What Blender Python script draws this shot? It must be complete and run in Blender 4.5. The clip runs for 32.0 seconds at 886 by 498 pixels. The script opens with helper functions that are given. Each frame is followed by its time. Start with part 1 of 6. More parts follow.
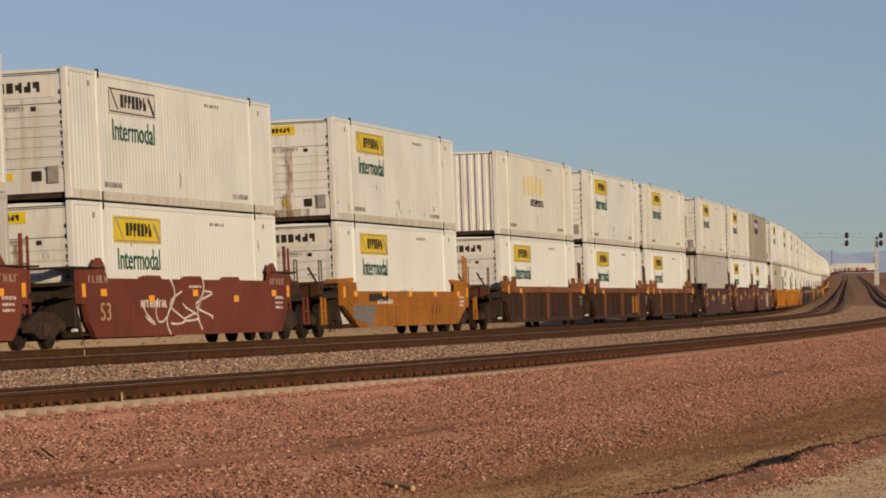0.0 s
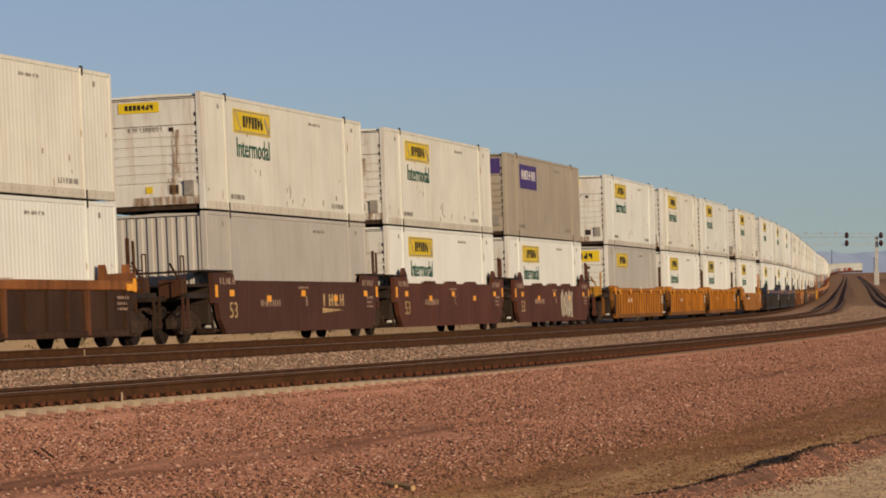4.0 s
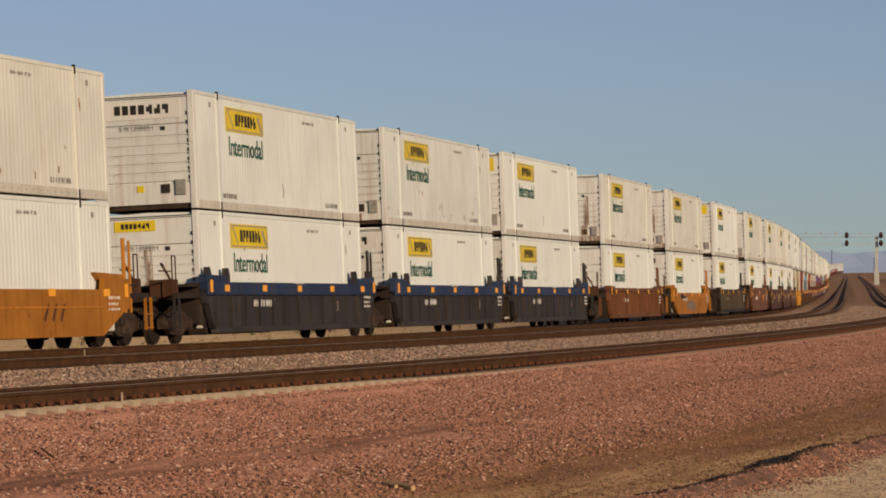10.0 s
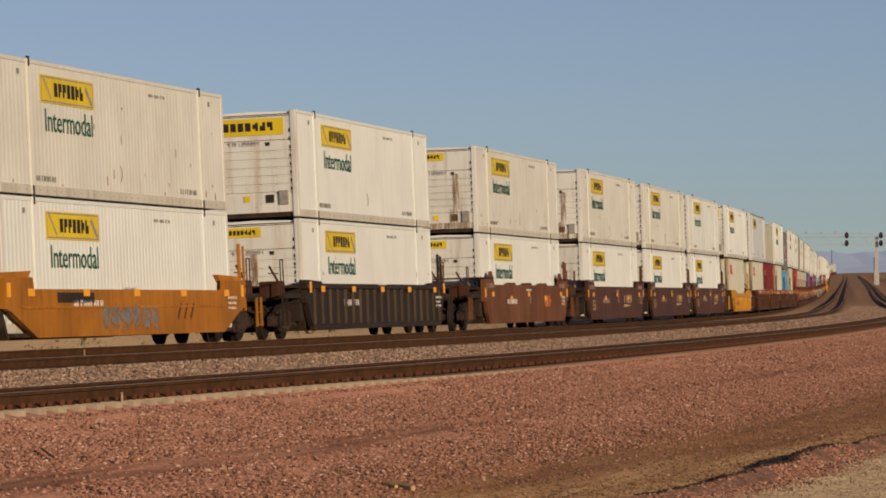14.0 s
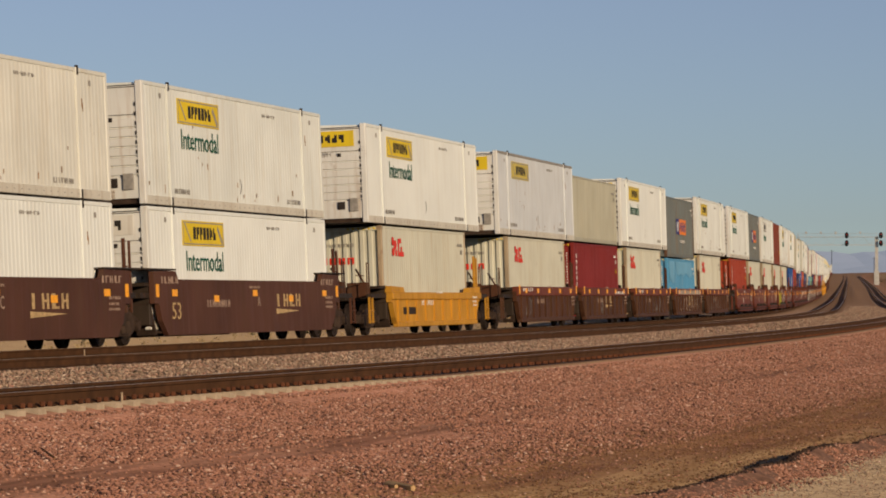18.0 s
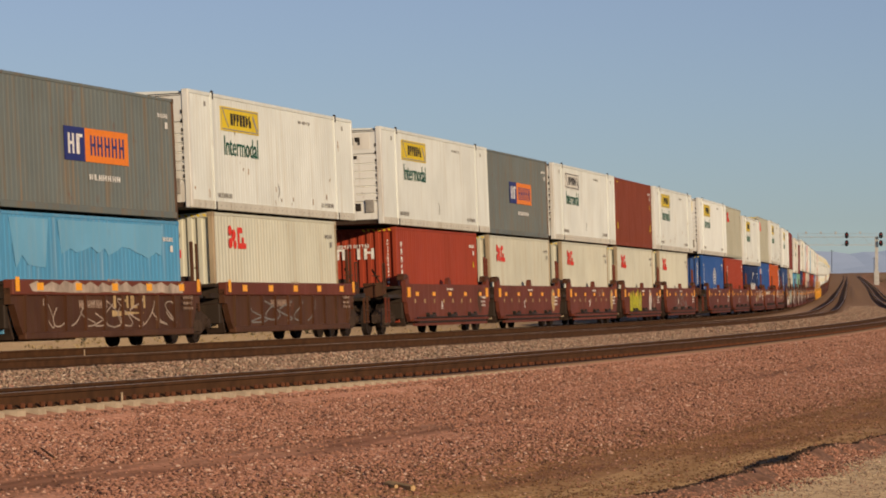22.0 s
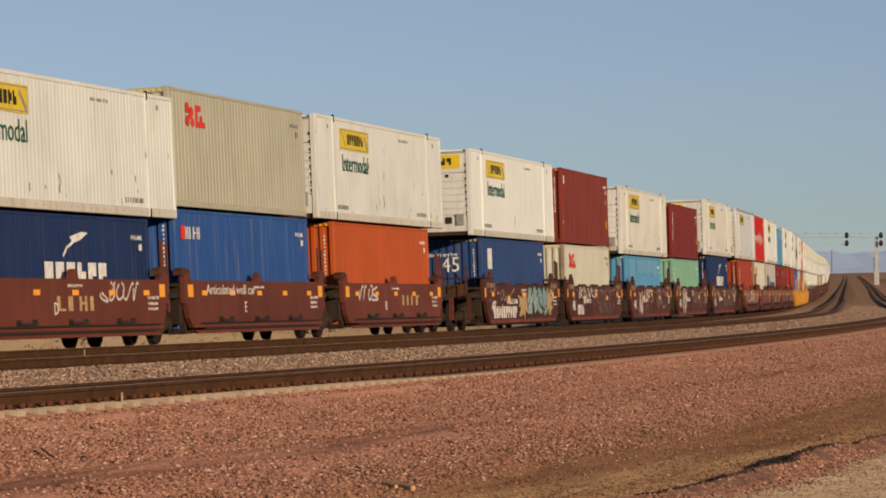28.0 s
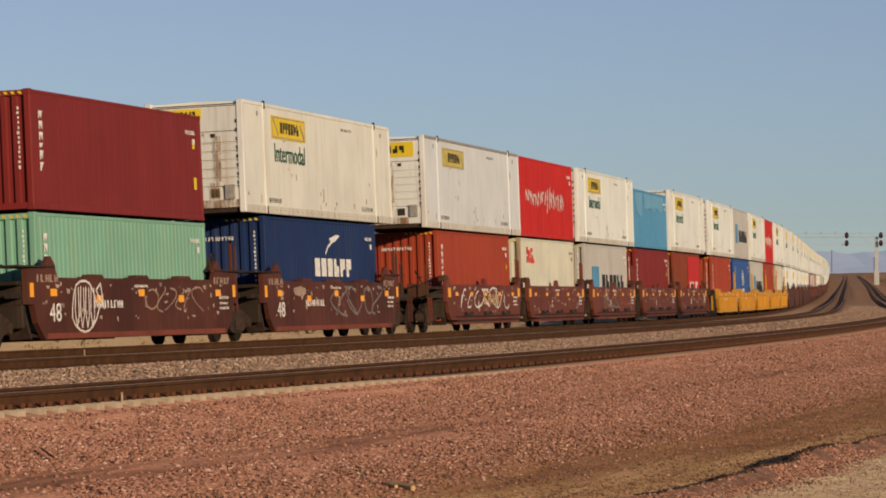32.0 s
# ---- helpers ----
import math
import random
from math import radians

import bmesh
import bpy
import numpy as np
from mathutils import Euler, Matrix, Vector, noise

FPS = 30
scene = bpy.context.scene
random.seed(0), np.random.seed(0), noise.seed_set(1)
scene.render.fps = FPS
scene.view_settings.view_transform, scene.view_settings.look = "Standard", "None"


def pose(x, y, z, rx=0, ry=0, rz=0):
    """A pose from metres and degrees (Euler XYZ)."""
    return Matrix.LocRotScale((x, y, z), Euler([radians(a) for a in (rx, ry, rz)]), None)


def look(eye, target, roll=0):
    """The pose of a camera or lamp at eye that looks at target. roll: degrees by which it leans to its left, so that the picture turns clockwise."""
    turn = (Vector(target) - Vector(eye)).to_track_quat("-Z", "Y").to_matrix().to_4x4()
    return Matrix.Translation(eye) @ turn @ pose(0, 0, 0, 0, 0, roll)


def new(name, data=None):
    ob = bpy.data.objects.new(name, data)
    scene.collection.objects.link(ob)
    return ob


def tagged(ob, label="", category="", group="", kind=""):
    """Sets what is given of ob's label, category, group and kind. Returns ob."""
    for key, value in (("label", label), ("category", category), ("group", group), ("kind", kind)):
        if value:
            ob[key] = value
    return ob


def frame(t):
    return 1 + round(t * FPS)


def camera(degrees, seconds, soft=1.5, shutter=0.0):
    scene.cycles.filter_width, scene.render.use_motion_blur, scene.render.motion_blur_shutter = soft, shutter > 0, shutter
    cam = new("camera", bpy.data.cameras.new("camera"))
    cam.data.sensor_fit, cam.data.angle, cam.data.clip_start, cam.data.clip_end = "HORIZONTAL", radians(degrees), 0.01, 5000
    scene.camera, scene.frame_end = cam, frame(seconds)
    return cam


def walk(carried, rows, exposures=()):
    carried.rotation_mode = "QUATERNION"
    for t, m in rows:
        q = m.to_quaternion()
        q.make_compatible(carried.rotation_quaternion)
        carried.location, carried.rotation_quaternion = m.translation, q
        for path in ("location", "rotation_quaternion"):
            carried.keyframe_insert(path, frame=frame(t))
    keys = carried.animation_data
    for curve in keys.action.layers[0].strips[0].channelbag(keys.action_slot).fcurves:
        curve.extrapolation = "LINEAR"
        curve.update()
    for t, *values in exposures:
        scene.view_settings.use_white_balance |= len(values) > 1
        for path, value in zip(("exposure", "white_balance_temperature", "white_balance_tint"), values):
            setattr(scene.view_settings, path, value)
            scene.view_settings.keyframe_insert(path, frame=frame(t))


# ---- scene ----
# ---------------------------------------------------------------- camera
EYE = (0.0, 0.0, 1.861)
cam = camera(14.22, 32.0, soft=1.85, shutter=0.0)
walk(cam, [(0.0, pose(*EYE, 90.337, 0, 0)), (32.0, pose(*EYE, 90.337, 0, 0))],
     exposures=[(0.0, -0.10), (6.0, -0.12), (14.0, -0.15), (17.0, -0.11), (18.5, -0.08), (20.5, 0.0), (28.0, 0.02), (32.0, 0.03)])

# ---------------------------------------------------------------- light
SUN_EL, SUN_AZ = 12.0, 145.0     # elevation; azimuth clockwise from +y
world = bpy.data.worlds.new("sky")
scene.world = world
world.use_nodes = True
nt = world.node_tree
sky = nt.nodes.new("ShaderNodeTexSky")
sky.sky_type, sky.sun_disc = "NISHITA", False
sky.sun_elevation, sky.sun_rotation = radians(SUN_EL), radians(SUN_AZ)
sky.altitude, sky.air_density, sky.dust_density, sky.ozone_density = 2500, 1.0, 0.2, 4.4
haze = nt.nodes.new("ShaderNodeHueSaturation")
haze.inputs["Hue"].default_value, haze.inputs["Saturation"].default_value = 0.514, 0.68
nt.links.new(sky.outputs[0], haze.inputs["Color"])
nt.links.new(haze.outputs[0], nt.nodes["Background"].inputs[0])
nt.nodes["Background"].inputs[1].default_value = 0.073
sun = new("sun", bpy.data.lights.new("sun", "SUN"))
sun.data.energy, sun.data.angle, sun.data.color = 4.1, radians(0.53), (1.0, 0.755, 0.50)
_a, _e = radians(SUN_AZ), radians(SUN_EL)
sun.matrix_basis = look((0, 0, 0), (-math.sin(_a) * math.cos(_e), -math.cos(_a) * math.cos(_e), -math.sin(_e)))

# ---------------------------------------------------------------- plan: one railway line, s metres along it
K_NODES = ((-1000, 0.0), (-200, 0.0), (-140, -0.000843), (0, -0.000843), (60, -0.000498), (120, -0.000575), (180, -0.000389), (240, 0.0), (400, 0.0),
           (500, -0.00003), (600, -0.00003), (700, 0.0), (1640, 0.0), (1800, 0.00003), (1950, 0.00012), (2080, 0.0003), (2180, 0.0004), (2230, 0.0003),
           (2450, 0.0002), (2600, 0.0), (5000, 0.0))
Z_NODES = ((-1000, 1.45), (-200, 1.45), (-80, 0.59), (0, 0.0), (80, -0.546), (160, -1.06), (250, -1.567), (400, -2.2), (600, -2.4), (1000, -2.45),
           (1640, -2.5), (1978, -1.1), (2196, 0.0), (2420, 0.3), (5000, 0.3))
S0, S1 = -1000, 5000
V = 24.164                       # metres a second
START = -0.28                    # place of the train at the start
SS = np.arange(S0, S1, 1.0)
_k = np.interp(SS, *zip(*K_NODES))
_th = np.concatenate([[0], np.cumsum((_k[1:] + _k[:-1]) / 2)])
_th = _th - _th[-S0] + 0.22793
_px = np.concatenate([[0], np.cumsum((np.sin(_th)[1:] + np.sin(_th)[:-1]) / 2)])
_py = np.concatenate([[0], np.cumsum((np.cos(_th)[1:] + np.cos(_th)[:-1]) / 2)])
_px += -6.399 - _px[-S0]
_py += 89.953 - _py[-S0]
_pz = sum(np.interp(SS + o, *zip(*Z_NODES)) for o in (-30, -15, 0, 15, 30)) / 5
BANK = 58.0


def line(s):
    """Place, heading (radians from +y to +x) and bank of the line at s."""
    i = lambda a: float(np.interp(s, SS, a))
    return i(_px), i(_py), i(_pz), i(_th), -BANK * i(_k)


def on_line(s, lat=0.0, h=0.0, bank=True):
    x, y, z, th, b = line(s)
    if not bank:
        b = 0.0
    l, hh = lat * math.cos(b) - h * math.sin(b), h * math.cos(b) + lat * math.sin(b)
    return Vector((x + l * math.cos(th), y - l * math.sin(th), z + hh))


def car_pose(s, half):
    """Pose of a vehicle whose trucks stand at s - half and s + half; local x points back along the train, z up."""
    a, b = on_line(s - half), on_line(s + half)
    d = b - a
    yaw, pitch = math.atan2(d.y, d.x), math.atan2(d.z, d.xy.length)
    bank = line(s)[4]
    return Matrix.Translation((a + b) / 2) @ (Matrix.Rotation(yaw, 4, "Z") @ Matrix.Rotation(-pitch, 4, "Y") @ Matrix.Rotation(-bank, 4, "X"))



# ---------------------------------------------------------------- materials
def nodes_of(name):
    m = bpy.data.materials.new(name)
    m.use_nodes = True
    t = m.node_tree
    return m, t, t.nodes["Principled BSDF"]


def noise_node(t, vec, scale, detail=4.0, rough=0.55):
    n = t.nodes.new("ShaderNodeTexNoise")
    n.inputs["Scale"].default_value, n.inputs["Detail"].default_value, n.inputs["Roughness"].default_value = scale, detail, rough
    t.links.new(vec, n.inputs["Vector"])
    return n.outputs["Fac"]


def ramp(t, fac, a, b, lo=0.0, hi=1.0):
    n = t.nodes.new("ShaderNodeMapRange")
    n.inputs["From Min"].default_value, n.inputs["From Max"].default_value = a, b
    n.inputs["To Min"].default_value, n.inputs["To Max"].default_value = lo, hi
    t.links.new(fac, n.inputs["Value"])
    return n.outputs["Result"]


def mix(t, fac, a, b, kind="MIX"):
    n = t.nodes.new("ShaderNodeMix")
    n.data_type, n.blend_type = "RGBA", kind
    for sock, v in ((n.inputs["Factor"], fac), (n.inputs["A"], a), (n.inputs["B"], b)):
        if isinstance(v, (int, float)):
            sock.default_value = v
        elif isinstance(v, tuple):
            sock.default_value = (*v, 1)
        else:
            t.links.new(v, sock)
    return n.outputs["Result"]


def shifted(t, scale):
    """Object coordinates, stretched, and moved by a random amount for each object."""
    c = t.nodes.new("ShaderNodeTexCoord")
    o = t.nodes.new("ShaderNodeObjectInfo")
    mul = t.nodes.new("ShaderNodeVectorMath")
    mul.operation = "SCALE"
    mul.inputs[0].default_value = (37.0, 21.0, 53.0)
    t.links.new(o.outputs["Random"], mul.inputs["Scale"])
    mp = t.nodes.new("ShaderNodeMapping")
    mp.inputs["Scale"].default_value = scale
    t.links.new(c.outputs["Object"], mp.inputs["Vector"])
    t.links.new(mul.outputs["Vector"], mp.inputs["Location"])
    return mp.outputs["Vector"], o.outputs["Random"]


def bump(t, b, h, strength, dist):
    n = t.nodes.new("ShaderNodeBump")
    n.inputs["Strength"].default_value, n.inputs["Distance"].default_value = strength, dist
    t.links.new(h, n.inputs["Height"])
    t.links.new(n.outputs["Normal"], b.inputs["Normal"])


def paint(name, col, dirt=(0.30, 0.22, 0.14), dirt_amount=0.35, rust=0.10, rough=0.55, vary=0.12):
    """Weathered paint: broad fading, vertical dirt streaks, rust specks."""
    m, t, b = nodes_of(name)
    v, rnd = shifted(t, (1, 1, 1))
    vs, _ = shifted(t, (2.6, 2.6, 0.22))
    fade = noise_node(t, v, 0.55, 3)
    dark = tuple(c * (1 - vary) for c in col)
    c = mix(t, ramp(t, fade, 0.35, 0.65), dark, col)
    tone = ramp(t, rnd, 0, 1, 1 - vary * 0.7, 1.0)
    hs = t.nodes.new("ShaderNodeHueSaturation")
    t.links.new(c, hs.inputs["Color"])
    t.links.new(tone, hs.inputs["Value"])
    streak = noise_node(t, vs, 1.6, 6, 0.65)
    c = mix(t, ramp(t, streak, 0.50, 0.78, 0, dirt_amount), hs.outputs["Color"], dirt)
    blot = noise_node(t, v, 1.7, 8, 0.7)
    c = mix(t, ramp(t, blot, 0.66 - rust * 0.25, 0.74, 0, min(1.0, rust * 4)), c, (0.16, 0.055, 0.02))
    t.links.new(c, b.inputs["Base Color"])
    t.links.new(ramp(t, streak, 0.3, 0.8, rough - 0.08, rough + 0.2), b.inputs["Roughness"])
    b.inputs["Specular IOR Level"].default_value = 0.15
    bump(t, b, noise_node(t, v, 6.0, 5), 0.25, 0.01)
    return m


def plain(name, col, rough=0.6, metal=0.0, vary=0.25, scale=8.0):
    m, t, b = nodes_of(name)
    v, rnd = shifted(t, (1, 1, 1))
    n = noise_node(t, v, scale, 5)
    t.links.new(mix(t, ramp(t, n, 0.3, 0.7), tuple(c * (1 - vary) for c in col), tuple(min(1, c * (1 + vary * 0.5)) for c in col)), b.inputs["Base Color"])
    b.inputs["Roughness"].default_value, b.inputs["Metallic"].default_value = rough, metal
    b.inputs["Specular IOR Level"].default_value = 0.2
    return m


def island_mat(name, cols, rough=0.9):
    """Stones: each loose piece takes its own tone."""
    m, t, b = nodes_of(name)
    g = t.nodes.new("ShaderNodeNewGeometry")
    r = t.nodes.new("ShaderNodeValToRGB")
    el = r.color_ramp.elements
    while len(el) < len(cols):
        el.new(0.5)
    for i, c in enumerate(cols):
        el[i].position, el[i].color = i / (len(cols) - 1), (*c, 1)
    t.links.new(g.outputs["Random Per Island"], r.inputs["Fac"])
    tc = t.nodes.new("ShaderNodeTexCoord")
    n = noise_node(t, tc.outputs["Object"], 30, 3)
    t.links.new(mix(t, ramp(t, n, 0.3, 0.7, 0, 0.35), r.outputs["Color"], (0.12, 0.08, 0.06)), b.inputs["Base Color"])
    b.inputs["Roughness"].default_value, b.inputs["Diffuse Roughness"].default_value = rough, 1.0
    b.inputs["Specular IOR Level"].default_value = 0.2
    return m


WHITE = paint("white_paint", (0.725, 0.765, 0.735), dirt=(0.42, 0.34, 0.22), dirt_amount=0.38, rust=0.05)
WHITE_CLEAN = paint("clean_white_paint", (0.76, 0.80, 0.775), dirt=(0.46, 0.38, 0.27), dirt_amount=0.22, rust=0.02, vary=0.07)
WHITE_CREAM = paint("yellowed_white_paint", (0.74, 0.75, 0.685), dirt=(0.42, 0.32, 0.19), dirt_amount=0.36, rust=0.05)
WHITE_RAIL = paint("white_rail_paint", (0.63, 0.61, 0.53), dirt=(0.27, 0.175, 0.10), dirt_amount=0.6, rust=0.12)
WHITE_END = paint("white_end_paint", (0.735, 0.75, 0.72), dirt=(0.34, 0.22, 0.12), dirt_amount=0.65, rust=0.14)
GREY_TAN = paint("tan_grey_paint", (0.40, 0.36, 0.29), dirt_amount=0.3, rust=0.05)
GREY = paint("light_grey_paint", (0.50, 0.49, 0.46), dirt_amount=0.35, rust=0.05)
CREAM = paint("cream_paint", (0.61, 0.615, 0.515), dirt=(0.35, 0.22, 0.09), dirt_amount=0.4, rust=0.10)
CREAM_DULL = paint("dull_cream_paint", (0.44, 0.435, 0.345), dirt=(0.30, 0.20, 0.10), dirt_amount=0.35, rust=0.08)
CREAM_POST = paint("rusty_cream_paint", (0.46, 0.37, 0.25), dirt=(0.22, 0.11, 0.05), dirt_amount=0.7, rust=0.4, vary=0.3)
SLATE = paint("slate_paint", (0.155, 0.18, 0.175), dirt=(0.24, 0.15, 0.07), dirt_amount=0.8, rust=0.24)
RUST_POST = paint("rusted_post_paint", (0.13, 0.085, 0.055), dirt=(0.16, 0.07, 0.03), dirt_amount=0.8, rust=0.4, vary=0.3)
PALE_BLUE = paint("faded_sky_blue_paint", (0.16, 0.41, 0.62), dirt=(0.35, 0.42, 0.46), dirt_amount=0.4, rust=0.03)
PALE_YELLOW = plain("pale_yellow_paint", (0.80, 0.70, 0.38), 0.6, vary=0.15)
BROWN = paint("brown_paint", (0.235, 0.052, 0.020), dirt=(0.12, 0.04, 0.03), dirt_amount=0.4, rust=0.05)
DARK_RED = paint("dark_red_paint", (0.22, 0.027, 0.024), dirt=(0.12, 0.04, 0.04), dirt_amount=0.4, rust=0.05)
RED_ORANGE = paint("red_orange_paint", (0.34, 0.055, 0.026), dirt=(0.2, 0.06, 0.03), dirt_amount=0.4, rust=0.06)
ORANGE_BOX = paint("orange_box_paint", (0.50, 0.10, 0.025), dirt=(0.25, 0.07, 0.03), dirt_amount=0.35, rust=0.05)
BRIGHT_RED = paint("bright_red_paint", (0.55, 0.025, 0.02), dirt=(0.25, 0.05, 0.03), dirt_amount=0.3, rust=0.03)
SKY_BLUE = paint("sky_blue_paint", (0.09, 0.31, 0.53), dirt=(0.35, 0.40, 0.42), dirt_amount=0.45, rust=0.04)
BLUE = paint("blue_paint", (0.028, 0.095, 0.32), dirt=(0.20, 0.23, 0.32), dirt_amount=0.55, rust=0.04)
MID_BLUE = paint("mid_blue_paint", (0.030, 0.070, 0.205), dirt=(0.13, 0.15, 0.22), dirt_amount=0.45, rust=0.03)
RED_BROWN = paint("red_brown_box_paint", (0.235, 0.042, 0.024), dirt=(0.12, 0.04, 0.03), dirt_amount=0.4, rust=0.05)
NAVY = paint("navy_paint", (0.015, 0.034, 0.11), dirt=(0.08, 0.08, 0.11), dirt_amount=0.35, rust=0.04)
GREEN = paint("green_paint", (0.22, 0.45, 0.33), dirt=(0.3, 0.3, 0.2), dirt_amount=0.4, rust=0.06)
PURPLE = paint("purple_paint", (0.07, 0.045, 0.20), dirt_amount=0.2, rust=0.02)
W_RED = paint("reddish_car_paint", (0.22, 0.058, 0.034), dirt=(0.16, 0.09, 0.06), dirt_amount=0.5, rust=0.12, vary=0.3)
W_MAROON = paint("maroon_car_paint", (0.120, 0.043, 0.025), dirt=(0.13, 0.085, 0.055), dirt_amount=0.5, rust=0.12, vary=0.3)
W_MAROON5 = paint("red_brown_car_paint", (0.175, 0.048, 0.029), dirt=(0.15, 0.09, 0.06), dirt_amount=0.45, rust=0.12, vary=0.25)
# Taupe for the blackish car's ribs only; their sunlit look is in this colour.
W_LIT_RIB = paint("lit_rib_car_paint", (0.115, 0.085, 0.060), dirt=(0.08, 0.05, 0.03), dirt_amount=0.5, rust=0.1, vary=0.3)
W_TAG = paint("dark_maroon_car_paint", (0.125, 0.040, 0.025), dirt=(0.10, 0.055, 0.035), dirt_amount=0.6, rust=0.16, vary=0.4)
BLUE_WHITE = paint("bluish_white_paint", (0.69, 0.735, 0.76), dirt=(0.36, 0.27, 0.18), dirt_amount=0.35, rust=0.06)
W_PLUM = paint("plum_car_paint", (0.105, 0.044, 0.027), dirt=(0.10, 0.07, 0.05), dirt_amount=0.5, rust=0.10, vary=0.25)
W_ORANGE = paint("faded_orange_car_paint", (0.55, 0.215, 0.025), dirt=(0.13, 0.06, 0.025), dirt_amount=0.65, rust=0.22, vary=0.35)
# Darker, dirty copy of the orange for ribbed panels; sun contrast painted in.
W_ORANGE_DARK = paint("dark_dirty_orange_car_paint", (0.27, 0.115, 0.022), dirt=(0.08, 0.04, 0.02), dirt_amount=0.7, rust=0.3, vary=0.35)
W_YELLOW = paint("yellow_car_paint", (0.60, 0.30, 0.035), dirt=(0.20, 0.10, 0.04), dirt_amount=0.5, rust=0.14, vary=0.2)
W_RUST = paint("rusted_car_paint", (0.30, 0.115, 0.036), dirt=(0.06, 0.035, 0.025), dirt_amount=0.8, rust=0.30, vary=0.4)
W_RUSTSIDE = paint("rusty_brown_car_paint", (0.205, 0.082, 0.033), dirt=(0.08, 0.05, 0.03), dirt_amount=0.6, rust=0.25, vary=0.35)
W_RUSTDARK = paint("dark_rusty_car_paint", (0.066, 0.034, 0.019), dirt=(0.06, 0.04, 0.025), dirt_amount=0.6, rust=0.2, vary=0.35)
W_DARK = paint("dark_brown_car_paint", (0.098, 0.042, 0.022), dirt=(0.11, 0.075, 0.045), dirt_amount=0.6, rust=0.18, vary=0.3)
W_GREASE = paint("grease_dark_car_paint", (0.042, 0.030, 0.022), dirt=(0.085, 0.06, 0.04), dirt_amount=0.5, rust=0.08, vary=0.3)
W_BLUE = paint("dusty_blue_car_paint", (0.030, 0.050, 0.115), dirt=(0.10, 0.085, 0.07), dirt_amount=0.6, rust=0.08, vary=0.3)
W_BLUEDARK = paint("dusty_dark_blue_car_paint", (0.046, 0.041, 0.042), dirt=(0.11, 0.085, 0.06), dirt_amount=0.7, rust=0.10, vary=0.3)
STEEL = plain("dirty_cast_steel", (0.050, 0.032, 0.023), 0.8, 0.0, 0.45, 5)
WHEEL = plain("wheel_steel", (0.026, 0.018, 0.014), 0.7, 0.0, 0.4, 6)
FITTING = plain("dark_fitting", (0.035, 0.029, 0.025), 0.7, 0.0, 0.3, 8)
SIGN_YELLOW = paint("sign_yellow", (0.78, 0.585, 0.03), dirt=(0.35, 0.25, 0.08), dirt_amount=0.4, rust=0.0)
SIGN_FADED = paint("sign_faded_gold", (0.60, 0.49, 0.10), dirt=(0.35, 0.28, 0.15), dirt_amount=0.4, rust=0.0)
SIGN_WHITE = paint("sign_white", (0.73, 0.72, 0.66), dirt_amount=0.3, rust=0.0)
INK = plain("sign_dark_ink", (0.030, 0.026, 0.022), 0.6, vary=0.3)
INK_GREY = plain("stencil_grey", (0.30, 0.285, 0.26), 0.7, vary=0.3)
WORD_GREEN = plain("word_green", (0.022, 0.115, 0.075), 0.6, vary=0.35, scale=3)
STENCIL = plain("stencil_white", (0.76, 0.75, 0.72), 0.7, vary=0.3)
STENCIL_DIM = plain("stencil_faded", (0.36, 0.26, 0.20), 0.7, vary=0.3)
REFLECT = plain("reflector_amber", (0.92, 0.40, 0.015), 0.35, vary=0.12)
LOGO_RED = plain("logo_red", (0.70, 0.04, 0.02), 0.5, vary=0.1)
LOGO_ORANGE = plain("logo_orange", (0.80, 0.22, 0.02), 0.5, vary=0.1)
LOGO_BLUE = plain("logo_blue", (0.025, 0.035, 0.17), 0.5, vary=0.15)
TEAL = plain("graffiti_teal", (0.20, 0.36, 0.37), 0.6, vary=0.4)
TAN_SPRAY = plain("graffiti_tan", (0.48, 0.34, 0.17), 0.7, vary=0.4)
LIME = plain("graffiti_lime", (0.50, 0.48, 0.03), 0.6, vary=0.3)
OLIVE = plain("graffiti_olive", (0.22, 0.20, 0.03), 0.7, vary=0.35)
SPRAY_PALE = plain("chalk_pale", (0.42, 0.34, 0.28), 0.8, vary=0.5, scale=2)
SPRAY_WHITE = plain("graffiti_white", (0.72, 0.69, 0.65), 0.7, vary=0.35)
SPRAY_BEIGE = plain("graffiti_beige", (0.46, 0.40, 0.28), 0.7, vary=0.4, scale=4)
SPRAY_GREY = plain("graffiti_grey", (0.20, 0.19, 0.18), 0.7, vary=0.35)
RAIL_RUST = plain("rail_rust", (0.074, 0.033, 0.0135), 0.9, 0.0, 0.4, 3)
RAIL_TOP = plain("rail_head_polished", (0.50, 0.44, 0.38), 0.36, 0.5, 0.2, 3)
CLIP = plain("clip_rust", (0.12, 0.045, 0.022), 0.9, 0.0, 0.4, 3)
CONCRETE = plain("tie_concrete", (0.47, 0.375, 0.27), 0.9, 0.0, 0.25, 6)
GALV = plain("galvanised_steel", (0.50, 0.49, 0.46), 0.5, 0.3, 0.15, 2)
BLACK = plain("signal_black", (0.012, 0.012, 0.013), 0.6, 0.0, 0.2, 3)

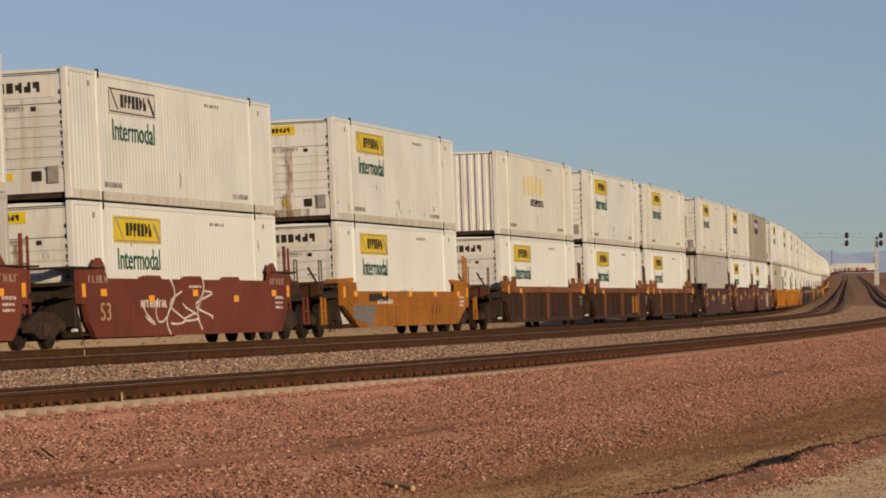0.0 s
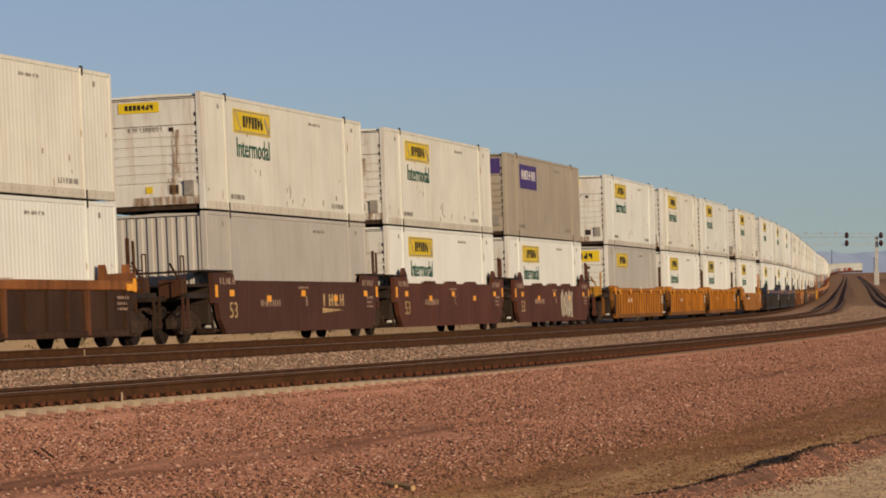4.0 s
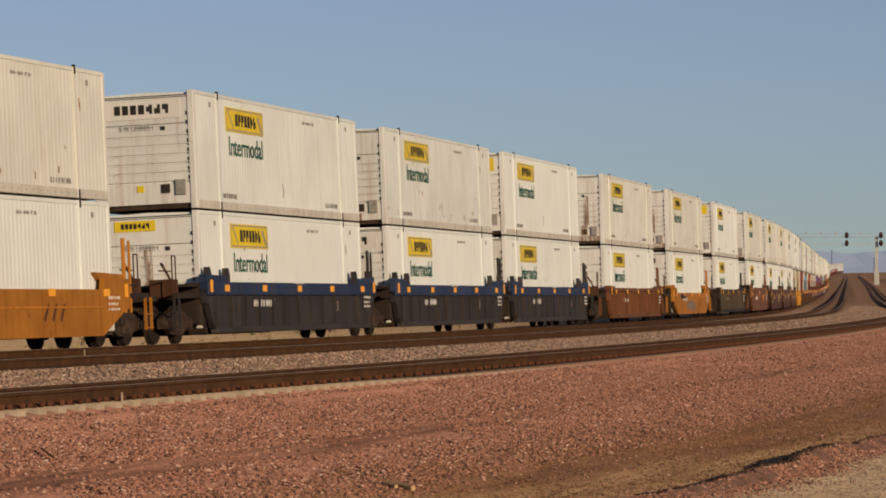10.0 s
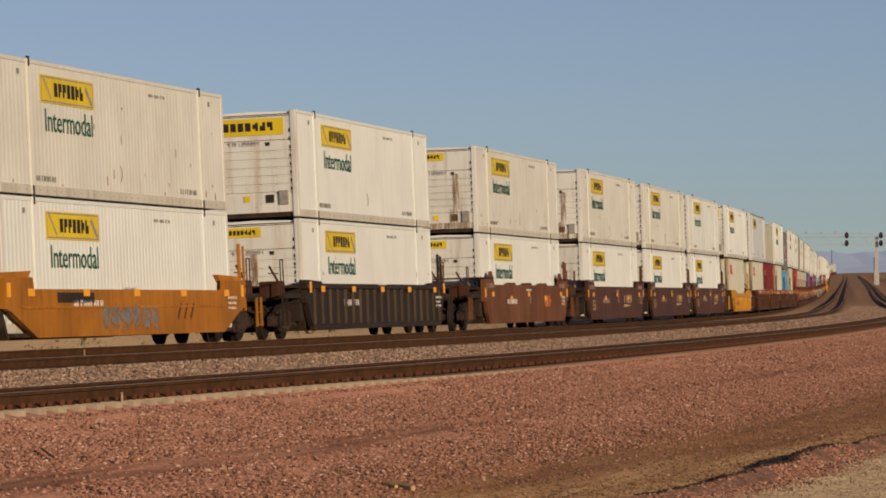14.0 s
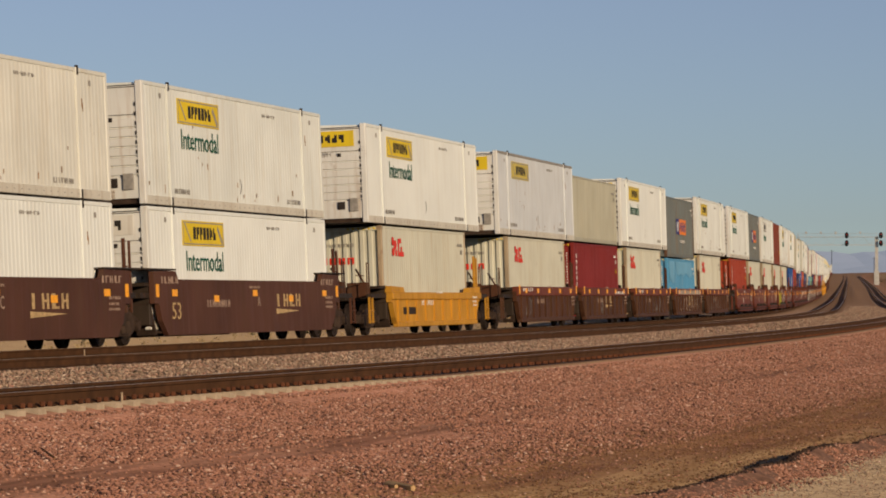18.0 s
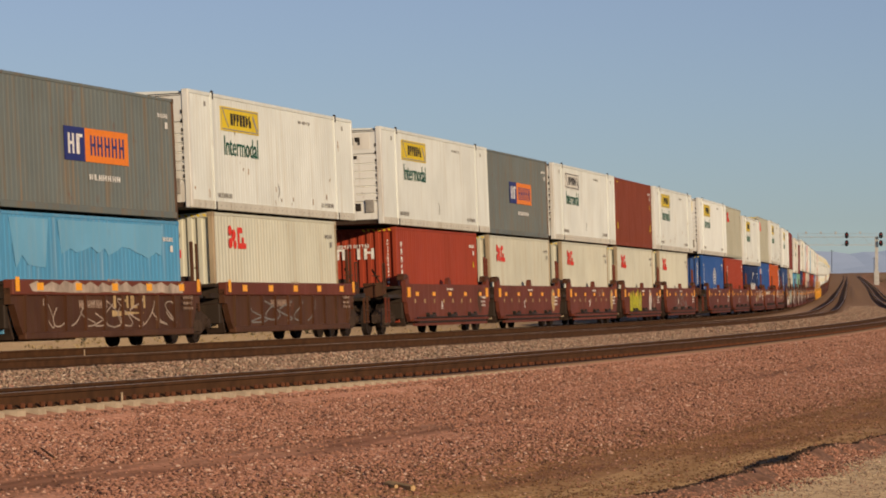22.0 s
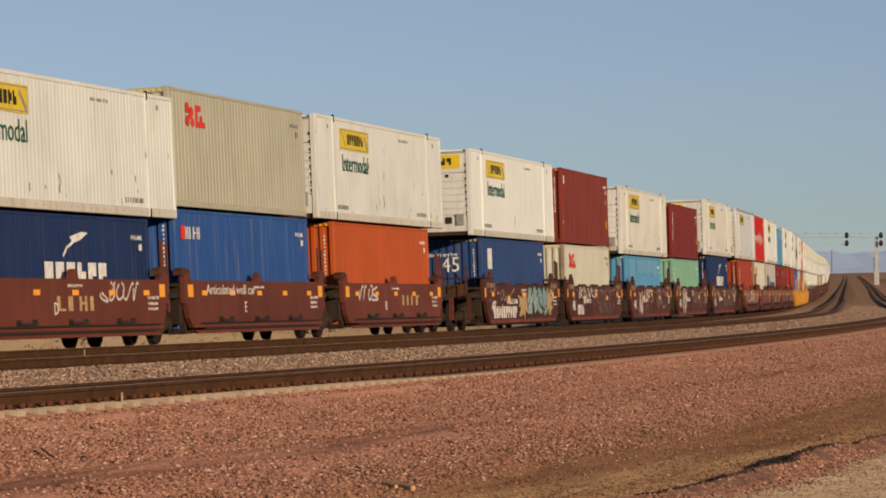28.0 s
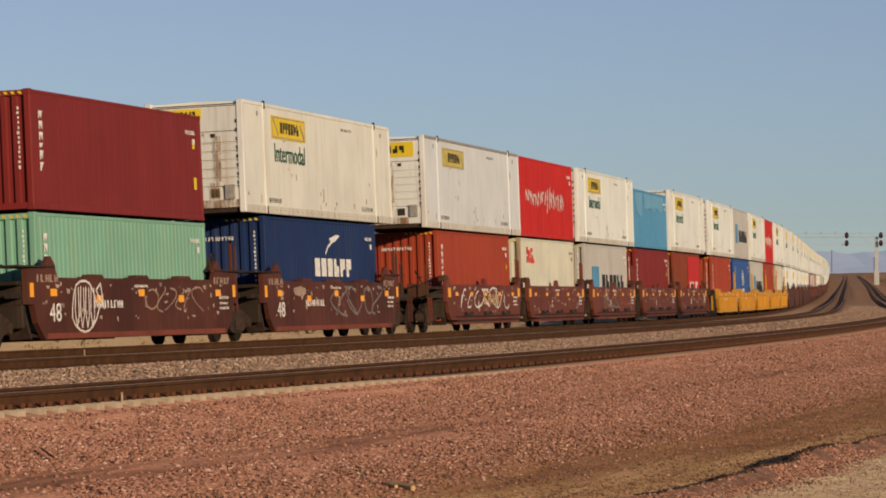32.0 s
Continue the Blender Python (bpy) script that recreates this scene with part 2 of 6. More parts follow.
# ---------------------------------------------------------------- building helpers
class Shape:
    """Vertices and faces of one mesh."""

    def __init__(self):
        self.v, self.f = [], []

    def add(self, vs, fs):
        n = len(self.v)
        self.v += vs
        self.f += [tuple(n + i for i in f) for f in fs]
        return self

    def box(self, x0, x1, y0, y1, z0, z1, c=0.0):
        if c <= 0:
            return self.add([(x, y, z) for z in (z0, z1) for x, y in ((x0, y0), (x1, y0), (x1, y1), (x0, y1))],
                            [(3, 2, 1, 0), (4, 5, 6, 7), (0, 1, 5, 4), (1, 2, 6, 5), (2, 3, 7, 6), (3, 0, 4, 7)])
        prof = lambda k: [(x0 + k, y0), (x1 - k, y0), (x1, y0 + k), (x1, y1 - k), (x1 - k, y1), (x0 + k, y1), (x0, y1 - k), (x0, y0 + k)]
        ins = [(min(max(x, x0 + c), x1 - c), min(max(y, y0 + c), y1 - c)) for x, y in prof(c)]
        vs = [(x, y, z0) for x, y in ins] + [(x, y, z0 + c) for x, y in prof(c)] + [(x, y, z1 - c) for x, y in prof(c)] + [(x, y, z1) for x, y in ins]
        fs = [(8 * r + i, 8 * r + (i + 1) % 8, 8 * r + 8 + (i + 1) % 8, 8 * r + 8 + i) for r in range(3) for i in range(8)]
        return self.add(vs, fs + [tuple(range(7, -1, -1)), tuple(range(24, 32))])

    def prism(self, pts, a, b, axis="y"):
        """A polygon drawn out along an axis: (x, z) along y, (y, z) along x, (x, y) along z."""
        put = {"y": lambda p, q, w: (p, w, q), "x": lambda p, q, w: (w, p, q), "z": lambda p, q, w: (p, q, w)}[axis]
        n = len(pts)
        vs = [put(p, q, a) for p, q in pts] + [put(p, q, b) for p, q in pts]
        return self.add(vs, [tuple(range(n)), tuple(range(2 * n - 1, n - 1, -1))] + [(i, n + i, n + (i + 1) % n, (i + 1) % n) for i in range(n)])

    def rod(self, p, q, r, n=6):
        p, q = Vector(p), Vector(q)
        d = (q - p).normalized()
        a = d.orthogonal().normalized()
        b = d.cross(a)
        ring = [a * math.cos(2 * math.pi * i / n) * r + b * math.sin(2 * math.pi * i / n) * r for i in range(n)]
        vs = [tuple(p + o) for o in ring] + [tuple(q + o) for o in ring]
        return self.add(vs, [(i, (i + 1) % n, n + (i + 1) % n, n + i) for i in range(n)] + [tuple(range(n - 1, -1, -1)), tuple(range(n, 2 * n))])

    def lathe(self, prof, n=20):
        """Rings (radius, y) round the y axis."""
        vs = [(r * math.cos(2 * math.pi * i / n), y, r * math.sin(2 * math.pi * i / n)) for r, y in prof for i in range(n)]
        fs = [(k * n + i, k * n + (i + 1) % n, (k + 1) * n + (i + 1) % n, (k + 1) * n + i) for k in range(len(prof) - 1) for i in range(n)]
        return self.add(vs, fs + [tuple(range(n - 1, -1, -1)), tuple(range((len(prof) - 1) * n, len(prof) * n))])

    def ribbon(self, pts, w, y):
        """A stroke of width w on the side of a car, just proud of y."""
        for (x0, z0), (x1, z1) in zip(pts, pts[1:]):
            d = math.hypot(x1 - x0, z1 - z0) or 1
            nx, nz = -(z1 - z0) / d * w / 2, (x1 - x0) / d * w / 2
            ex, ez = (x1 - x0) / d * w * 0.3, (z1 - z0) / d * w * 0.3
            q = [(x0 - ex + nx, z0 - ez + nz), (x0 - ex - nx, z0 - ez - nz), (x1 + ex - nx, z1 + ez - nz), (x1 + ex + nx, z1 + ez + nz)]
            self.prism(q, y, y + 0.004)
        return self

    def mesh(self, name, fix=True):
        me = bpy.data.meshes.new(name)
        me.from_pydata(self.v, [], self.f)
        if fix:
            bm = bmesh.new()
            bm.from_mesh(me)
            bmesh.ops.recalc_face_normals(bm, faces=bm.faces)
            bm.to_mesh(me)
            bm.free()
        me.materials.append(STEEL)
        return me


MESHES = {}


def shared(key, make):
    if key not in MESHES:
        MESHES[key] = make().mesh(key if isinstance(key, str) else key[0])
    return MESHES[key]


def part(name, me, mat, parent, label="", at=(0, 0, 0), turn=0.0):
    ob = new(name, me)
    ob.material_slots[0].link = "OBJECT"
    ob.material_slots[0].material = mat
    ob.parent = parent
    ob.location = at
    ob.rotation_euler = (0, 0, turn)
    if label:
        ob["label"] = label
    if name in ("stencil", "end_stencil", "sign_lettering", "sign_border", "graffiti", "side_mark", "rust_streak", "hazard_stripe"):
        ob["kind"] = "stuff"
    return ob


def lettering(text, height):
    """A word as a mesh that stands on the side of a thing, its face to -y."""
    cu = bpy.data.curves.new("word", "FONT")
    cu.body, cu.size, cu.extrude, cu.resolution_u = text, height / 0.7, 0.003, 2
    ob = bpy.data.objects.new("word", cu)
    scene.collection.objects.link(ob)
    me = bpy.data.meshes.new_from_object(ob.evaluated_get(bpy.context.evaluated_depsgraph_get()))
    bpy.data.objects.remove(ob)
    me.transform(Matrix.Rotation(radians(90), 4, "X"))
    me.materials.clear()
    me.materials.append(INK)
    return me


def word_mesh(text, height, width=None):
    key = ("word", text, height)
    if key not in MESHES:
        me = lettering(text, height)
        if width:
            w = max(v.co.x for v in me.vertices)
            me.transform(Matrix.Diagonal((width / w, 1, 1, 1)))
        MESHES[key] = me
    return MESHES[key]


MOVING = []     # (thing, centre along the train, half truck distance, height on the car)

# ---------------------------------------------------------------- containers
BOX_H = 2.896


def corrugated(L, x0, x1, z0, z1, pitch, depth, y, back):
    """One corrugated wall in the plane y, its outside to -y."""
    pts, n = [], max(2, round((x1 - x0) / pitch))
    p = (x1 - x0) / n
    for i in range(n):
        a = x0 + i * p
        pts += [(a, y), (a + 0.36 * p, y), (a + 0.5 * p, y + depth), (a + 0.86 * p, y + depth)]
    pts += [(x1, y), (x1, y + back), (x0, y + back)]
    return Shape().prism(pts, z0, z1, "z")


def bars(seed, x0, x1, z0, z1, n, y, gap=0.25):
    """Plain upright bars, where writing cannot be lettered."""
    r = random.Random(seed)
    sh, w = Shape(), (x1 - x0) / n
    for i in range(n):
        a = x0 + i * w + w * gap * r.uniform(0.2, 0.6)
        k = r.random()
        if k < 0.55:
            sh.box(a, a + w * r.uniform(0.25, 0.45), y, y + 0.004, z0, z1)
            if r.random() < 0.7:
                zz = r.choice((z0, (z0 + z1) / 2 - (z1 - z0) * 0.08, z1 - (z1 - z0) * 0.16))
                sh.box(a, a + w * 0.75, y - 0.0015, y + 0.004, zz, zz + (z1 - z0) * 0.16)
        else:
            sh.box(a, a + w * 0.22, y, y + 0.004, z0, z1)
            sh.box(a + w * 0.50, a + w * 0.72, y, y + 0.004, z0, z1)
            sh.box(a, a + w * 0.72, y - 0.0015, y + 0.004, (z0 + z1) / 2 - 0.02, (z0 + z1) / 2 + (z1 - z0) * 0.1)
    return sh


def block_run(seed, n):
    """Solid blocks for n letter places of width one: (a, b, low, high)."""
    r, out = random.Random(seed), []
    for i in range(n):
        lo, hi = r.choice(((0.0, 1.0), (0.0, 0.6), (0.4, 1.0), (0.25, 0.8), (0.0, 1.0)))
        out += [(i + 0.06, i + 0.44, 0.0, 1.0), (i + 0.44, i + 0.82, lo, hi)]
    return out


def blocks(seed, x0, x1, z0, z1, n, y):
    """Plain solid blocks the size of bold letters, on a side."""
    sh, w, h = Shape(), (x1 - x0) / n, z1 - z0
    for a, b, lo, hi in block_run(seed, n):
        sh.box(x0 + a * w, x0 + b * w, y, y + 0.004, z0 + lo * h, z0 + hi * h)
    return sh


def end_blocks(seed, y0, y1, z0, z1, n):
    """The same on a nose wall, facing -x."""
    sh, w, h = Shape(), (y1 - y0) / n, z1 - z0
    for a, b, lo, hi in block_run(seed, n):
        sh.box(0.0, 0.008, y0 + a * w, y0 + b * w, z0 + lo * h, z0 + hi * h)
    return sh


def frame_lines(x0, x1, z0, z1, w, y):
    return (Shape().box(x0, x1, y, y + 0.004, z0, z0 + w).box(x0, x1, y, y + 0.004, z1 - w, z1)
            .box(x0, x0 + w, y, y + 0.004, z0 + w, z1 - w).box(x1 - w, x1, y, y + 0.004, z0 + w, z1 - w))


def blossom(x0, x1, z0, z1, y):
    """A plain red mark of a few petals."""
    sh, w, h = Shape(), x1 - x0, z1 - z0
    for a, b, r in ((0.2, 0.78, 0.2), (0.22, 0.25, 0.2), (0.62, 0.62, 0.2), (0.72, 0.2, 0.17), (0.47, 0.45, 0.13)):
        cx, cz = x0 + a * w, z0 + b * h
        sh.prism([(cx + r * w * math.cos(t), cz + r * h * 1.15 * math.sin(t)) for t in [i * math.pi / 4 + 0.3 for i in range(8)]], y + 0.001 * r, y + 0.005)
    return sh


def domestic_end():
    """Nose wall with level ribs below a plain top panel."""
    H, pts = BOX_H, []
    pts = [(0.0, 0.14), (-0.02, 0.14), (-0.02, 0.62)]
    z = 0.66
    while z < 2.0:
        pts += [(0.012, z), (0.012, z + 0.03), (-0.035, z + 0.034), (-0.035, z + 0.205)]
        z += 0.225
    pts += [(-0.02, z), (-0.02, H - 0.12), (0.05, H - 0.12), (0.05, 0.14)]
    return Shape().prism(pts, -1.16, 1.16)


def domestic(u, half, z0, look_):
    """A 53-foot container. look_: dict of colours and signs."""
    L, H, W = 16.154, BOX_H, 1.295
    body, rail, end = look_.get("body", WHITE), look_.get("rail", WHITE_RAIL), look_.get("end", WHITE_END)
    far = look_.get("far", False)
    e = tagged(new("shipping_container"), look_["label"], "container", "containers on the train")
    if look_.get("tiny"):
        part("body", shared(("tiny_body", L), lambda: Shape().box(-L / 2, L / 2, -W, W, 0.0, H, 0.03)), body, e)
        part("side_sign", shared("tiny_sign", lambda: Shape().box(2.75, 6.22, -W - 0.012, -W, H - 0.89, H - 0.40)), SIGN_FADED, e, "faded sign panel", at=(-L / 2, 0, 0))
        MOVING.append((e, u, half, z0))
        return e
    plate = look_.get("plate", False)
    pitch, depth = (1.22, 0.006) if plate else (look_.get("pitch", 0.235), look_.get("depth", 0.009))
    side = shared(("side_panel", L, pitch, depth), lambda: corrugated(L, -L / 2 + 0.12, L / 2 - 0.12, 0.20, H - 0.09, pitch, depth, -W + 0.006, 0.05))
    part("side_panel", side, body, e)
    part("side_panel", side, body, e, turn=math.pi)
    part("roof", shared(("roof", L), lambda: Shape().prism([(-W + 0.06, H - 0.05), (0, H - 0.01), (W - 0.06, H - 0.05), (W - 0.06, H - 0.09), (-W + 0.06, H - 0.09)], -L / 2 + 0.1, L / 2 - 0.1, "x")), body, e)
    part("floor", shared(("floor", L), lambda: Shape().box(-L / 2 + 0.1, L / 2 - 0.1, -W + 0.06, W - 0.06, 0.02, 0.16)), STEEL, e)
    trail = shared(("top_rail", L), lambda: Shape().box(-L / 2 + 0.1, L / 2 - 0.1, -W - 0.012, -W + 0.07, H - 0.095, H - 0.0, 0.012))
    brail = shared(("bottom_rail", L), lambda: Shape().box(-L / 2 + 0.1, L / 2 - 0.1, -W - 0.012, -W + 0.10, 0.0, 0.205, 0.012))
    for tn in (0.0, math.pi):
        part("top_rail", trail, look_.get("toprail", body), e, turn=tn)
        part("bottom_rail", brail, rail, e, turn=tn)
    post = shared("corner_post", lambda: Shape().box(-0.085, 0.085, -0.085, 0.085, 0.0, H, 0.02))
    lift = shared("lift_post", lambda: Shape().box(-0.09, 0.09, -0.035, 0.035, 0.0, H + 0.005, 0.01))
    cast = shared("corner_casting", lambda: Shape().box(-0.05, 0.05, -0.03, 0.03, -0.17, 0.045, 0.01))
    for sx in (-1, 1):
        for sy in (-1,) if far else (-1, 1):
            part("corner_post", post, end if sx < 0 else body, e, at=(sx * (L / 2 - 0.085), sy * (W - 0.08), 0))
            if far:
                continue
            if sy > 0:
                continue
            part("lift_post", lift, body, e, at=(sx * 6.05, sy * (W - 0.006), 0))
            part("corner_casting", cast, FITTING, e, "dark steel corner casting", at=(sx * 6.05, sy * (W + 0.012), H + 0.01))
            part("corner_casting", cast, FITTING, e, "dark steel corner casting", at=(sx * 6.05, sy * (W + 0.012), 0.15))
    sign = look_.get("sign", "yellow")
    sy = -W - 0.004
    if look_.get("corrugated_end"):
        part("end_wall", shared("nose_corrugated", lambda: nose_corrugated(H)), end, e, at=(-L / 2 + 0.03, 0, 0))
    else:
        part("end_wall", shared("nose_wall", domestic_end), end, e, at=(-L / 2 + 0.05, 0, 0))
        if not far:
            es = look_.get("endsign", "small")
            mat_s = SIGN_WHITE if look_.get("endwhite") else SIGN_YELLOW
            y0, y1, za, zb = ((-0.95, 1.05, H - 0.66, H - 0.20) if es == "wide" else (-0.2, 0.85, H - 0.46, H - 0.20))
            if es != "none":
                part("end_sign", shared(("end_sign", es), lambda: Shape().box(-0.012, 0.006, y0, y1, za, zb)), mat_s, e, "nose sign panel with dark lettering bars", at=(-L / 2 + 0.02, 0, 0))
                b = shared(("end_sign_bars", es), lambda: end_blocks(7, y0 + 0.14 * (y1 - y0), y1 - 0.14 * (y1 - y0), za + 0.26 * (zb - za), zb - 0.24 * (zb - za), 7))
                part("sign_lettering", b, INK, e, at=(-L / 2 + 0.004, 0, 0))
            part("end_frame", shared("end_frame", end_frame), FITTING, e, at=(-L / 2 + 0.025, 0, 0))
            part("end_stencil", shared("end_stencil", lambda: end_bars(3, -0.25, 0.65, H - 0.95, H - 0.83, 10)), INK_GREY, e, at=(-L / 2 + 0.012, 0, 0))
            part("vent", shared("vent", lambda: Shape().box(-0.03, 0.01, -0.62, -0.40, 0.40, 0.62, 0.01).box(-0.036, -0.03, -0.59, -0.43, 0.44, 0.58)), FITTING, e, at=(-L / 2 + 0.02, 0, 0))
            part("document_box", shared("document_box", lambda: Shape().box(-0.05, 0.01, -1.02, -0.76, 0.34, 0.72, 0.012).box(-0.054, -0.05, -0.97, -0.81, 0.42, 0.64)), INK_GREY, e, at=(-L / 2 + 0.02, 0, 0))
            part("label_plate", shared("label_plate", lambda: Shape().box(-0.012, 0.01, 0.05, 0.22, 0.44, 0.60)), SIGN_YELLOW, e, "small yellow label plate", at=(-L / 2 + 0.02, 0, 0))
            if look_.get("rusty") is not None:
                part("rust_streak", shared("rust_streak", rust_streak), STAIN, e, "brown rust streak", at=(-L / 2 - 0.018, look_["rusty"], 0))
    x = -L / 2
    if sign in ("yellow", "white", "faded"):
        part("side_sign", shared("side_sign", lambda: Shape().box(2.75, 6.22, sy - 0.008, sy + 0.006, H - 0.89, H - 0.28)), {"yellow": SIGN_YELLOW, "white": SIGN_WHITE, "faded": SIGN_FADED}[sign], e, {"yellow": "yellow sign panel", "white": "white sign panel", "faded": "faded gold sign panel"}[sign], at=(x, 0, 0))
        if not far:
          part("sign_lettering", shared("side_sign_bars", lambda: blocks(5, 3.60, 5.55, H - 0.73, H - 0.43, 7, sy - 0.013)), INK, e, "dark lettering bars", at=(x, 0, 0))
          part("sign_border", shared("side_sign_border", lambda: frame_lines(2.80, 6.17, H - 0.86, H - 0.31, 0.03, sy - 0.012).ribbon([(2.95, H - 0.36), (3.4, H - 0.78)], 0.06, sy - 0.012).ribbon([(5.7, H - 0.45), (6.05, H - 0.78)], 0.12, sy - 0.012)), look_.get("border", INK_GREY), e, at=(x, 0, 0))
        if not plate and not look_.get("noword"):
            part("word", word_mesh("Intermodal", 0.50, 3.15), WORD_GREEN, e, "green lettered word", at=(x + 2.95, sy - 0.004, H - 1.50))
    elif sign == "plain_mark":      # pale yellow plain shapes, dark word beneath
        part("side_mark", shared("pale_mark", lambda: blocks(11, 5.2, 9.6, 1.50, 2.22, 5, sy - 0.006)), PALE_YELLOW, e, "pale yellow plain mark", at=(x, 0, 0))
        part("word", word_mesh("INTERMODAL", 0.26, 2.8), INK, e, "dark lettered word", at=(x + 6.6, sy - 0.004, 1.12))
    elif sign == "purple":
        part("side_mark", shared("purple_mark", lambda: Shape().box(2.7, 6.2, sy - 0.008, sy + 0.006, H - 1.18, H - 0.32)), PURPLE, e, "purple sign panel", at=(x, 0, 0))
        part("sign_lettering", shared("purple_bars", lambda: bars(8, 3.0, 5.9, H - 0.85, H - 0.52, 7, sy - 0.013)), STENCIL, e, at=(x, 0, 0))
        part("end_sign", shared("end_purple", lambda: Shape().box(-0.012, 0.006, -1.08, 1.1, H - 0.74, H - 0.2)), PURPLE, e, at=(x + 0.02, 0, 0))
    if not far:
        part("stencil", shared("stencil_low", lambda: bars(2, 2.3, 3.6, 0.30, 0.42, 8, sy)), INK_GREY, e, at=(x, 0, 0))
        part("stencil", shared("stencil_low_rear", lambda: bars(4, 12.4, 13.7, 0.30, 0.42, 8, sy)), INK_GREY, e, at=(x, 0, 0))
        part("stencil", shared("stencil_high", lambda: bars(6, 10.2, 11.5, H - 0.38, H - 0.30, 6, sy).box(1.35, 1.5, sy, sy + 0.004, H - 0.36, H - 0.24).box(14.9, 15.05, sy, sy + 0.004, H - 0.36, H - 0.24)), INK_GREY, e, at=(x, 0, 0))
        if look_.get("rusty") is not None:
            k = int(u * 10) % 3
            part("rust_specks", shared(("rust_specks", k), lambda: specks(k, sy)), RUST, e, "rust specks and drips", at=(x, 0, 0))["kind"] = "stuff"
        part("rivets", shared("rivets", lambda: rivets(sy)), INK_GREY, e, "row of dark rivets", at=(x, 0, 0))["kind"] = "stuff"
        part("tie_loop", shared("tie_loop", lambda: Shape().ribbon([(7.95 + 0.1 * math.sin(i * math.pi / 6), 0.45 + 0.06 * i) for i in range(7)], 0.025, sy)), INK_GREY, e, at=(x, 0, 0))
    rear = shared("rear_door", lambda: Shape().box(-0.03, 0.03, 0.01, 1.2, 0.14, BOX_H - 0.12, 0.01).rod((0.06, 0.35, 0.2), (0.06, 0.35, 2.7), 0.02).rod((0.06, 0.95, 0.2), (0.06, 0.95, 2.7), 0.02))
    for dy in (0, -1.21):
        part("door", rear, body, e, at=(L / 2 - 0.05, dy, 0))
    MOVING.append((e, u, half, z0))
    return e


def end_bars(seed, y0, y1, z0, z1, n):
    """Upright bars on a nose wall, facing -x."""
    r = random.Random(seed)
    sh, w = Shape(), (y1 - y0) / n
    for i in range(n):
        a = y0 + i * w
        sh.box(0.0, 0.008, a, a + w * r.uniform(0.2, 0.32), z0, z1)
        if r.random() < 0.75:
            zz = r.choice((z0, (z0 + z1) / 2, z1 - (z1 - z0) * 0.2))
            sh.box(-0.001, 0.008, a, a + w * 0.7, zz, zz + (z1 - z0) * 0.2)
        if r.random() < 0.5:
            sh.box(0.0, 0.008, a + w * 0.5, a + w * 0.72, z0, z1)
    return sh


def end_frame():
    """Dark seams and small hinges round the nose panel."""
    H = BOX_H
    sh = Shape().box(-0.014, 0.01, -1.165, -1.145, 0.16, H - 0.14).box(-0.014, 0.01, -1.145, 1.16, H - 0.155, H - 0.14).box(-0.012, 0.01, -1.145, 1.16, 2.09, 2.103)
    for i in range(8):
        sh.box(-0.026, 0.0, -1.145, -1.105, 0.72 + 0.225 * i, 0.81 + 0.225 * i)
    return sh.box(-0.03, 0.01, -0.55, -0.44, 1.94, 2.04)


def rivets(y):
    """Fastener heads along the bottom rail."""
    sh = Shape()
    for i in range(34):
        sh.box(0.7 + 0.44 * i, 0.77 + 0.44 * i, y - 0.012, y - 0.004, 0.09, 0.112)
    return sh


def specks(seed, y):
    """Rust drips, most of them low on the side."""
    r, sh = random.Random(seed), Shape()
    for i in range(18):
        a, z = r.uniform(0.3, 15.8), 0.22 + 1.9 * r.random() ** 3
        sh.box(a, a + r.uniform(0.015, 0.05), y, y + 0.004, z, z + r.uniform(0.03, 0.22))
    return sh


def rust_streak():
    """A thin film of rust wash: a run down the nose, its foot and its lower corner."""
    return (Shape().box(0.0, 0.003, -0.10, 0.10, 0.80, 1.98).box(0.0, 0.003, -0.04, 0.22, 0.36, 0.79)
            .box(0.0, 0.003, -0.55, 1.15, 0.13, 0.34))


def stain_mat():
    m, t, b = nodes_of("rust_wash")
    v, rnd = shifted(t, (9.0, 9.0, 0.9))
    n = noise_node(t, v, 1.3, 7, 0.7)
    t.links.new(mix(t, ramp(t, n, 0.4, 0.7), (0.40, 0.25, 0.12), (0.19, 0.085, 0.035)), b.inputs["Base Color"])
    t.links.new(ramp(t, n, 0.42, 0.72, 0.0, 0.9), b.inputs["Alpha"])
    b.inputs["Roughness"].default_value = 0.9
    return m


STAIN = stain_mat()
RUST = plain("rust_stain", (0.33, 0.18, 0.085), 0.9, 0.0, 0.45, 4)


def nose_corrugated(H):
    pts, n = [], 9
    p = 2.32 / n
    for i in range(n):
        a = -1.16 + i * p
        pts += [(0.0, a), (0.0, a + 0.40 * p), (0.055, a + 0.5 * p), (0.055, a + 0.90 * p)]
    pts += [(0.0, 1.16), (0.10, 1.16), (0.10, -1.16)]
    return Shape().prism(pts, 0.14, H - 0.12, "z")


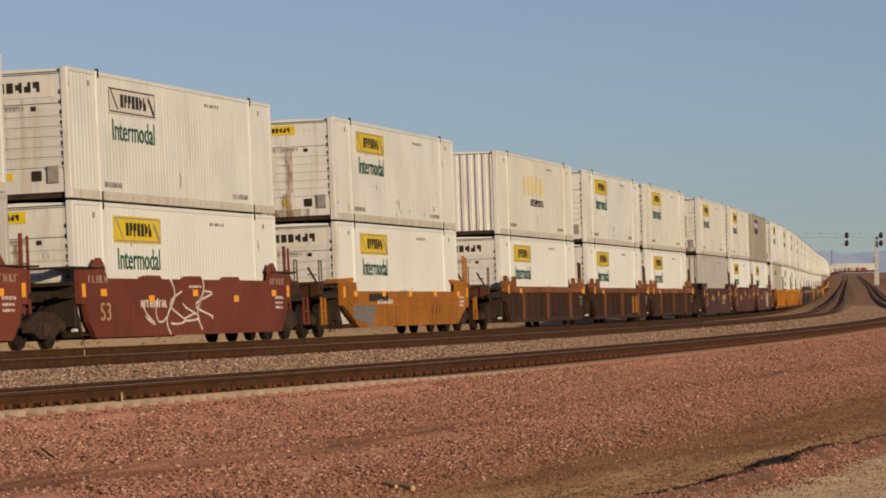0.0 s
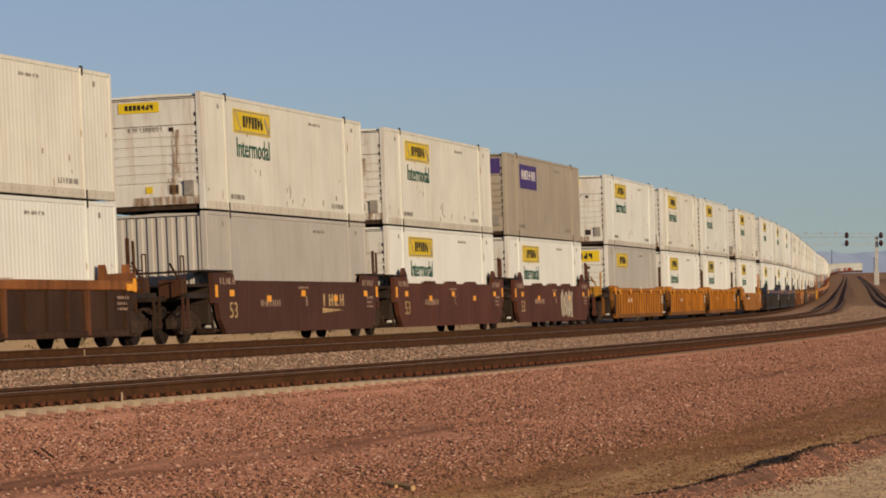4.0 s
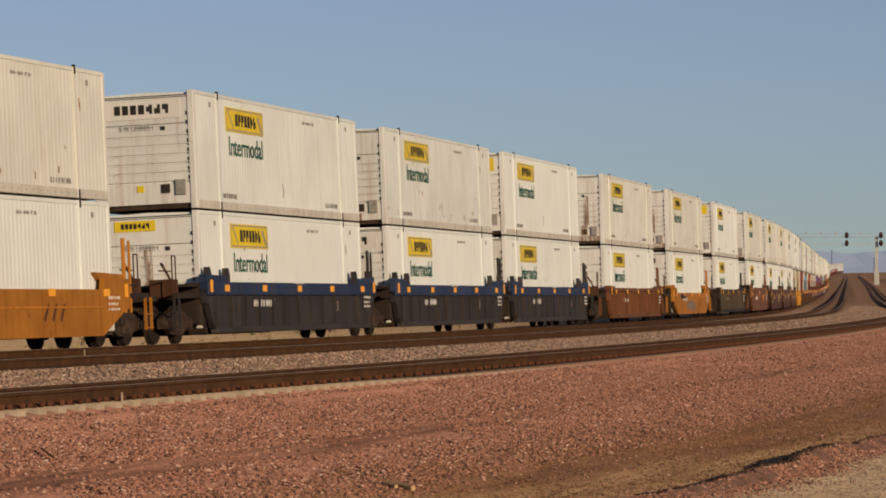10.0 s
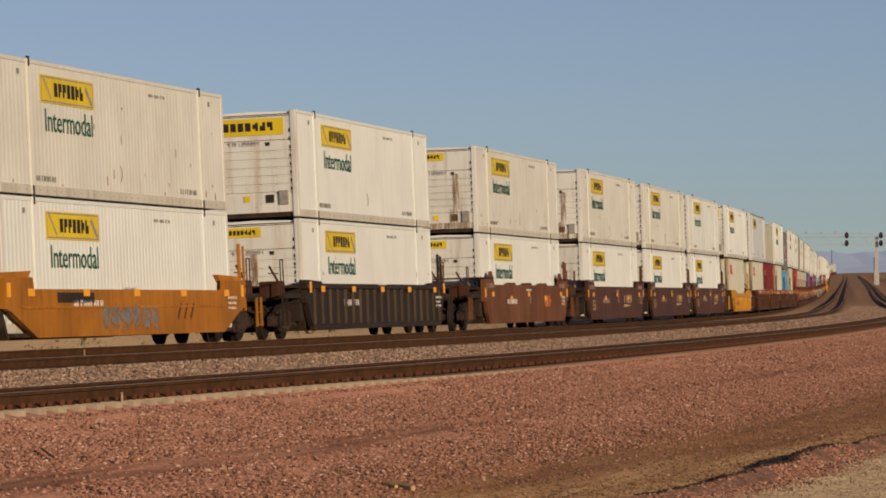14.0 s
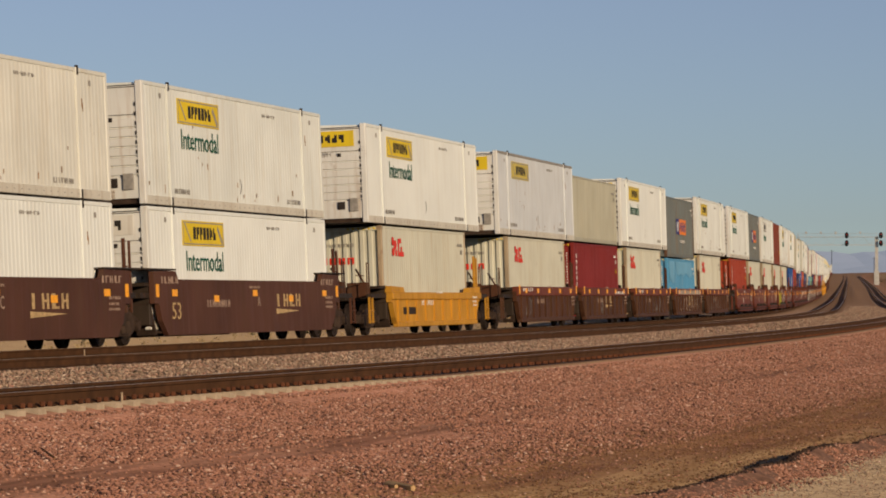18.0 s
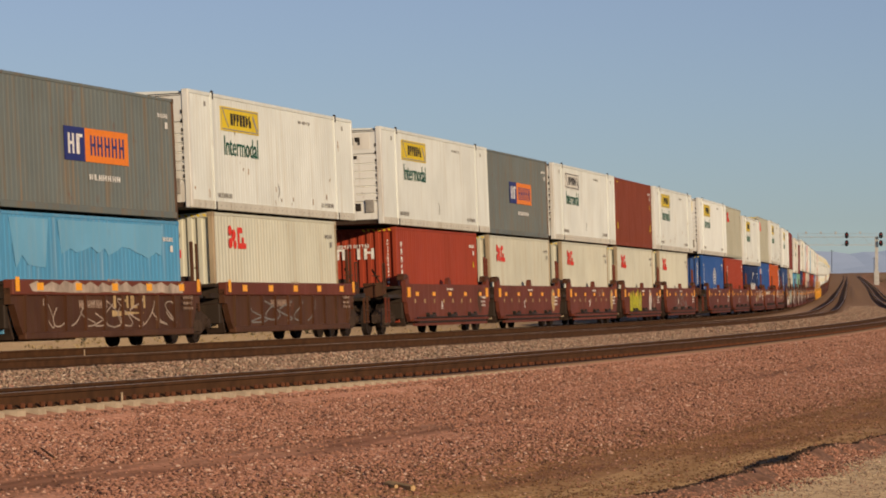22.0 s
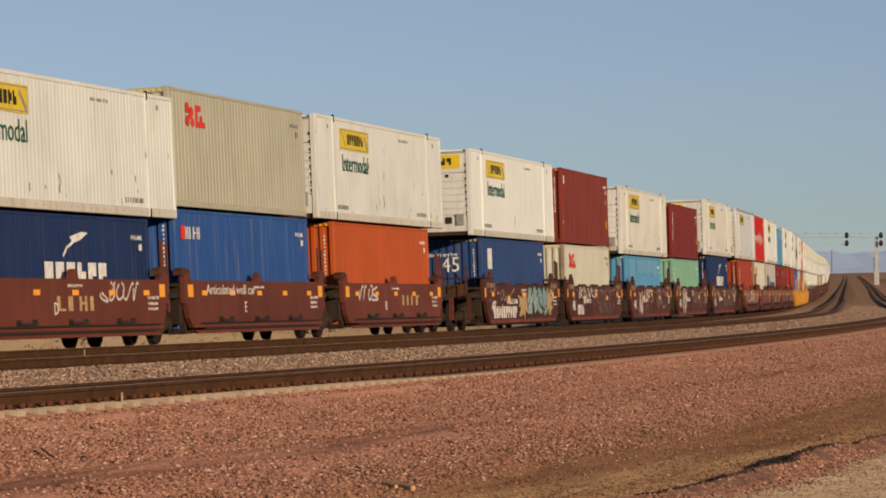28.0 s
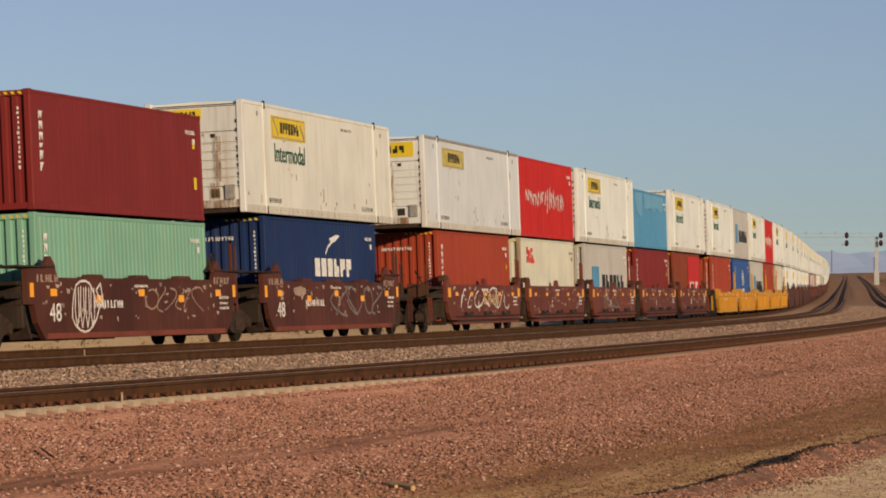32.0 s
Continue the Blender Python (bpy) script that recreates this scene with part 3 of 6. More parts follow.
def iso(u, half, z0, look_):
    """A 40-foot steel container."""
    L, H, W = 12.192, look_.get("H", BOX_H), 1.219
    body = look_["body"]
    far = look_.get("far", False)
    e = tagged(new("shipping_container"), look_["label"], "container", "containers on the train")
    if look_.get("tiny"):
        part("body", shared(("tiny_body", L, H), lambda: Shape().box(-L / 2, L / 2, -W, W, 0.0, H, 0.03)), body, e)
        part("bottom_rail", shared("tiny_rail", lambda: Shape().box(-L / 2, L / 2, -W - 0.012, -W, 0.0, 0.15)), body, e)
        MOVING.append((e, u, half, z0))
        return e
    smooth = look_.get("smooth", False)
    pitch, depth = (0.278, look_.get("depth", 0.012)) if not smooth else (1.0, 0.004)
    side = shared(("steel_side", pitch, depth, H), lambda: corrugated(L, -L / 2 + 0.10, L / 2 - 0.10, 0.14, H - 0.08, pitch, depth, -W + 0.012, 0.06))
    part("side_panel", side, body, e)
    part("side_panel", side, body, e, turn=math.pi)
    part("roof", shared(("steel_roof", H), lambda: Shape().box(-L / 2 + 0.06, L / 2 - 0.06, -W + 0.05, W - 0.05, H - 0.06, H - 0.02)), body, e)
    part("floor", shared("steel_floor", lambda: Shape().box(-L / 2 + 0.08, L / 2 - 0.08, -W + 0.05, W - 0.05, 0.04, 0.14)), STEEL, e)
    trail = shared(("steel_top_rail", H), lambda: Shape().box(-L / 2 + 0.08, L / 2 - 0.08, -W, -W + 0.06, H - 0.085, H - 0.012, 0.01))
    brail = shared("steel_bottom_rail", lambda: Shape().box(-L / 2 + 0.08, L / 2 - 0.08, -W, -W + 0.06, 0.012, 0.16, 0.01))
    for tn in (0.0, math.pi):
        part("top_rail", trail, body, e, turn=tn)
        part("bottom_rail", brail, body, e, turn=tn)
    post = shared(("steel_post", H), lambda: Shape().box(-0.075, 0.075, -0.075, 0.075, 0.1, H - 0.1, 0.02))
    cast = shared("steel_casting", lambda: Shape().box(-0.089, 0.089, -0.081, 0.081, -0.059, 0.059, 0.012))
    pm = look_.get("post", body)
    for sx in (-1, 1):
        for sy in (-1,) if far else (-1, 1):
            part("corner_post", post, pm, e, at=(sx * (L / 2 - 0.08), sy * (W - 0.08), 0))
            for z in (0.059, H - 0.059):
                part("corner_casting", cast, pm, e, at=(sx * (L / 2 - 0.089), sy * (W - 0.081), z))
    part("end_wall", shared(("steel_nose", H), lambda: nose_corrugated(H)), body, e, at=(-L / 2 + 0.03, 0, 0))
    part("sill", shared("steel_end_sill", lambda: Shape().box(-0.05, 0.05, -1.1, 1.1, 0.02, 0.16, 0.01)), body, e, at=(-L / 2 + 0.06, 0, 0))
    part("header", shared(("steel_header", H), lambda: Shape().box(-0.05, 0.05, -1.1, 1.1, H - 0.14, H - 0.02, 0.01)), body, e, at=(-L / 2 + 0.06, 0, 0))
    door = shared(("steel_door", H), lambda: Shape().box(-0.03, 0.03, 0.01, 1.13, 0.15, H - 0.13, 0.01).rod((0.05, 0.3, 0.12), (0.05, 0.3, H - 0.12), 0.018).rod((0.05, 0.85, 0.12), (0.05, 0.85, H - 0.12), 0.018))
    part("door", door, body, e, at=(L / 2 - 0.04, 0, 0))
    part("door", door, body, e, at=(L / 2 - 0.04, -1.14, 0))
    x, y = -L / 2, -W - 0.002
    for key, mat, fn in look_.get("marks", ()):
        part("side_mark", shared(("mark", key, H), lambda: fn(x, y, H)), mat, e, "plain painted mark")
    if not far and look_.get("ink") is None:
        part("stencil", shared(("nose_upright", H), lambda: nose_upright(H)), STENCIL, e, at=(-L / 2 + 0.018, 0, 0))
    if not far:
        part("hazard_stripe", shared(("hazard", H), lambda: hazard(H)), SIGN_YELLOW, e, "yellow corner stripes")
        part("stencil", shared(("steel_stencil", H), lambda: end_bars(9, -0.35, 0.65, H - 0.60, H - 0.50, 11)), look_.get("ink", STENCIL), e, at=(-L / 2 + 0.018, 0, 0))
        part("stencil", shared(("steel_stencil_side", H), lambda: bars(12, L - 1.3, L - 0.5, H - 0.5, H - 0.40, 7, y).box(L - 0.75, L - 0.55, y, y + 0.004, H - 0.75, H - 0.6)), look_.get("ink", STENCIL), e, at=(x, 0, 0))
    if look_.get("number") and not far:
        part("number", word_mesh(look_["number"], 0.5, 0.62), STENCIL, e, "white painted size number", at=(-L / 2 + 0.024, 0.2, H - 1.12), turn=-math.pi / 2)
    MOVING.append((e, u, half, z0))
    return e


def nose_upright(H):
    """A column of small stencil bars near the edge of the nose."""
    r, sh = random.Random(44), Shape()
    for i in range(13):
        z = H - 0.38 - 0.105 * i
        sh.box(0.0, 0.008, -0.95, -0.95 + r.uniform(0.03, 0.055), z - r.uniform(0.05, 0.075), z)
    return sh


def hazard(H):
    sh = Shape()
    for i in range(6):
        sh.prism([(-1.05 + 0.16 * i, H - 0.11), (-0.98 + 0.16 * i, H - 0.11), (-0.94 + 0.16 * i, H - 0.05), (-1.01 + 0.16 * i, H - 0.05)], -6.09, -6.05, "x")
    return sh


# marks on the sides of steel containers
def m_blossom(x, y, H):
    sh = blossom(x + 1.3, x + 2.1, H - 0.92, H - 0.32, y - 0.006)
    for k, w in ((2.15, 0.42), (2.55, 0.34)):       # two plain chunky hooks
        sh.box(x + k, x + k + 0.14, y - 0.006, y + 0.004, H - 0.90, H - 0.36 - 0.25 * (k > 2.5))
        sh.box(x + k + 0.14, x + k + w, y - 0.0055, y + 0.004, H - 0.90, H - 0.76)
        if k < 2.5:
            sh.box(x + k + 0.14, x + k + w, y - 0.0055, y + 0.004, H - 0.50, H - 0.36)
    return sh


def m_end_red(x, y, H):
    return shift(end_bars(21, -0.35, 0.75, H - 1.12, H - 0.92, 4), x + 0.02)


def shift(sh, dx):
    sh.v = [(a + dx, b, c) for a, b, c in sh.v]
    return sh


def m_upright(x, y, H):
    sh, r = Shape(), random.Random(5)
    z = H - 0.45
    while z > H - 1.75:
        h = r.uniform(0.10, 0.2)
        sh.prism([(x + 0.5, z), (x + 0.72, z), (x + 0.5 + 0.22 * r.random(), z - h)], y - 0.002, y + 0.004)
        sh.box(x + 0.5, x + 0.56, y - 0.001, y + 0.004, z - h, z)
        z -= h + 0.06
    return sh


def m_end_word(x, y, H):
    return shift(end_bars(31, -0.5, 0.8, H - 0.95, H - 0.62, 3), x + 0.02)


def m_big(x, y, H):
    """Bold plain blocks under a bird-like swoosh."""
    H += 0.22
    sh = blocks(14, x + 5.0, x + 9.2, H - 1.78, H - 1.28, 6, y - 0.002)
    sh.prism([(x + 6.7, H - 0.72), (x + 7.5, H - 0.60), (x + 7.9, H - 0.62), (x + 7.4, H - 0.78), (x + 6.9, H - 0.86)], y - 0.004, y + 0.004)
    return sh.ribbon([(x + 6.9, H - 0.84), (x + 6.5, H - 0.96), (x + 6.25, H - 1.14)], 0.07, y - 0.003)


def m_globe(x, y, H):
    """A plain ball of curved bands over two runs of bars."""
    cx, cz, sh = x + 6.7, 1.72, Shape()
    for i in range(6):
        w = 0.98 * math.sin(math.pi * (i + 0.8) / 7.2)
        zz = cz + 0.42 - 0.15 * i
        sh.ribbon([(cx + w * (j / 4 - 1), zz + 0.10 * (1 - (j / 4 - 1) ** 2)) for j in range(9)], 0.085, y - 0.002)
    return sh.add(*(lambda b: (b.v, b.f))(blocks(17, cx - 1.0, cx + 1.0, 0.98, 1.20, 5, y - 0.002)))


def m_small(x, y, H):
    return bars(19, x + 0.85, x + 2.1, H - 0.72, H - 0.42, 4, y - 0.002, 0.1)


def m_red_block(x, y, H):
    return Shape().box(x + 0.5, x + 0.82, y - 0.003, y + 0.004, H - 0.74, H - 0.40)


def m_patch(x, y, H):
    return Shape().box(x + 0.55, x + 0.75, y - 0.002, y + 0.004, 0.72, 1.0).box(x + 0.55, x + 0.9, y - 0.002, y + 0.004, H - 0.2, H - 0.14)


def m_two(x, y, H):
    return Shape().box(x + 4.24, x + 5.6, y - 0.003, y + 0.004, H - 1.75, H - 1.0)


def m_three(x, y, H):
    return Shape().box(x + 5.6, x + 8.6, y - 0.003, y + 0.004, H - 1.75, H - 1.0)


def m_two_bars(x, y, H):
    return bars(23, x + 4.4, x + 5.5, H - 1.6, H - 1.15, 2, y - 0.006).add(*(lambda b: (b.v, b.f))(bars(25, x + 5.8, x + 8.0, H - 2.15, H - 2.02, 7, y - 0.002)))


def m_three_bars(x, y, H):
    return bars(24, x + 5.9, x + 8.4, H - 1.6, H - 1.15, 5, y - 0.006)


def m_white_script(x, y, H):
    """Loose white strokes of uneven height."""
    r, sh = random.Random(8), Shape()
    for i in range(17):
        a, h = x + 1.6 + i * 0.5, r.uniform(0.28, 0.62) * (1.5 if 8 < i < 13 else 1.0)
        zm = H - 1.45 + r.uniform(-0.08, 0.08)
        sh.ribbon([(a, zm - h / 2), (a + r.uniform(-0.1, 0.3), zm + h / 2), (a + r.uniform(0.2, 0.5), zm + r.uniform(-0.2, 0.2))], 0.075, y - 0.003 - 0.0004 * (i % 3))
    return sh


def m_black_word(x, y, H):
    return blocks(28, x + 4.6, x + 11.2, 1.0, 1.68, 6, y - 0.002)


def m_pale_square(x, y, H):
    return Shape().box(x + 1.9, x + 3.8, y - 0.003, y + 0.004, 0.9, 2.0)


def m_fade(x, y, H):
    """Two chalky patches that hang from the top rail with ragged feet."""
    r, sh = random.Random(6), Shape()
    for a, b, dep in ((0.6, 3.0, 1.1), (3.6, 10.9, 0.75)):
        n = int((b - a) * 2.2)
        foot = [(x + a + (b - a) * (i + r.uniform(0.2, 0.8)) / n, H - 0.2 - dep * r.uniform(0.55, 1.0)) for i in range(n)]
        sh.prism(foot + [(x + b, H - 0.14), (x + a, H - 0.14)], y + 0.002, y + 0.010)
    return sh


def m_sticker(x, y, H):
    return Shape().box(x + 0.35, x + 0.6, y - 0.002, y + 0.004, H - 0.62, H - 0.30).box(x + 0.1, x + 0.2, y - 0.002, y + 0.004, 0.75, 0.85)


def m_yellow_tag(x, y, H):
    return Shape().box(x + 11.45, x + 11.65, y - 0.002, y + 0.004, 0.75, 1.05).prism([(x + 11.4, 1.75), (x + 11.62, 1.75), (x + 11.51, 1.95)], y - 0.002, y + 0.004)


def m_red_white(x, y, H):
    return Shape().box(x + 6.4, x + 11.9, y - 0.003, y + 0.004, 0.3, H - 0.15)


def m_red_white2(x, y, H):
    return bars(33, x + 7.2, x + 11.2, 0.5, 1.5, 3, y - 0.007, 0.1)


def m_label2(x, y, H):
    return Shape().box(x + 1.0, x + 1.75, y - 0.002, y + 0.004, H - 1.05, H - 0.35).box(x + 1.15, x + 1.6, y - 0.004, y + 0.004, H - 1.45, H - 1.15)


JBL = "white ribbed container, {} sign, green word, dirty nose"
LOOKS = {
    "Y": dict(kind="d", label=JBL.format("yellow"), rusty=0),
    "Yr": dict(kind="d", label="white ribbed freight container, yellow sign, rust-streaked nose", rusty=-0.6, depth=0.006),
    "Yw": dict(kind="d", label=JBL.format("yellow") + ", white nose sign", endsign="wide", endwhite=True),
    "Yy": dict(kind="d", label=JBL.format("yellow") + ", yellow nose sign", endsign="wide"),
    "F": dict(kind="d", label=JBL.format("faded gold"), sign="faded", endsign="wide", endwhite=True),
    "Ww": dict(kind="d", label=JBL.format("white"), sign="white", endsign="wide", endwhite=True, border=INK),
    "P": dict(kind="d", label="greyish white plate-sided container with grey top rail, faded gold sign", plate=True, sign="faded", endsign="wide", toprail=INK_GREY, rusty=-0.2, body=BLUE_WHITE),
    "Pl": dict(kind="d", label="pale grey plate-sided container with faded yellow sign", plate=True, sign="yellow", endsign="wide", body=GREY),
    "S": dict(kind="d", label="cream white ribbed container with pale cream plain mark", corrugated_end=True, sign="plain_mark", pitch=0.30),
    "G": dict(kind="d", label="tan grey ribbed container with purple sign", body=GREY_TAN, rail=GREY_TAN, end=GREY_TAN, sign="purple", endsign="none", depth=0.004),
    "N": dict(kind="d", label="pale grey ribbed container with corrugated nose", body=GREY, rail=GREY, end=GREY, corrugated_end=True, sign="none"),
    "O": dict(kind="i", depth=0.016, label="cream corrugated steel container with plain red mark", body=CREAM, post=CREAM_POST, ink=INK_GREY, marks=(("blossom", LOGO_RED, m_blossom), ("end_red", LOGO_RED, m_end_red))),
    "C": dict(kind="i", depth=0.016, H=2.591, label="dull cream corrugated steel container, no mark", body=CREAM_DULL, ink=INK_GREY, marks=()),
    "O2": dict(kind="i", depth=0.016, label="dull grey-cream corrugated steel container, plain red mark", body=CREAM_DULL, ink=INK_GREY, marks=(("blossom", LOGO_RED, m_blossom), ("end_red", LOGO_RED, m_end_red))),
    "V2": dict(kind="i", H=2.591, label="dark navy steel container with large white mark", body=NAVY, marks=(("big", STENCIL, m_big),)),
    "D": dict(kind="i", label="dark red corrugated steel container with white stencils", body=DARK_RED, marks=(("upright", STENCIL, m_upright), ("tag", SIGN_YELLOW, m_yellow_tag))),
    "D2": dict(kind="i", depth=0.006, H=2.591, label="deep red corrugated steel container with white stencils", body=DARK_RED, marks=(("upright", STENCIL, m_upright), ("tag", SIGN_YELLOW, m_yellow_tag))),
    "K": dict(kind="i", label="slate grey steel container with blue and orange plain mark, rust-stained", body=SLATE, post=RUST_POST, marks=(("two", LOGO_BLUE, m_two), ("three", LOGO_ORANGE, m_three), ("twob", STENCIL, m_two_bars), ("threeb", LOGO_BLUE, m_three_bars))),
    "L": dict(kind="i", H=2.591, label="sky blue corrugated steel container, chalky paint with faded patches", body=SKY_BLUE, marks=(("fade", PALE_BLUE, m_fade),)),
    "T": dict(kind="i", label="red-orange corrugated steel container with white marks", body=RED_ORANGE, marks=(("upright", STENCIL, m_upright), ("endw", STENCIL, m_end_word), ("tag", SIGN_YELLOW, m_yellow_tag))),
    "T2": dict(kind="i", label="red-orange corrugated steel container with white stencils", body=RED_ORANGE, marks=(("upright", STENCIL, m_upright), ("tag", SIGN_YELLOW, m_yellow_tag))),
    "B": dict(kind="i", depth=0.006, label="brown corrugated steel container with yellow tags", body=BROWN, marks=(("patch", SIGN_YELLOW, m_patch), ("tag", SIGN_YELLOW, m_yellow_tag))),
    "B2": dict(kind="i", depth=0.006, label="red-brown corrugated steel container with small label and yellow tags", body=RED_BROWN, marks=(("sticker", STENCIL, m_sticker), ("tag", SIGN_YELLOW, m_yellow_tag))),
    "U": dict(kind="i", label="bright blue corrugated steel container with white plain mark", body=BLUE, marks=(("globe", STENCIL, m_globe), ("upright", STENCIL, m_upright))),
    "V": dict(kind="i", label="navy blue corrugated steel container with large white mark", body=NAVY, marks=(("big", STENCIL, m_big),)),
    "H": dict(kind="i", label="blue corrugated steel container with small white mark", body=BLUE, marks=(("small", STENCIL, m_small), ("red_block", LOGO_RED, m_red_block))),
    "R": dict(kind="i", label="orange corrugated steel container, plain sides", body=ORANGE_BOX, marks=()),
    "I": dict(kind="i", depth=0.006, label="dark blue corrugated steel container with white labels", body=MID_BLUE, marks=(("label2", STENCIL, m_label2),), number="45"),
    "E": dict(kind="i", depth=0.016, H=2.591, label="pale green corrugated steel container with white stencils", body=GREEN, marks=(("upright", STENCIL, m_upright),)),
    "X": dict(kind="i", label="bright red steel container with white plain script shapes", body=BRIGHT_RED, marks=(("script", STENCIL, m_white_script),)),
    "M": dict(kind="i", label="light grey steel container with dark plain letter shapes", body=GREY, marks=(("black", INK, m_black_word), ("pale", SKY_BLUE, m_pale_square))),
    "Q": dict(kind="i", label="red-brown steel container with bright red and white panel", body=BROWN, marks=(("rw", BRIGHT_RED, m_red_white), ("rw2", STENCIL, m_red_white2))),
}


def container(code, u, half, z0, far=False):
    look_ = dict(LOOKS[code], far=far, tiny=u > 1250)
    if look_["kind"] == "d" and "body" not in look_ and not look_.get("plate"):
        look_["body"] = WHITE_CLEAN if z0 < 1 or code == "Yy" else WHITE_CREAM if code in ("Yr", "S") else WHITE
    return (domestic if look_["kind"] == "d" else iso)(u, half, z0, look_)


# ---------------------------------------------------------------- well cars
def truck_frame():
    """Cast side frame with its spring window and journal boxes, outside to -y."""
    sh = Shape().prism([(-1.15, 0.36), (-1.15, 0.60), (-0.95, 0.66), (-0.45, 0.80), (0.45, 0.80), (0.95, 0.66), (1.15, 0.60), (1.15, 0.36), (0.8, 0.36), (0.45, 0.22), (-0.45, 0.22), (-0.8, 0.36)], -0.07, 0.07)
    for i in range(3):
        sh.rod((-0.2 + 0.2 * i, -0.10, 0.28), (-0.2 + 0.2 * i, -0.10, 0.56), 0.07, 8)
    for x in (-0.92, 0.92):
        sh.add(*(lambda q: ([(a + x, b - 0.10, c + 0.46) for a, b, c in q.v], q.f))(Shape().lathe([(0.05, -0.06), (0.13, -0.05), (0.14, 0.05)], 10)))
    return sh


def wheel_shape():
    return Shape().lathe([(0.06, -0.10), (0.12, -0.10), (0.14, -0.045), (0.36, -0.03), (0.375, -0.075), (0.455, -0.07), (0.465, 0.045), (0.49, 0.055), (0.49, 0.075), (0.37, 0.075), (0.35, 0.03), (0.12, 0.05)], 22)


def truck(parent, x, far=False):
    t = part("truck", shared("truck", lambda: Shape().box(-0.22, 0.22, -1.0, 1.0, 0.42, 0.78, 0.03).rod((-0.92, -0.95, 0.46), (-0.92, 0.95, 0.46), 0.075, 8).rod((0.92, -0.95, 0.46), (0.92, 0.95, 0.46), 0.075, 8).rod((-0.5, -0.7, 0.5), (0.5, -0.7, 0.5), 0.05).box(-0.6, 0.6, -0.2, 0.2, 0.66, 0.98)), STEEL, parent, "dark dusty steel truck", at=(x, 0, 0))
    sf = shared("side_frame", truck_frame)
    part("side_frame", sf, STEEL, t, at=(0, -1.02, 0))
    if far:
        return
    part("side_frame", sf, STEEL, t, at=(0, 1.02, 0), turn=math.pi)
    w = shared("wheel", wheel_shape)
    for dx in (-0.92, 0.92):
        part("wheel", w, WHEEL, t, at=(dx, -0.75, 0.462))
        part("wheel", w, WHEEL, t, at=(dx, 0.75, 0.462), turn=math.pi)


def sill_profile(style, hs, zr=1.30):
    if style == "slope":
        h = [(hs - 1.9, 0.24), (hs - 0.35, 0.80), (hs, 0.86), (hs, 1.50), (hs - 1.7, 1.52), (hs - 1.78, 1.27)]
    elif style == "smooth":
        h = [(hs - 1.0, 0.20), (hs - 0.55, 0.55), (hs - 0.35, 0.95), (hs, 0.95), (hs, 1.70), (hs - 1.75, 1.72), (hs - 1.9, 1.52)]
    elif style == "five":
        h = [(hs - 0.6, 0.36), (hs - 0.3, 0.60), (hs - 0.15, 0.95), (hs, 0.95), (hs, 1.62), (hs - 0.35, 1.70), (hs - 0.6, 1.50)]
    else:
        h = [(hs - 0.8, 0.22), (hs - 0.5, 0.5), (hs - 0.2, 0.95), (hs, 0.95), (hs, zr)]
    return h + [(-x, z) for x, z in reversed(h)]


def ladder():
    sh = Shape().box(-0.05, 0.02, -0.04, 0.04, 0.75, 2.45, 0.01).box(0.36, 0.41, -0.03, 0.03, 0.75, 2.40, 0.01)
    for i in range(4):
        sh.rod((0, 0, 0.85 + 0.32 * i), (0.38, 0, 0.85 + 0.32 * i), 0.016)
    return sh


def hand_rails():
    sh = Shape()
    for x in (0.0, 0.28):
        sh.rod((x, 0, 1.1), (x, 0, 2.1), 0.018)
    return sh.rod((0, 0, 2.1), (0.28, 0, 2.1), 0.018).rod((-0.1, 0.3, 1.5), (0.9, 0.3, 1.5), 0.02).rod((-0.1, 0.3, 1.75), (0.9, 0.3, 1.75), 0.016).box(0.35, 0.8, 0.1, 0.7, 1.1, 1.55, 0.02).rod((0.55, 0.2, 1.5), (0.75, 0.5, 1.95), 0.03)


def brake_wheel():
    n, sh = 14, Shape()
    for i in range(n):
        a, b = 2 * math.pi * i / n, 2 * math.pi * (i + 1) / n
        sh.rod((0.28 * math.cos(a), 0, 0.28 * math.sin(a)), (0.28 * math.cos(b), 0, 0.28 * math.sin(b)), 0.02, 5)
    for i in range(4):
        sh.rod((0, 0, 0), (0.28 * math.cos(i * 1.571), 0, 0.28 * math.sin(i * 1.571)), 0.014, 5)
    return sh.box(-0.14, 0.14, 0.03, 0.2, -0.55, 0.12, 0.02)


def scribble(seed, x0, x1, z0, z1, n, w, y):
    """Loops of spray paint with no readable letters."""
    r, sh = random.Random(seed), Shape()
    for k in range(n):
        cx, cz = x0 + (x1 - x0) * (k + 0.5) / n, (z0 + z1) / 2
        a, b, ph = (x1 - x0) / n * r.uniform(0.35, 0.7), (z1 - z0) / 2 * r.uniform(0.75, 1.0), r.uniform(0, 6)
        m, q = r.choice((1, 2, 3)), r.choice((1, 2))
        sh.ribbon([(cx + a * math.sin(m * t * 0.5 + ph), cz + b * math.cos(q * t * 0.5 + ph * 0.3)) for t in [i * 0.55 for i in range(11)]], w, y - 0.0005 * k)
    return sh


def blob(seed, x0, x1, z0, z1, y):
    r = random.Random(seed)
    cx, cz = (x0 + x1) / 2, (z0 + z1) / 2
    pts = [(cx + (x1 - x0) / 2 * (0.8 + 0.2 * r.random()) * math.cos(i * math.pi / 10), cz + (z1 - z0) / 2 * (0.8 + 0.2 * r.random()) * math.sin(i * math.pi / 10)) for i in range(20)]
    return Shape().prism(pts, y, y + 0.004)


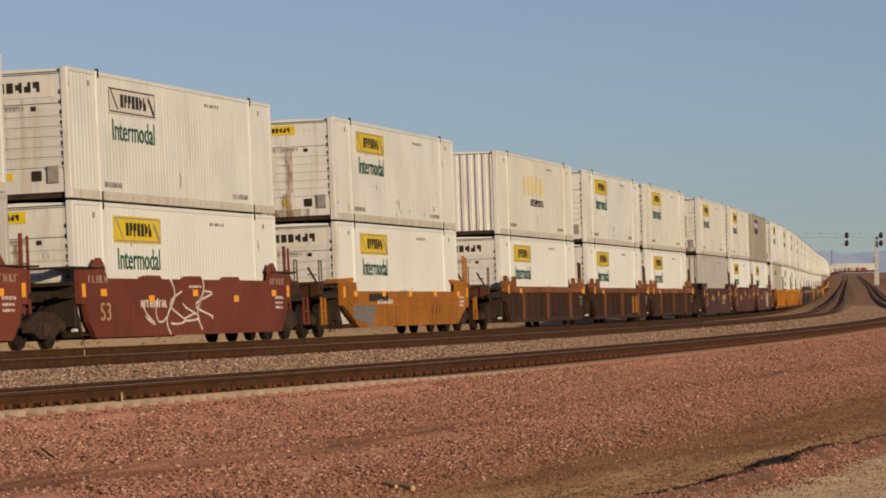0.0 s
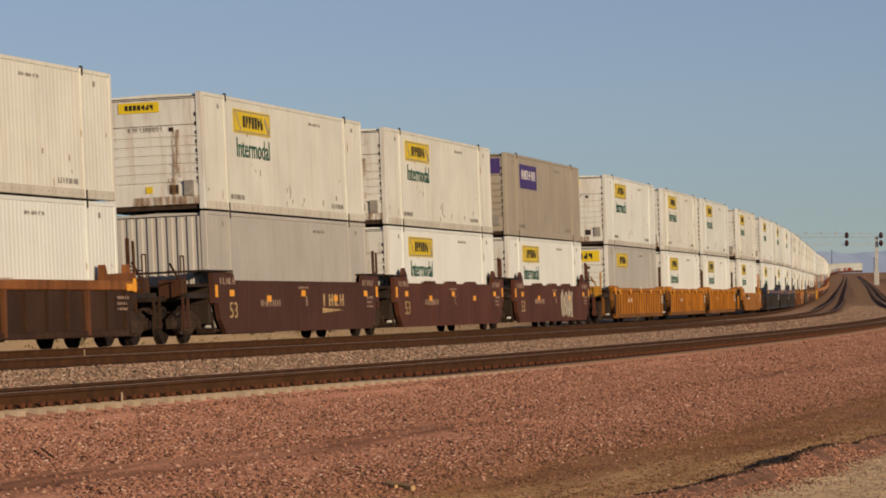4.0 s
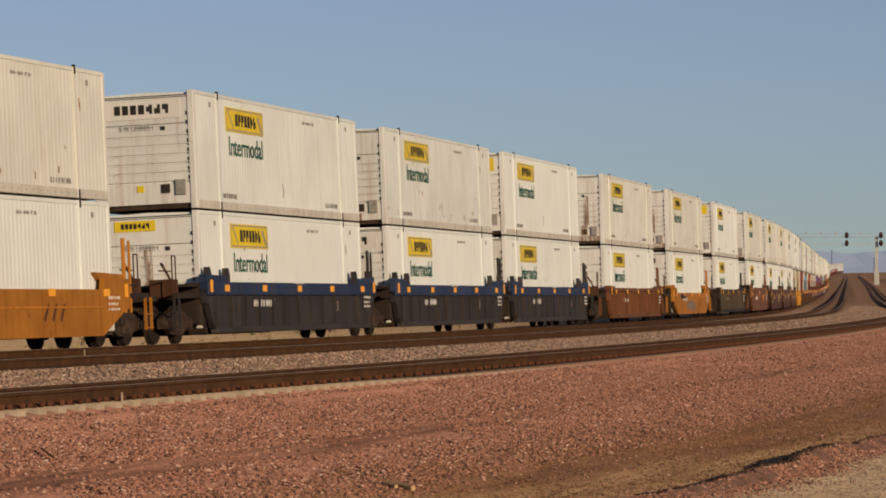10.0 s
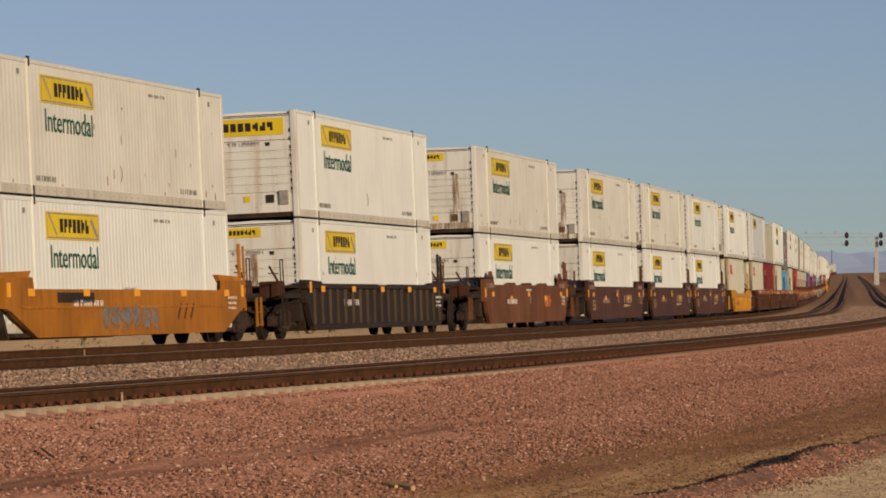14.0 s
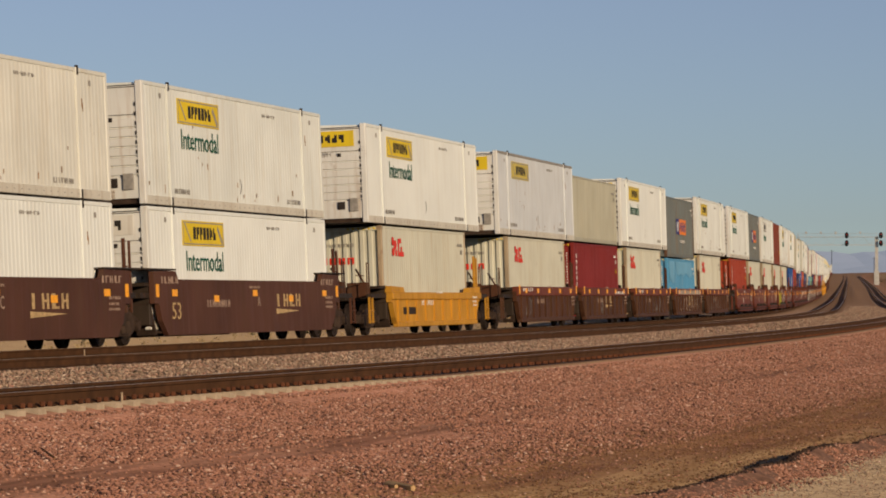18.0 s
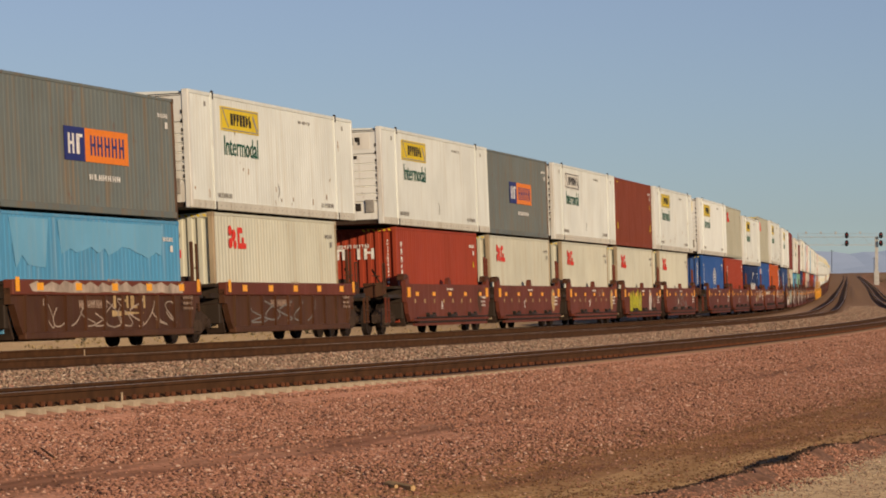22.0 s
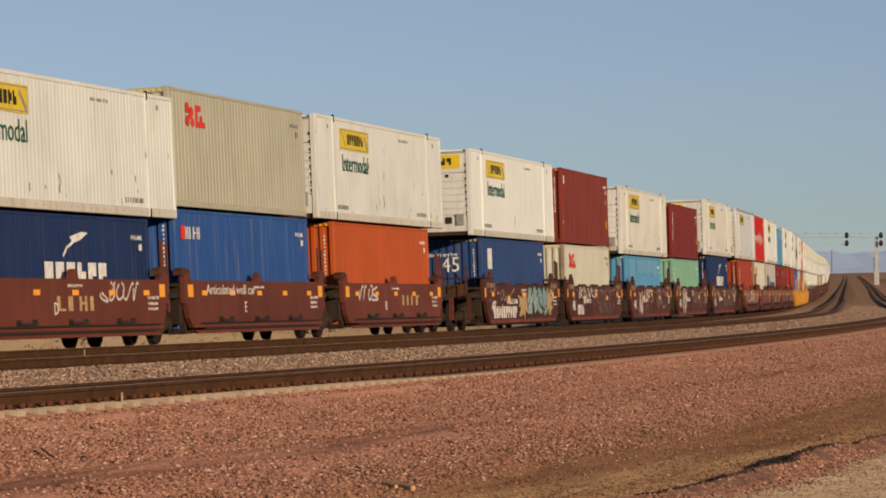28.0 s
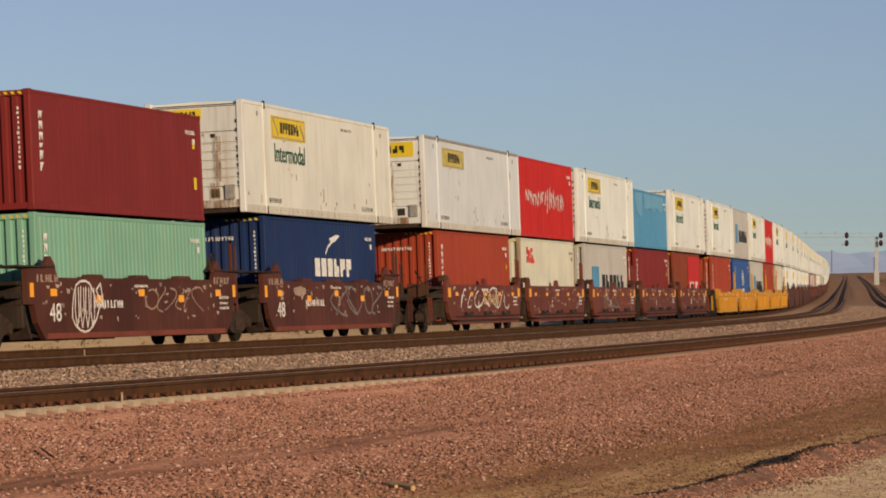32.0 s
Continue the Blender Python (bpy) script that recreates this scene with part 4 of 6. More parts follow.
def chalk(seed, hs, y):
    """Small pale scuffs and stickers, most of them high on the side."""
    r, sh = random.Random(seed), Shape()
    for i in range(46):
        a, z = r.uniform(-hs + 0.9, hs - 1.2), 1.44 - 0.85 * r.random() ** 1.8
        w, h = r.uniform(0.05, 0.3), r.uniform(0.02, 0.12)
        sh.prism([(a, z), (a + w, z + r.uniform(-0.03, 0.03)), (a + w * r.uniform(0.6, 1.0), z - h), (a + w * r.uniform(0, 0.3), z - h * r.uniform(0.5, 1))], y - 0.0005 * (i % 4), y + 0.003)
    return sh


def loops(x, z, y):
    """A round outline with upright loops inside and a curl beside it."""
    sh = Shape().ribbon([(x + 0.85 * math.cos(i * 0.36) * (1 - 0.12 * math.sin(i)), z + 0.56 * math.sin(i * 0.36)) for i in range(18)], 0.05, y)
    for k in range(4):
        a = x - 0.55 + 0.34 * k
        sh.ribbon([(a, z + 0.42), (a - 0.08, z - 0.1), (a + 0.02, z - 0.46), (a + 0.16, z - 0.2), (a + 0.18, z + 0.4)], 0.045, y - 0.001 - 0.0005 * k)
    return sh.ribbon([(x + 0.9, z - 0.1), (x + 1.25, z + 0.15), (x + 1.1, z + 0.5), (x + 0.8, z + 0.35), (x + 1.3, z - 0.05)], 0.05, y - 0.003)


def bubble(seed, x0, x1, z0, z1, n, y, grow):
    """Fat leaning letter-like lumps without meaning, side by side."""
    r, sh, w = random.Random(seed), Shape(), (x1 - x0) / n
    for k in range(n):
        cx, cz, lean = x0 + (k + 0.5) * w, (z0 + z1) / 2, r.uniform(-0.12, 0.2)
        rad = [r.uniform(0.78, 1.1) for _ in range(12)]
        pts = []
        for i in range(12):
            a = i * math.pi / 6
            u, v = math.cos(a) * (w * 0.52 * rad[i] + grow), math.copysign(abs(math.sin(a)) ** 0.7, math.sin(a)) * ((z1 - z0) / 2 * rad[i] + grow)
            pts.append((cx + u + lean * v, cz + v))
        sh.prism(pts, y - 0.0006 * k, y + 0.003)
    return sh


def burst(seed, cx, cz, rx, rz, y):
    """A ragged cloud of spray."""
    r, pts = random.Random(seed), []
    for i in range(30):
        f = r.uniform(0.55, 1.05) * (1.0 + 0.25 * math.sin(i * 1.7))
        pts.append((cx + rx * f * math.cos(i * math.pi / 15), cz + rz * min(f, 1.05) * math.sin(i * math.pi / 15)))
    return Shape().prism(pts, y, y + 0.004)


def ragged(seed, x0, x1, z0, z1, n, y):
    """A filled spray shape with a spiky top and a softer foot."""
    r = random.Random(seed)
    w, h = (x1 - x0) / n, z1 - z0
    top = [(x0 + (i + r.uniform(0.2, 0.8)) * w, z1 - h * (r.uniform(0.0, 0.15) if i % 2 else r.uniform(0.25, 0.5))) for i in range(n)]
    foot = [(x0 + (i + r.uniform(0.3, 0.7)) * w, z0 + h * r.uniform(0.0, 0.14)) for i in range(n)]
    return Shape().prism(foot + top[::-1], y, y + 0.004)


# style, hs (half well), ht (half truck distance), colours (side, top chord), text
WELLS = {
    "maroon": dict(style="smooth", hs=8.45, ht=9.5, side=W_MAROON, label="maroon smooth-sided articulated well car, dusty, stencilled", num="53"),
    "red": dict(style="smooth", hs=8.45, ht=9.5, side=W_RED, label="faded red-brown smooth-sided well car with white scrawls", num="53"),
    "plum": dict(style="smooth", hs=8.45, ht=9.5, side=W_PLUM, label="dark plum smooth-sided articulated well car, dusty", num="53", mark=1),
    "orange": dict(style="slope", hs=8.6, ht=9.35, side=W_ORANGE, label="faded orange single well car with sloping ends, rust-stained"),
    "dark3": dict(style="rib", hs=8.45, ht=9.5, side=W_RUSTDARK, chord=W_RUST, rib=W_RUSTDARK, label="dark brown ribbed well car with rusty orange top chord"),
    "orange3": dict(style="rib", hs=8.45, ht=9.5, side=W_ORANGE_DARK, chord=W_ORANGE, rib=W_ORANGE, label="weathered orange ribbed articulated well car", fine=1, panel=1),
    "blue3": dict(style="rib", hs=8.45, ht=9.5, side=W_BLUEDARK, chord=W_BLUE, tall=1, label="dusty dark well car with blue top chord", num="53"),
    "rust": dict(style="rib", hs=8.6, ht=9.35, side=W_RUSTSIDE, chord=W_RUSTSIDE, rib=W_RUSTSIDE, label="rusty brown ribbed single well car", fine=1),
    "dark": dict(style="rib", hs=8.6, ht=9.35, side=W_GREASE, chord=W_GREASE, rib=W_LIT_RIB, label="blackish brown ribbed single well car", fine=1),
    "brown1": dict(style="smooth", hs=8.5, ht=9.35, side=W_RUSTSIDE, label="orange-brown smooth single well car", patch=LOGO_ORANGE),
    "yellow": dict(style="rib", top=1.24, hs=6.55, ht=7.6, side=W_YELLOW, chord=W_YELLOW, label="yellow ribbed single well car, worn paint"),
    "brown5": dict(style="rib", hs=6.45, ht=7.55, side=W_DARK, chord=W_MAROON5, tall=1, label="dark brown ribbed well car with red-brown top chord"),
    "maroon5": dict(style="five", hs=6.45, ht=7.5, side=W_MAROON5, label="red-brown articulated well car with amber reflectors", flange=1),
    "tag5": dict(style="smooth", hs=7.55, ht=8.6, side=W_TAG, label="dark maroon well car covered in spray paint", num="48"),
    "yellow5": dict(style="rib", top=1.3, hs=6.45, ht=7.5, side=W_YELLOW, chord=W_YELLOW, label="yellow ribbed articulated well car"),
}


def well_car(u, kind, place, idx, far=False, dz=0.0):
    w = WELLS[kind]
    st, hs, ht, side = w["style"], w["hs"], w["ht"], w["side"]
    chord = w.get("chord", side)
    c = tagged(new("well_car"), w["label"] + (", end unit" if place in "fl" else ""), "well car", "well cars of the train")
    y0, y1 = (-1.535, -1.39) if st == "rib" else (-1.52, -1.40)
    top = w.get("top", 1.47)
    sill = shared(("side_sill", st, hs, top), lambda: Shape().prism(sill_profile(st, hs, top - 0.17), y0, y1))
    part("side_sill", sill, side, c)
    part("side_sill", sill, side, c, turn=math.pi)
    if u > 1250:
        part("well_floor", shared(("tiny_floor", hs), lambda: Shape().box(-hs, hs, -1.38, 1.38, 0.26, 0.345)), STEEL, c)
        truck(c, -ht, True)
        if place in "ls":
            truck(c, ht, True)
        MOVING.append((c, u, ht, 0.0))
        return c
    part("well_floor", shared(("well_floor", hs), lambda: Shape().box(-hs + 0.9, hs - 0.9, -1.38, 1.38, 0.26, 0.345)), STEEL, c, at=(0, 0, dz))
    if st == "rib":
        zt = top - (0.33 if w.get("tall") else 0.15 if w.get("fine") else 0.22)
        tc = shared(("top_chord", hs, zt), lambda: Shape().box(-hs, hs, -1.61, -1.37, zt, top, 0.025))
        bc = shared(("bottom_chord", hs), lambda: Shape().box(-hs + 0.7, hs - 0.7, -1.59, -1.40, 0.21, 0.36, 0.02))
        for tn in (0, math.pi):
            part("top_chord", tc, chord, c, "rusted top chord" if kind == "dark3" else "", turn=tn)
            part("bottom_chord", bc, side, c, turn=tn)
        n = round((2 * hs - 1.6) / (0.86 if w.get("fine") else 1.28))
        rib = shared(("stiffener", zt), lambda: Shape().prism([(-1.53, 0.36), (-1.585, 0.38), (-1.595, zt - 0.15), (-1.60, zt), (-1.53, zt)], -0.04, 0.04, "x"))
        rib_wide = shared(("strap", zt), lambda: Shape().prism([(-1.53, 0.24), (-1.60, 0.26), (-1.612, zt), (-1.53, zt)], -0.085, 0.085, "x"))
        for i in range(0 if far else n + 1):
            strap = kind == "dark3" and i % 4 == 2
            # A rib colour lighter than the side paints in the sun ribs catch.
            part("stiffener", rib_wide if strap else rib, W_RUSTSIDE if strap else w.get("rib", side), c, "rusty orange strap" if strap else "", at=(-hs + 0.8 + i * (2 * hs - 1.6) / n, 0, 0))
        sho = shared("shoulder", lambda: Shape().prism([(-0.85, 1.472), (0.95, 1.472), (0.8, 1.62), (-0.85, 1.66)], -1.56, -1.36))
        if kind != "brown5":
            low = 0.09 if w.get("fine") else 0.0
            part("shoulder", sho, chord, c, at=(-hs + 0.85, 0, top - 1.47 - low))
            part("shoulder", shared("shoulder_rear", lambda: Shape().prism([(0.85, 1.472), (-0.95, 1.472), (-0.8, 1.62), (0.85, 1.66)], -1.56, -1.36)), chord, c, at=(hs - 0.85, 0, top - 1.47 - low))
        if kind in ("dark3", "blue3"):
            g = shared("guide_post", lambda: Shape().prism([(-0.14, 1.472), (0.14, 1.472), (0.12, 1.66), (0.02, 1.82), (-0.09, 1.82)], -1.54, -1.40))
            for gx in (-hs + 2.0, hs - 2.0):
                part("guide_post", g, chord if kind == "dark3" else side, c, at=(gx, 0, 0))
            for gx in (-hs + 0.4, hs - 0.4):
                part("guide_post", g, chord if kind == "dark3" else side, c, at=(gx, 0, 0.02))
    elif st == "smooth":
        lug = shared("top_lug", lambda: Shape().prism([(-0.55, 1.52), (0.55, 1.52), (0.42, 1.60), (-0.42, 1.60)], -1.54, -1.36))
        for i in range(0 if kind == "plum" else 3):
            part("top_lug", lug, side, c, at=(-3.2 + 3.2 * i, 0, 0))
        g = shared("guide", lambda: Shape().prism([(-0.34, 1.70), (0.34, 1.70), (0.30, 1.80), (0.04, 1.98), (-0.12, 1.97), (-0.34, 1.82)], -1.50, -1.42))
        if kind != "plum":
            part("guide", g, side, c, at=(-hs + 1.5, 0, 0))
            part("guide", g, side, c, at=(hs - 1.5, 0, 0))
    elif st == "five":
        part("bottom_flange", shared(("bottom_flange", hs), lambda: Shape().box(-hs + 0.6, hs - 0.6, -1.60, -1.40, 0.36, 0.44, 0.01).box(-hs + 0.9, hs - 0.9, -1.585, -1.5, 0.22, 0.30)), side, c)
        lug = shared("bulb_lug", lambda: Shape().prism([(-0.25, 1.50), (0.25, 1.50), (0.2, 1.62), (0.06, 1.72), (-0.12, 1.70), (-0.22, 1.60)], -1.52, -1.40))
        part("top_lug", lug, side, c)
        sp = shared("flange_clip", lambda: Shape().box(-0.5, 0.5, -1.64, -1.52, 0.50, 0.56).box(-0.5, -0.44, -1.62, -1.52, 0.50, 0.62).box(0.44, 0.5, -1.62, -1.52, 0.50, 0.62))
        for gx in (-3.2, 0, 3.2):
            part("flange_clip", sp, FITTING, c, at=(gx, 0, 0))
        g = shared("corner_guide", lambda: Shape().prism([(-0.38, 1.62), (0.38, 1.62), (0.34, 1.74), (0.1, 1.80), (-0.24, 1.80), (-0.38, 1.72)], -1.50, -1.30))
        part("corner_guide", g, W_DARK, c, at=(-hs + 0.2, 0, 0))
        part("corner_guide", g, W_DARK, c, at=(hs - 0.2, 0, 0))
        part("air_pipe", shared(("air_pipe", hs), lambda: Shape().rod((-hs + 1.0, -1.63, 0.47), (hs - 1.0, -1.63, 0.47), 0.022).rod((-hs + 1.3, -1.61, 0.33), (hs - 1.3, -1.61, 0.33), 0.03)), FITTING, c, "dark air pipes along the lower edge")
    else:
        part("fold_strip", shared(("fold_strip", hs), lambda: Shape().prism([(-hs + 1.1, 0.86), (hs - 1.1, 0.86), (hs - 0.9, 0.90), (-hs + 0.9, 0.90)], -1.545, -1.52)), side, c)
        part("end_shelf", shared(("end_shelf", hs), lambda: Shape().prism([(-hs, 1.50), (-hs + 1.75, 1.50), (-hs + 1.95, 1.66), (-hs + 0.2, 1.62)], -1.40, -1.0)), side, c)
        part("end_shelf", shared(("end_shelf_rear", hs), lambda: Shape().prism([(hs, 1.50), (hs - 1.75, 1.50), (hs - 1.95, 1.66), (hs - 0.2, 1.62)], -1.40, -1.0)), side, c)
    # ends: bulkhead, deck over the truck, ladders
    for sx, free in ((-1, place in "fs"), (1, place in "ls")):
        reach = ht + (1.35 if free else -0.18)
        if st == "smooth":
            part("walkway", shared(("walkway", sx), lambda: Shape().box(*sorted((-sx * 1.75, sx * 0.7)), -1.53, -0.9, 1.73, 1.77).box(*sorted((-sx * 0.1, sx * 0.7)), -0.9, 1.4, 1.73, 1.77)), W_GREASE, c, "dark steel walkway grating", at=(sx * hs, 0, 0))
        part("bulkhead", shared(("bulkhead", st), lambda: Shape().box(-0.10, 0.10, -1.385, 1.385, 0.45, 1.45, 0.02)), W_GREASE, c, at=(sx * (hs - 0.12), 0, 0))
        part("end_deck", shared(("end_deck", round(reach - hs, 2), sx), lambda: Shape().box(*sorted((0, sx * (reach - hs))), -0.75, 0.75, 1.02, 1.16, 0.02).box(*sorted((0, sx * (reach - hs) * 0.8)), -1.40, -1.25, 1.08, 1.2).box(*sorted((0, sx * (reach - hs) * 0.45)), -1.40, 1.3, 1.36, 1.40)), W_GREASE, c, at=(sx * (hs - 0.02), 0, 0))
        if free:
            part("coupler", shared("coupler", lambda: Shape().box(-0.55, 0.55, -0.16, 0.16, 0.72, 1.0, 0.04).box(-0.2, 0.2, -0.3, 0.3, 0.66, 1.05, 0.05)), STEEL, c, "dark steel coupler", at=(sx * (ht + 1.45), 0, 0))
            part("hand_rail", shared("hand_rail", hand_rails), W_YELLOW if kind == "orange3" else W_DARK, c, at=(sx * (ht + 0.55) - 0.2, -1.25, 0))
            if not far:
                part("step", shared("step", lambda: Shape().box(-0.02, 0.02, -0.03, 0.03, 0.35, 1.1).box(0.38, 0.42, -0.03, 0.03, 0.35, 1.1).box(0, 0.4, -0.05, 0.05, 0.38, 0.41).box(0, 0.4, -0.05, 0.05, 0.70, 0.73)), side, c, at=(sx * (ht + 0.9) - 0.2, -1.38, 0))
    lad = shared("ladder", ladder)
    if not far:
        part("ladder", lad, RAIL_RUST if kind in ("dark3", "orange3") else side, c, at=(hs + 0.10, -1.36, 0))
        part("end_beam", shared("end_beam", lambda: Shape().box(-0.3, 0.3, -1.30, 1.30, 1.17, 1.41, 0.03).box(-0.12, 0.3, -1.2, -0.6, 1.46, 1.62, 0.03)), STEEL, c, at=(hs + 0.35, 0, 0))
        part("fender", shared("fender", lambda: Shape().prism([(-0.9, 0.95), (-0.62, 0.55), (-0.38, 0.22), (-0.30, 0.22), (-0.50, 0.60), (-0.78, 1.0)], -1.36, -0.9)), STEEL, c, at=(-hs + 0.9, 0, 0))
        if idx % 2 == 0 or place == "s":
            part("brake_wheel", shared("brake_wheel", brake_wheel), STEEL, c, "dark brake wheel", at=(hs + 0.55, -0.75, 1.95))
        r = random.Random(idx * 7 + 3)
        yy = -1.614 if st == "rib" else y0 - 0.004
        zr = top - 0.13 if st == "rib" else 1.22
        ins = 0.076 if st == "rib" else 0.0
        rf = shared(("reflector", st), lambda: Shape().box(-0.2, 0.2, -0.004, 0.004, -0.06 if st == "five" else -0.08, 0.06 if st == "five" else 0.08))
        rl = shared(("reflector_tall", st), lambda: Shape().box(-0.2 if st == "five" else -0.11, 0.2 if st == "five" else 0.11, -0.004, 0.004, -0.15, 0.15))
        n = 0 if kind == "yellow" else 2 if kind == "dark3" else 5
        for i in range(n):
            part("reflector", rf, REFLECT, c, at=(-hs + (2.6 if n == 2 else 1.6) + i * (2 * hs - 3.2) / (n - 1), yy, zr - 0.02 - (0.14 if st == "smooth" and i % 2 else 0.0)))
        for sx in (-1, 1) if n else ():
            part("reflector", rl, REFLECT, c, at=(sx * (hs - (0.45 if st == "five" else 0.25)), yy, zr + 0.03))
        dim = STENCIL_DIM if kind in ("maroon", "plum", "dark3", "brown5") else STENCIL
        if st in ("smooth", "five"):
            k = idx
            while k >= 0 and UNITS[k][4] not in "fs":
                k -= 1
            letter = ("ACDEB" if st == "five" or kind == "tag5" else "BCA")[min(idx - k, 2 if st == "smooth" and kind != "tag5" else 4)]
            part("unit_letter", word_mesh(letter, 0.27), STENCIL if st == "five" else STENCIL_DIM, c, "painted unit letter", at=(-1.4 if st == "five" else 0.2, yy, 0.72 if st == "five" else 0.86))
        if kind not in ("dark3", "maroon5"):
            part("stencil", shared(("car_number", kind, idx % 3), lambda: bars(idx, -hs + 4.2, -hs + 6.2, 0.86, 1.03, 9, yy + ins)), dim, c, "painted number bars")
        part("stencil", shared(("car_data", kind, idx % 3), lambda: bars(idx + 50, hs - 1.5, hs - 0.7, 1.05, 1.12, 6, yy).add(*(lambda b: (b.v, b.f))(bars(idx + 60, hs - 1.5, hs - 0.8, 0.92, 0.98, 6, yy))).add(*(lambda b: (b.v, b.f))(bars(idx + 70, hs - 1.5, hs - 0.75, 0.80, 0.86, 6, yy)))), dim, c, "small painted data bars")
        part("stencil", shared(("car_top", kind, idx % 3), lambda: bars(idx + 80, -0.5, 0.5, zr + 0.10, zr + 0.16, 9, yy)), dim, c)
        if st == "smooth":
            part("stencil", shared(("cap_marks", hs), lambda: bars(77, -hs + 0.5, -hs + 1.9, 1.42, 1.58, 5, yy, 0.6)), STENCIL_DIM, c)
            part("stencil", shared(("cap_marks_rear", hs), lambda: bars(78, hs - 2.0, hs - 0.6, 1.42, 1.58, 5, yy, 0.6)), STENCIL_DIM, c)
        if "num" in w:
            right = kind == "blue3"
            part("number", word_mesh(w["num"], 0.26 if right else 0.40, 0.44 if right else 0.74), STENCIL if kind == "tag5" else STENCIL_DIM if right else TAN_SPRAY, c, "painted size number", at=(hs - 4.6 if right else -hs + 1.3, yy + ins, 0.72 if right else 0.58))
        if kind == "maroon5" and idx < 32:
            part("round_mark", shared("round_mark", lambda: blob(3, hs - 2.1, hs - 1.3, 0.55, 1.45, yy)), TAN_SPRAY if idx % 5 < 3 else W_DARK, c, "faded round painted mark")
            part("stencil", shared("dots", lambda: (lambda sh: [sh.box(-hs + 1.2 + 1.4 * i, -hs + 1.34 + 1.4 * i, yy, yy + 0.004, 0.92, 1.04) for i in range(7)] and sh)(Shape())), TAN_SPRAY, c)
        if w.get("mark") or (kind == "brown5" and idx % 2):
            part("side_mark", shared(("car_mark", kind), lambda: bars(41, hs - 6.4, hs - 4.0, 0.85, 1.18, 4, yy + ins, 0.1).prism([(hs - 6.5, 0.80), (hs - 4.2, 0.74), (hs - 6.5, 0.66)], yy + ins, yy + ins + 0.004)), TAN_SPRAY, c, "faded gold plain mark")
        if w.get("panel"):
            for gx in (-hs + 0.75, hs - 0.75):
                part("end_panel", shared("end_panel", lambda: Shape().box(-0.42, 0.42, -1.545, -1.535, 0.42, 1.18)), W_GREASE, c, "black end panel", at=(gx, 0, 0))
        if "patch" in w:
            part("side_mark", shared("orange_patch", lambda: bars(43, hs - 5.2, hs - 3.8, 0.75, 1.15, 3, yy, 0.05)), w["patch"], c, "orange plain mark")
        if kind == "orange":
            part("number_panel", shared("number_panel", lambda: Shape().box(-hs + 3.2, -hs + 5.6, y0 - 0.004, y0, 0.98, 1.20)), W_GREASE, c, "black number panel")
            part("side_mark", shared("hash_mark", lambda: Shape().ribbon([(hs - 5.6, 0.62), (hs - 5.35, 0.92)], 0.10, yy).ribbon([(hs - 5.1, 0.62), (hs - 4.85, 0.92)], 0.10, yy).ribbon([(hs - 4.6, 0.62), (hs - 4.35, 0.92)], 0.10, yy)), W_MAROON, c, "faded red strokes")
            if idx == 2:
                part("paint_patch", shared("teal_patch", lambda: Shape().prism([(-hs + 1.3, 0.50), (-hs + 3.6, 0.26), (-hs + 4.0, 0.9), (-hs + 1.2, 0.92)], yy, yy + 0.004)), SPRAY_GREY, c, "grey paint patch")
        if kind == "dark3" and idx % 3 == 1:
            part("side_mark", shared("old_mark", lambda: Shape().box(hs - 5.1, hs - 2.9, -1.542, -1.534, 0.42, 1.12)), W_ORANGE, c, "old orange painted panel")
        if kind == "yellow":
            part("number_panel", shared("number_panel_y", lambda: Shape().box(-hs + 1.6, -hs + 3.6, -1.542, -1.534, 0.58, 0.80)), W_GREASE, c, "black number panel")
        if kind == "tag5":
            part("lower_band", shared(("lower_band", hs), lambda: Shape().box(-hs + 1.1, hs - 1.1, y0 - 0.003, y0, 0.215, 0.33)), W_RED, c, "brighter red lower edge")
        if kind == "tag5" or (kind == "maroon5" and idx > 42):
            part("stencil", shared(("chalk", kind, idx % 3), lambda: chalk(idx, hs, yy)), SPRAY_PALE, c, "chalk marks and small stickers")
        if idx == 37:
            part("word", word_mesh("Articulated well car", 0.24, 4.3), SPRAY_WHITE, c, "white brush-painted words", at=(-4.7, yy - 0.002, 1.17))
        for key, mat, fn in GRAFFITI.get(idx, ()):
            part("graffiti", shared(("graffiti", idx, key), lambda: fn(hs, yy)), mat, c, "spray-painted scrawl without letters")
    truck(c, -ht, far)
    if place in "ls":
        truck(c, ht, far)
    MOVING.append((c, u, ht, 0.0))
    return c


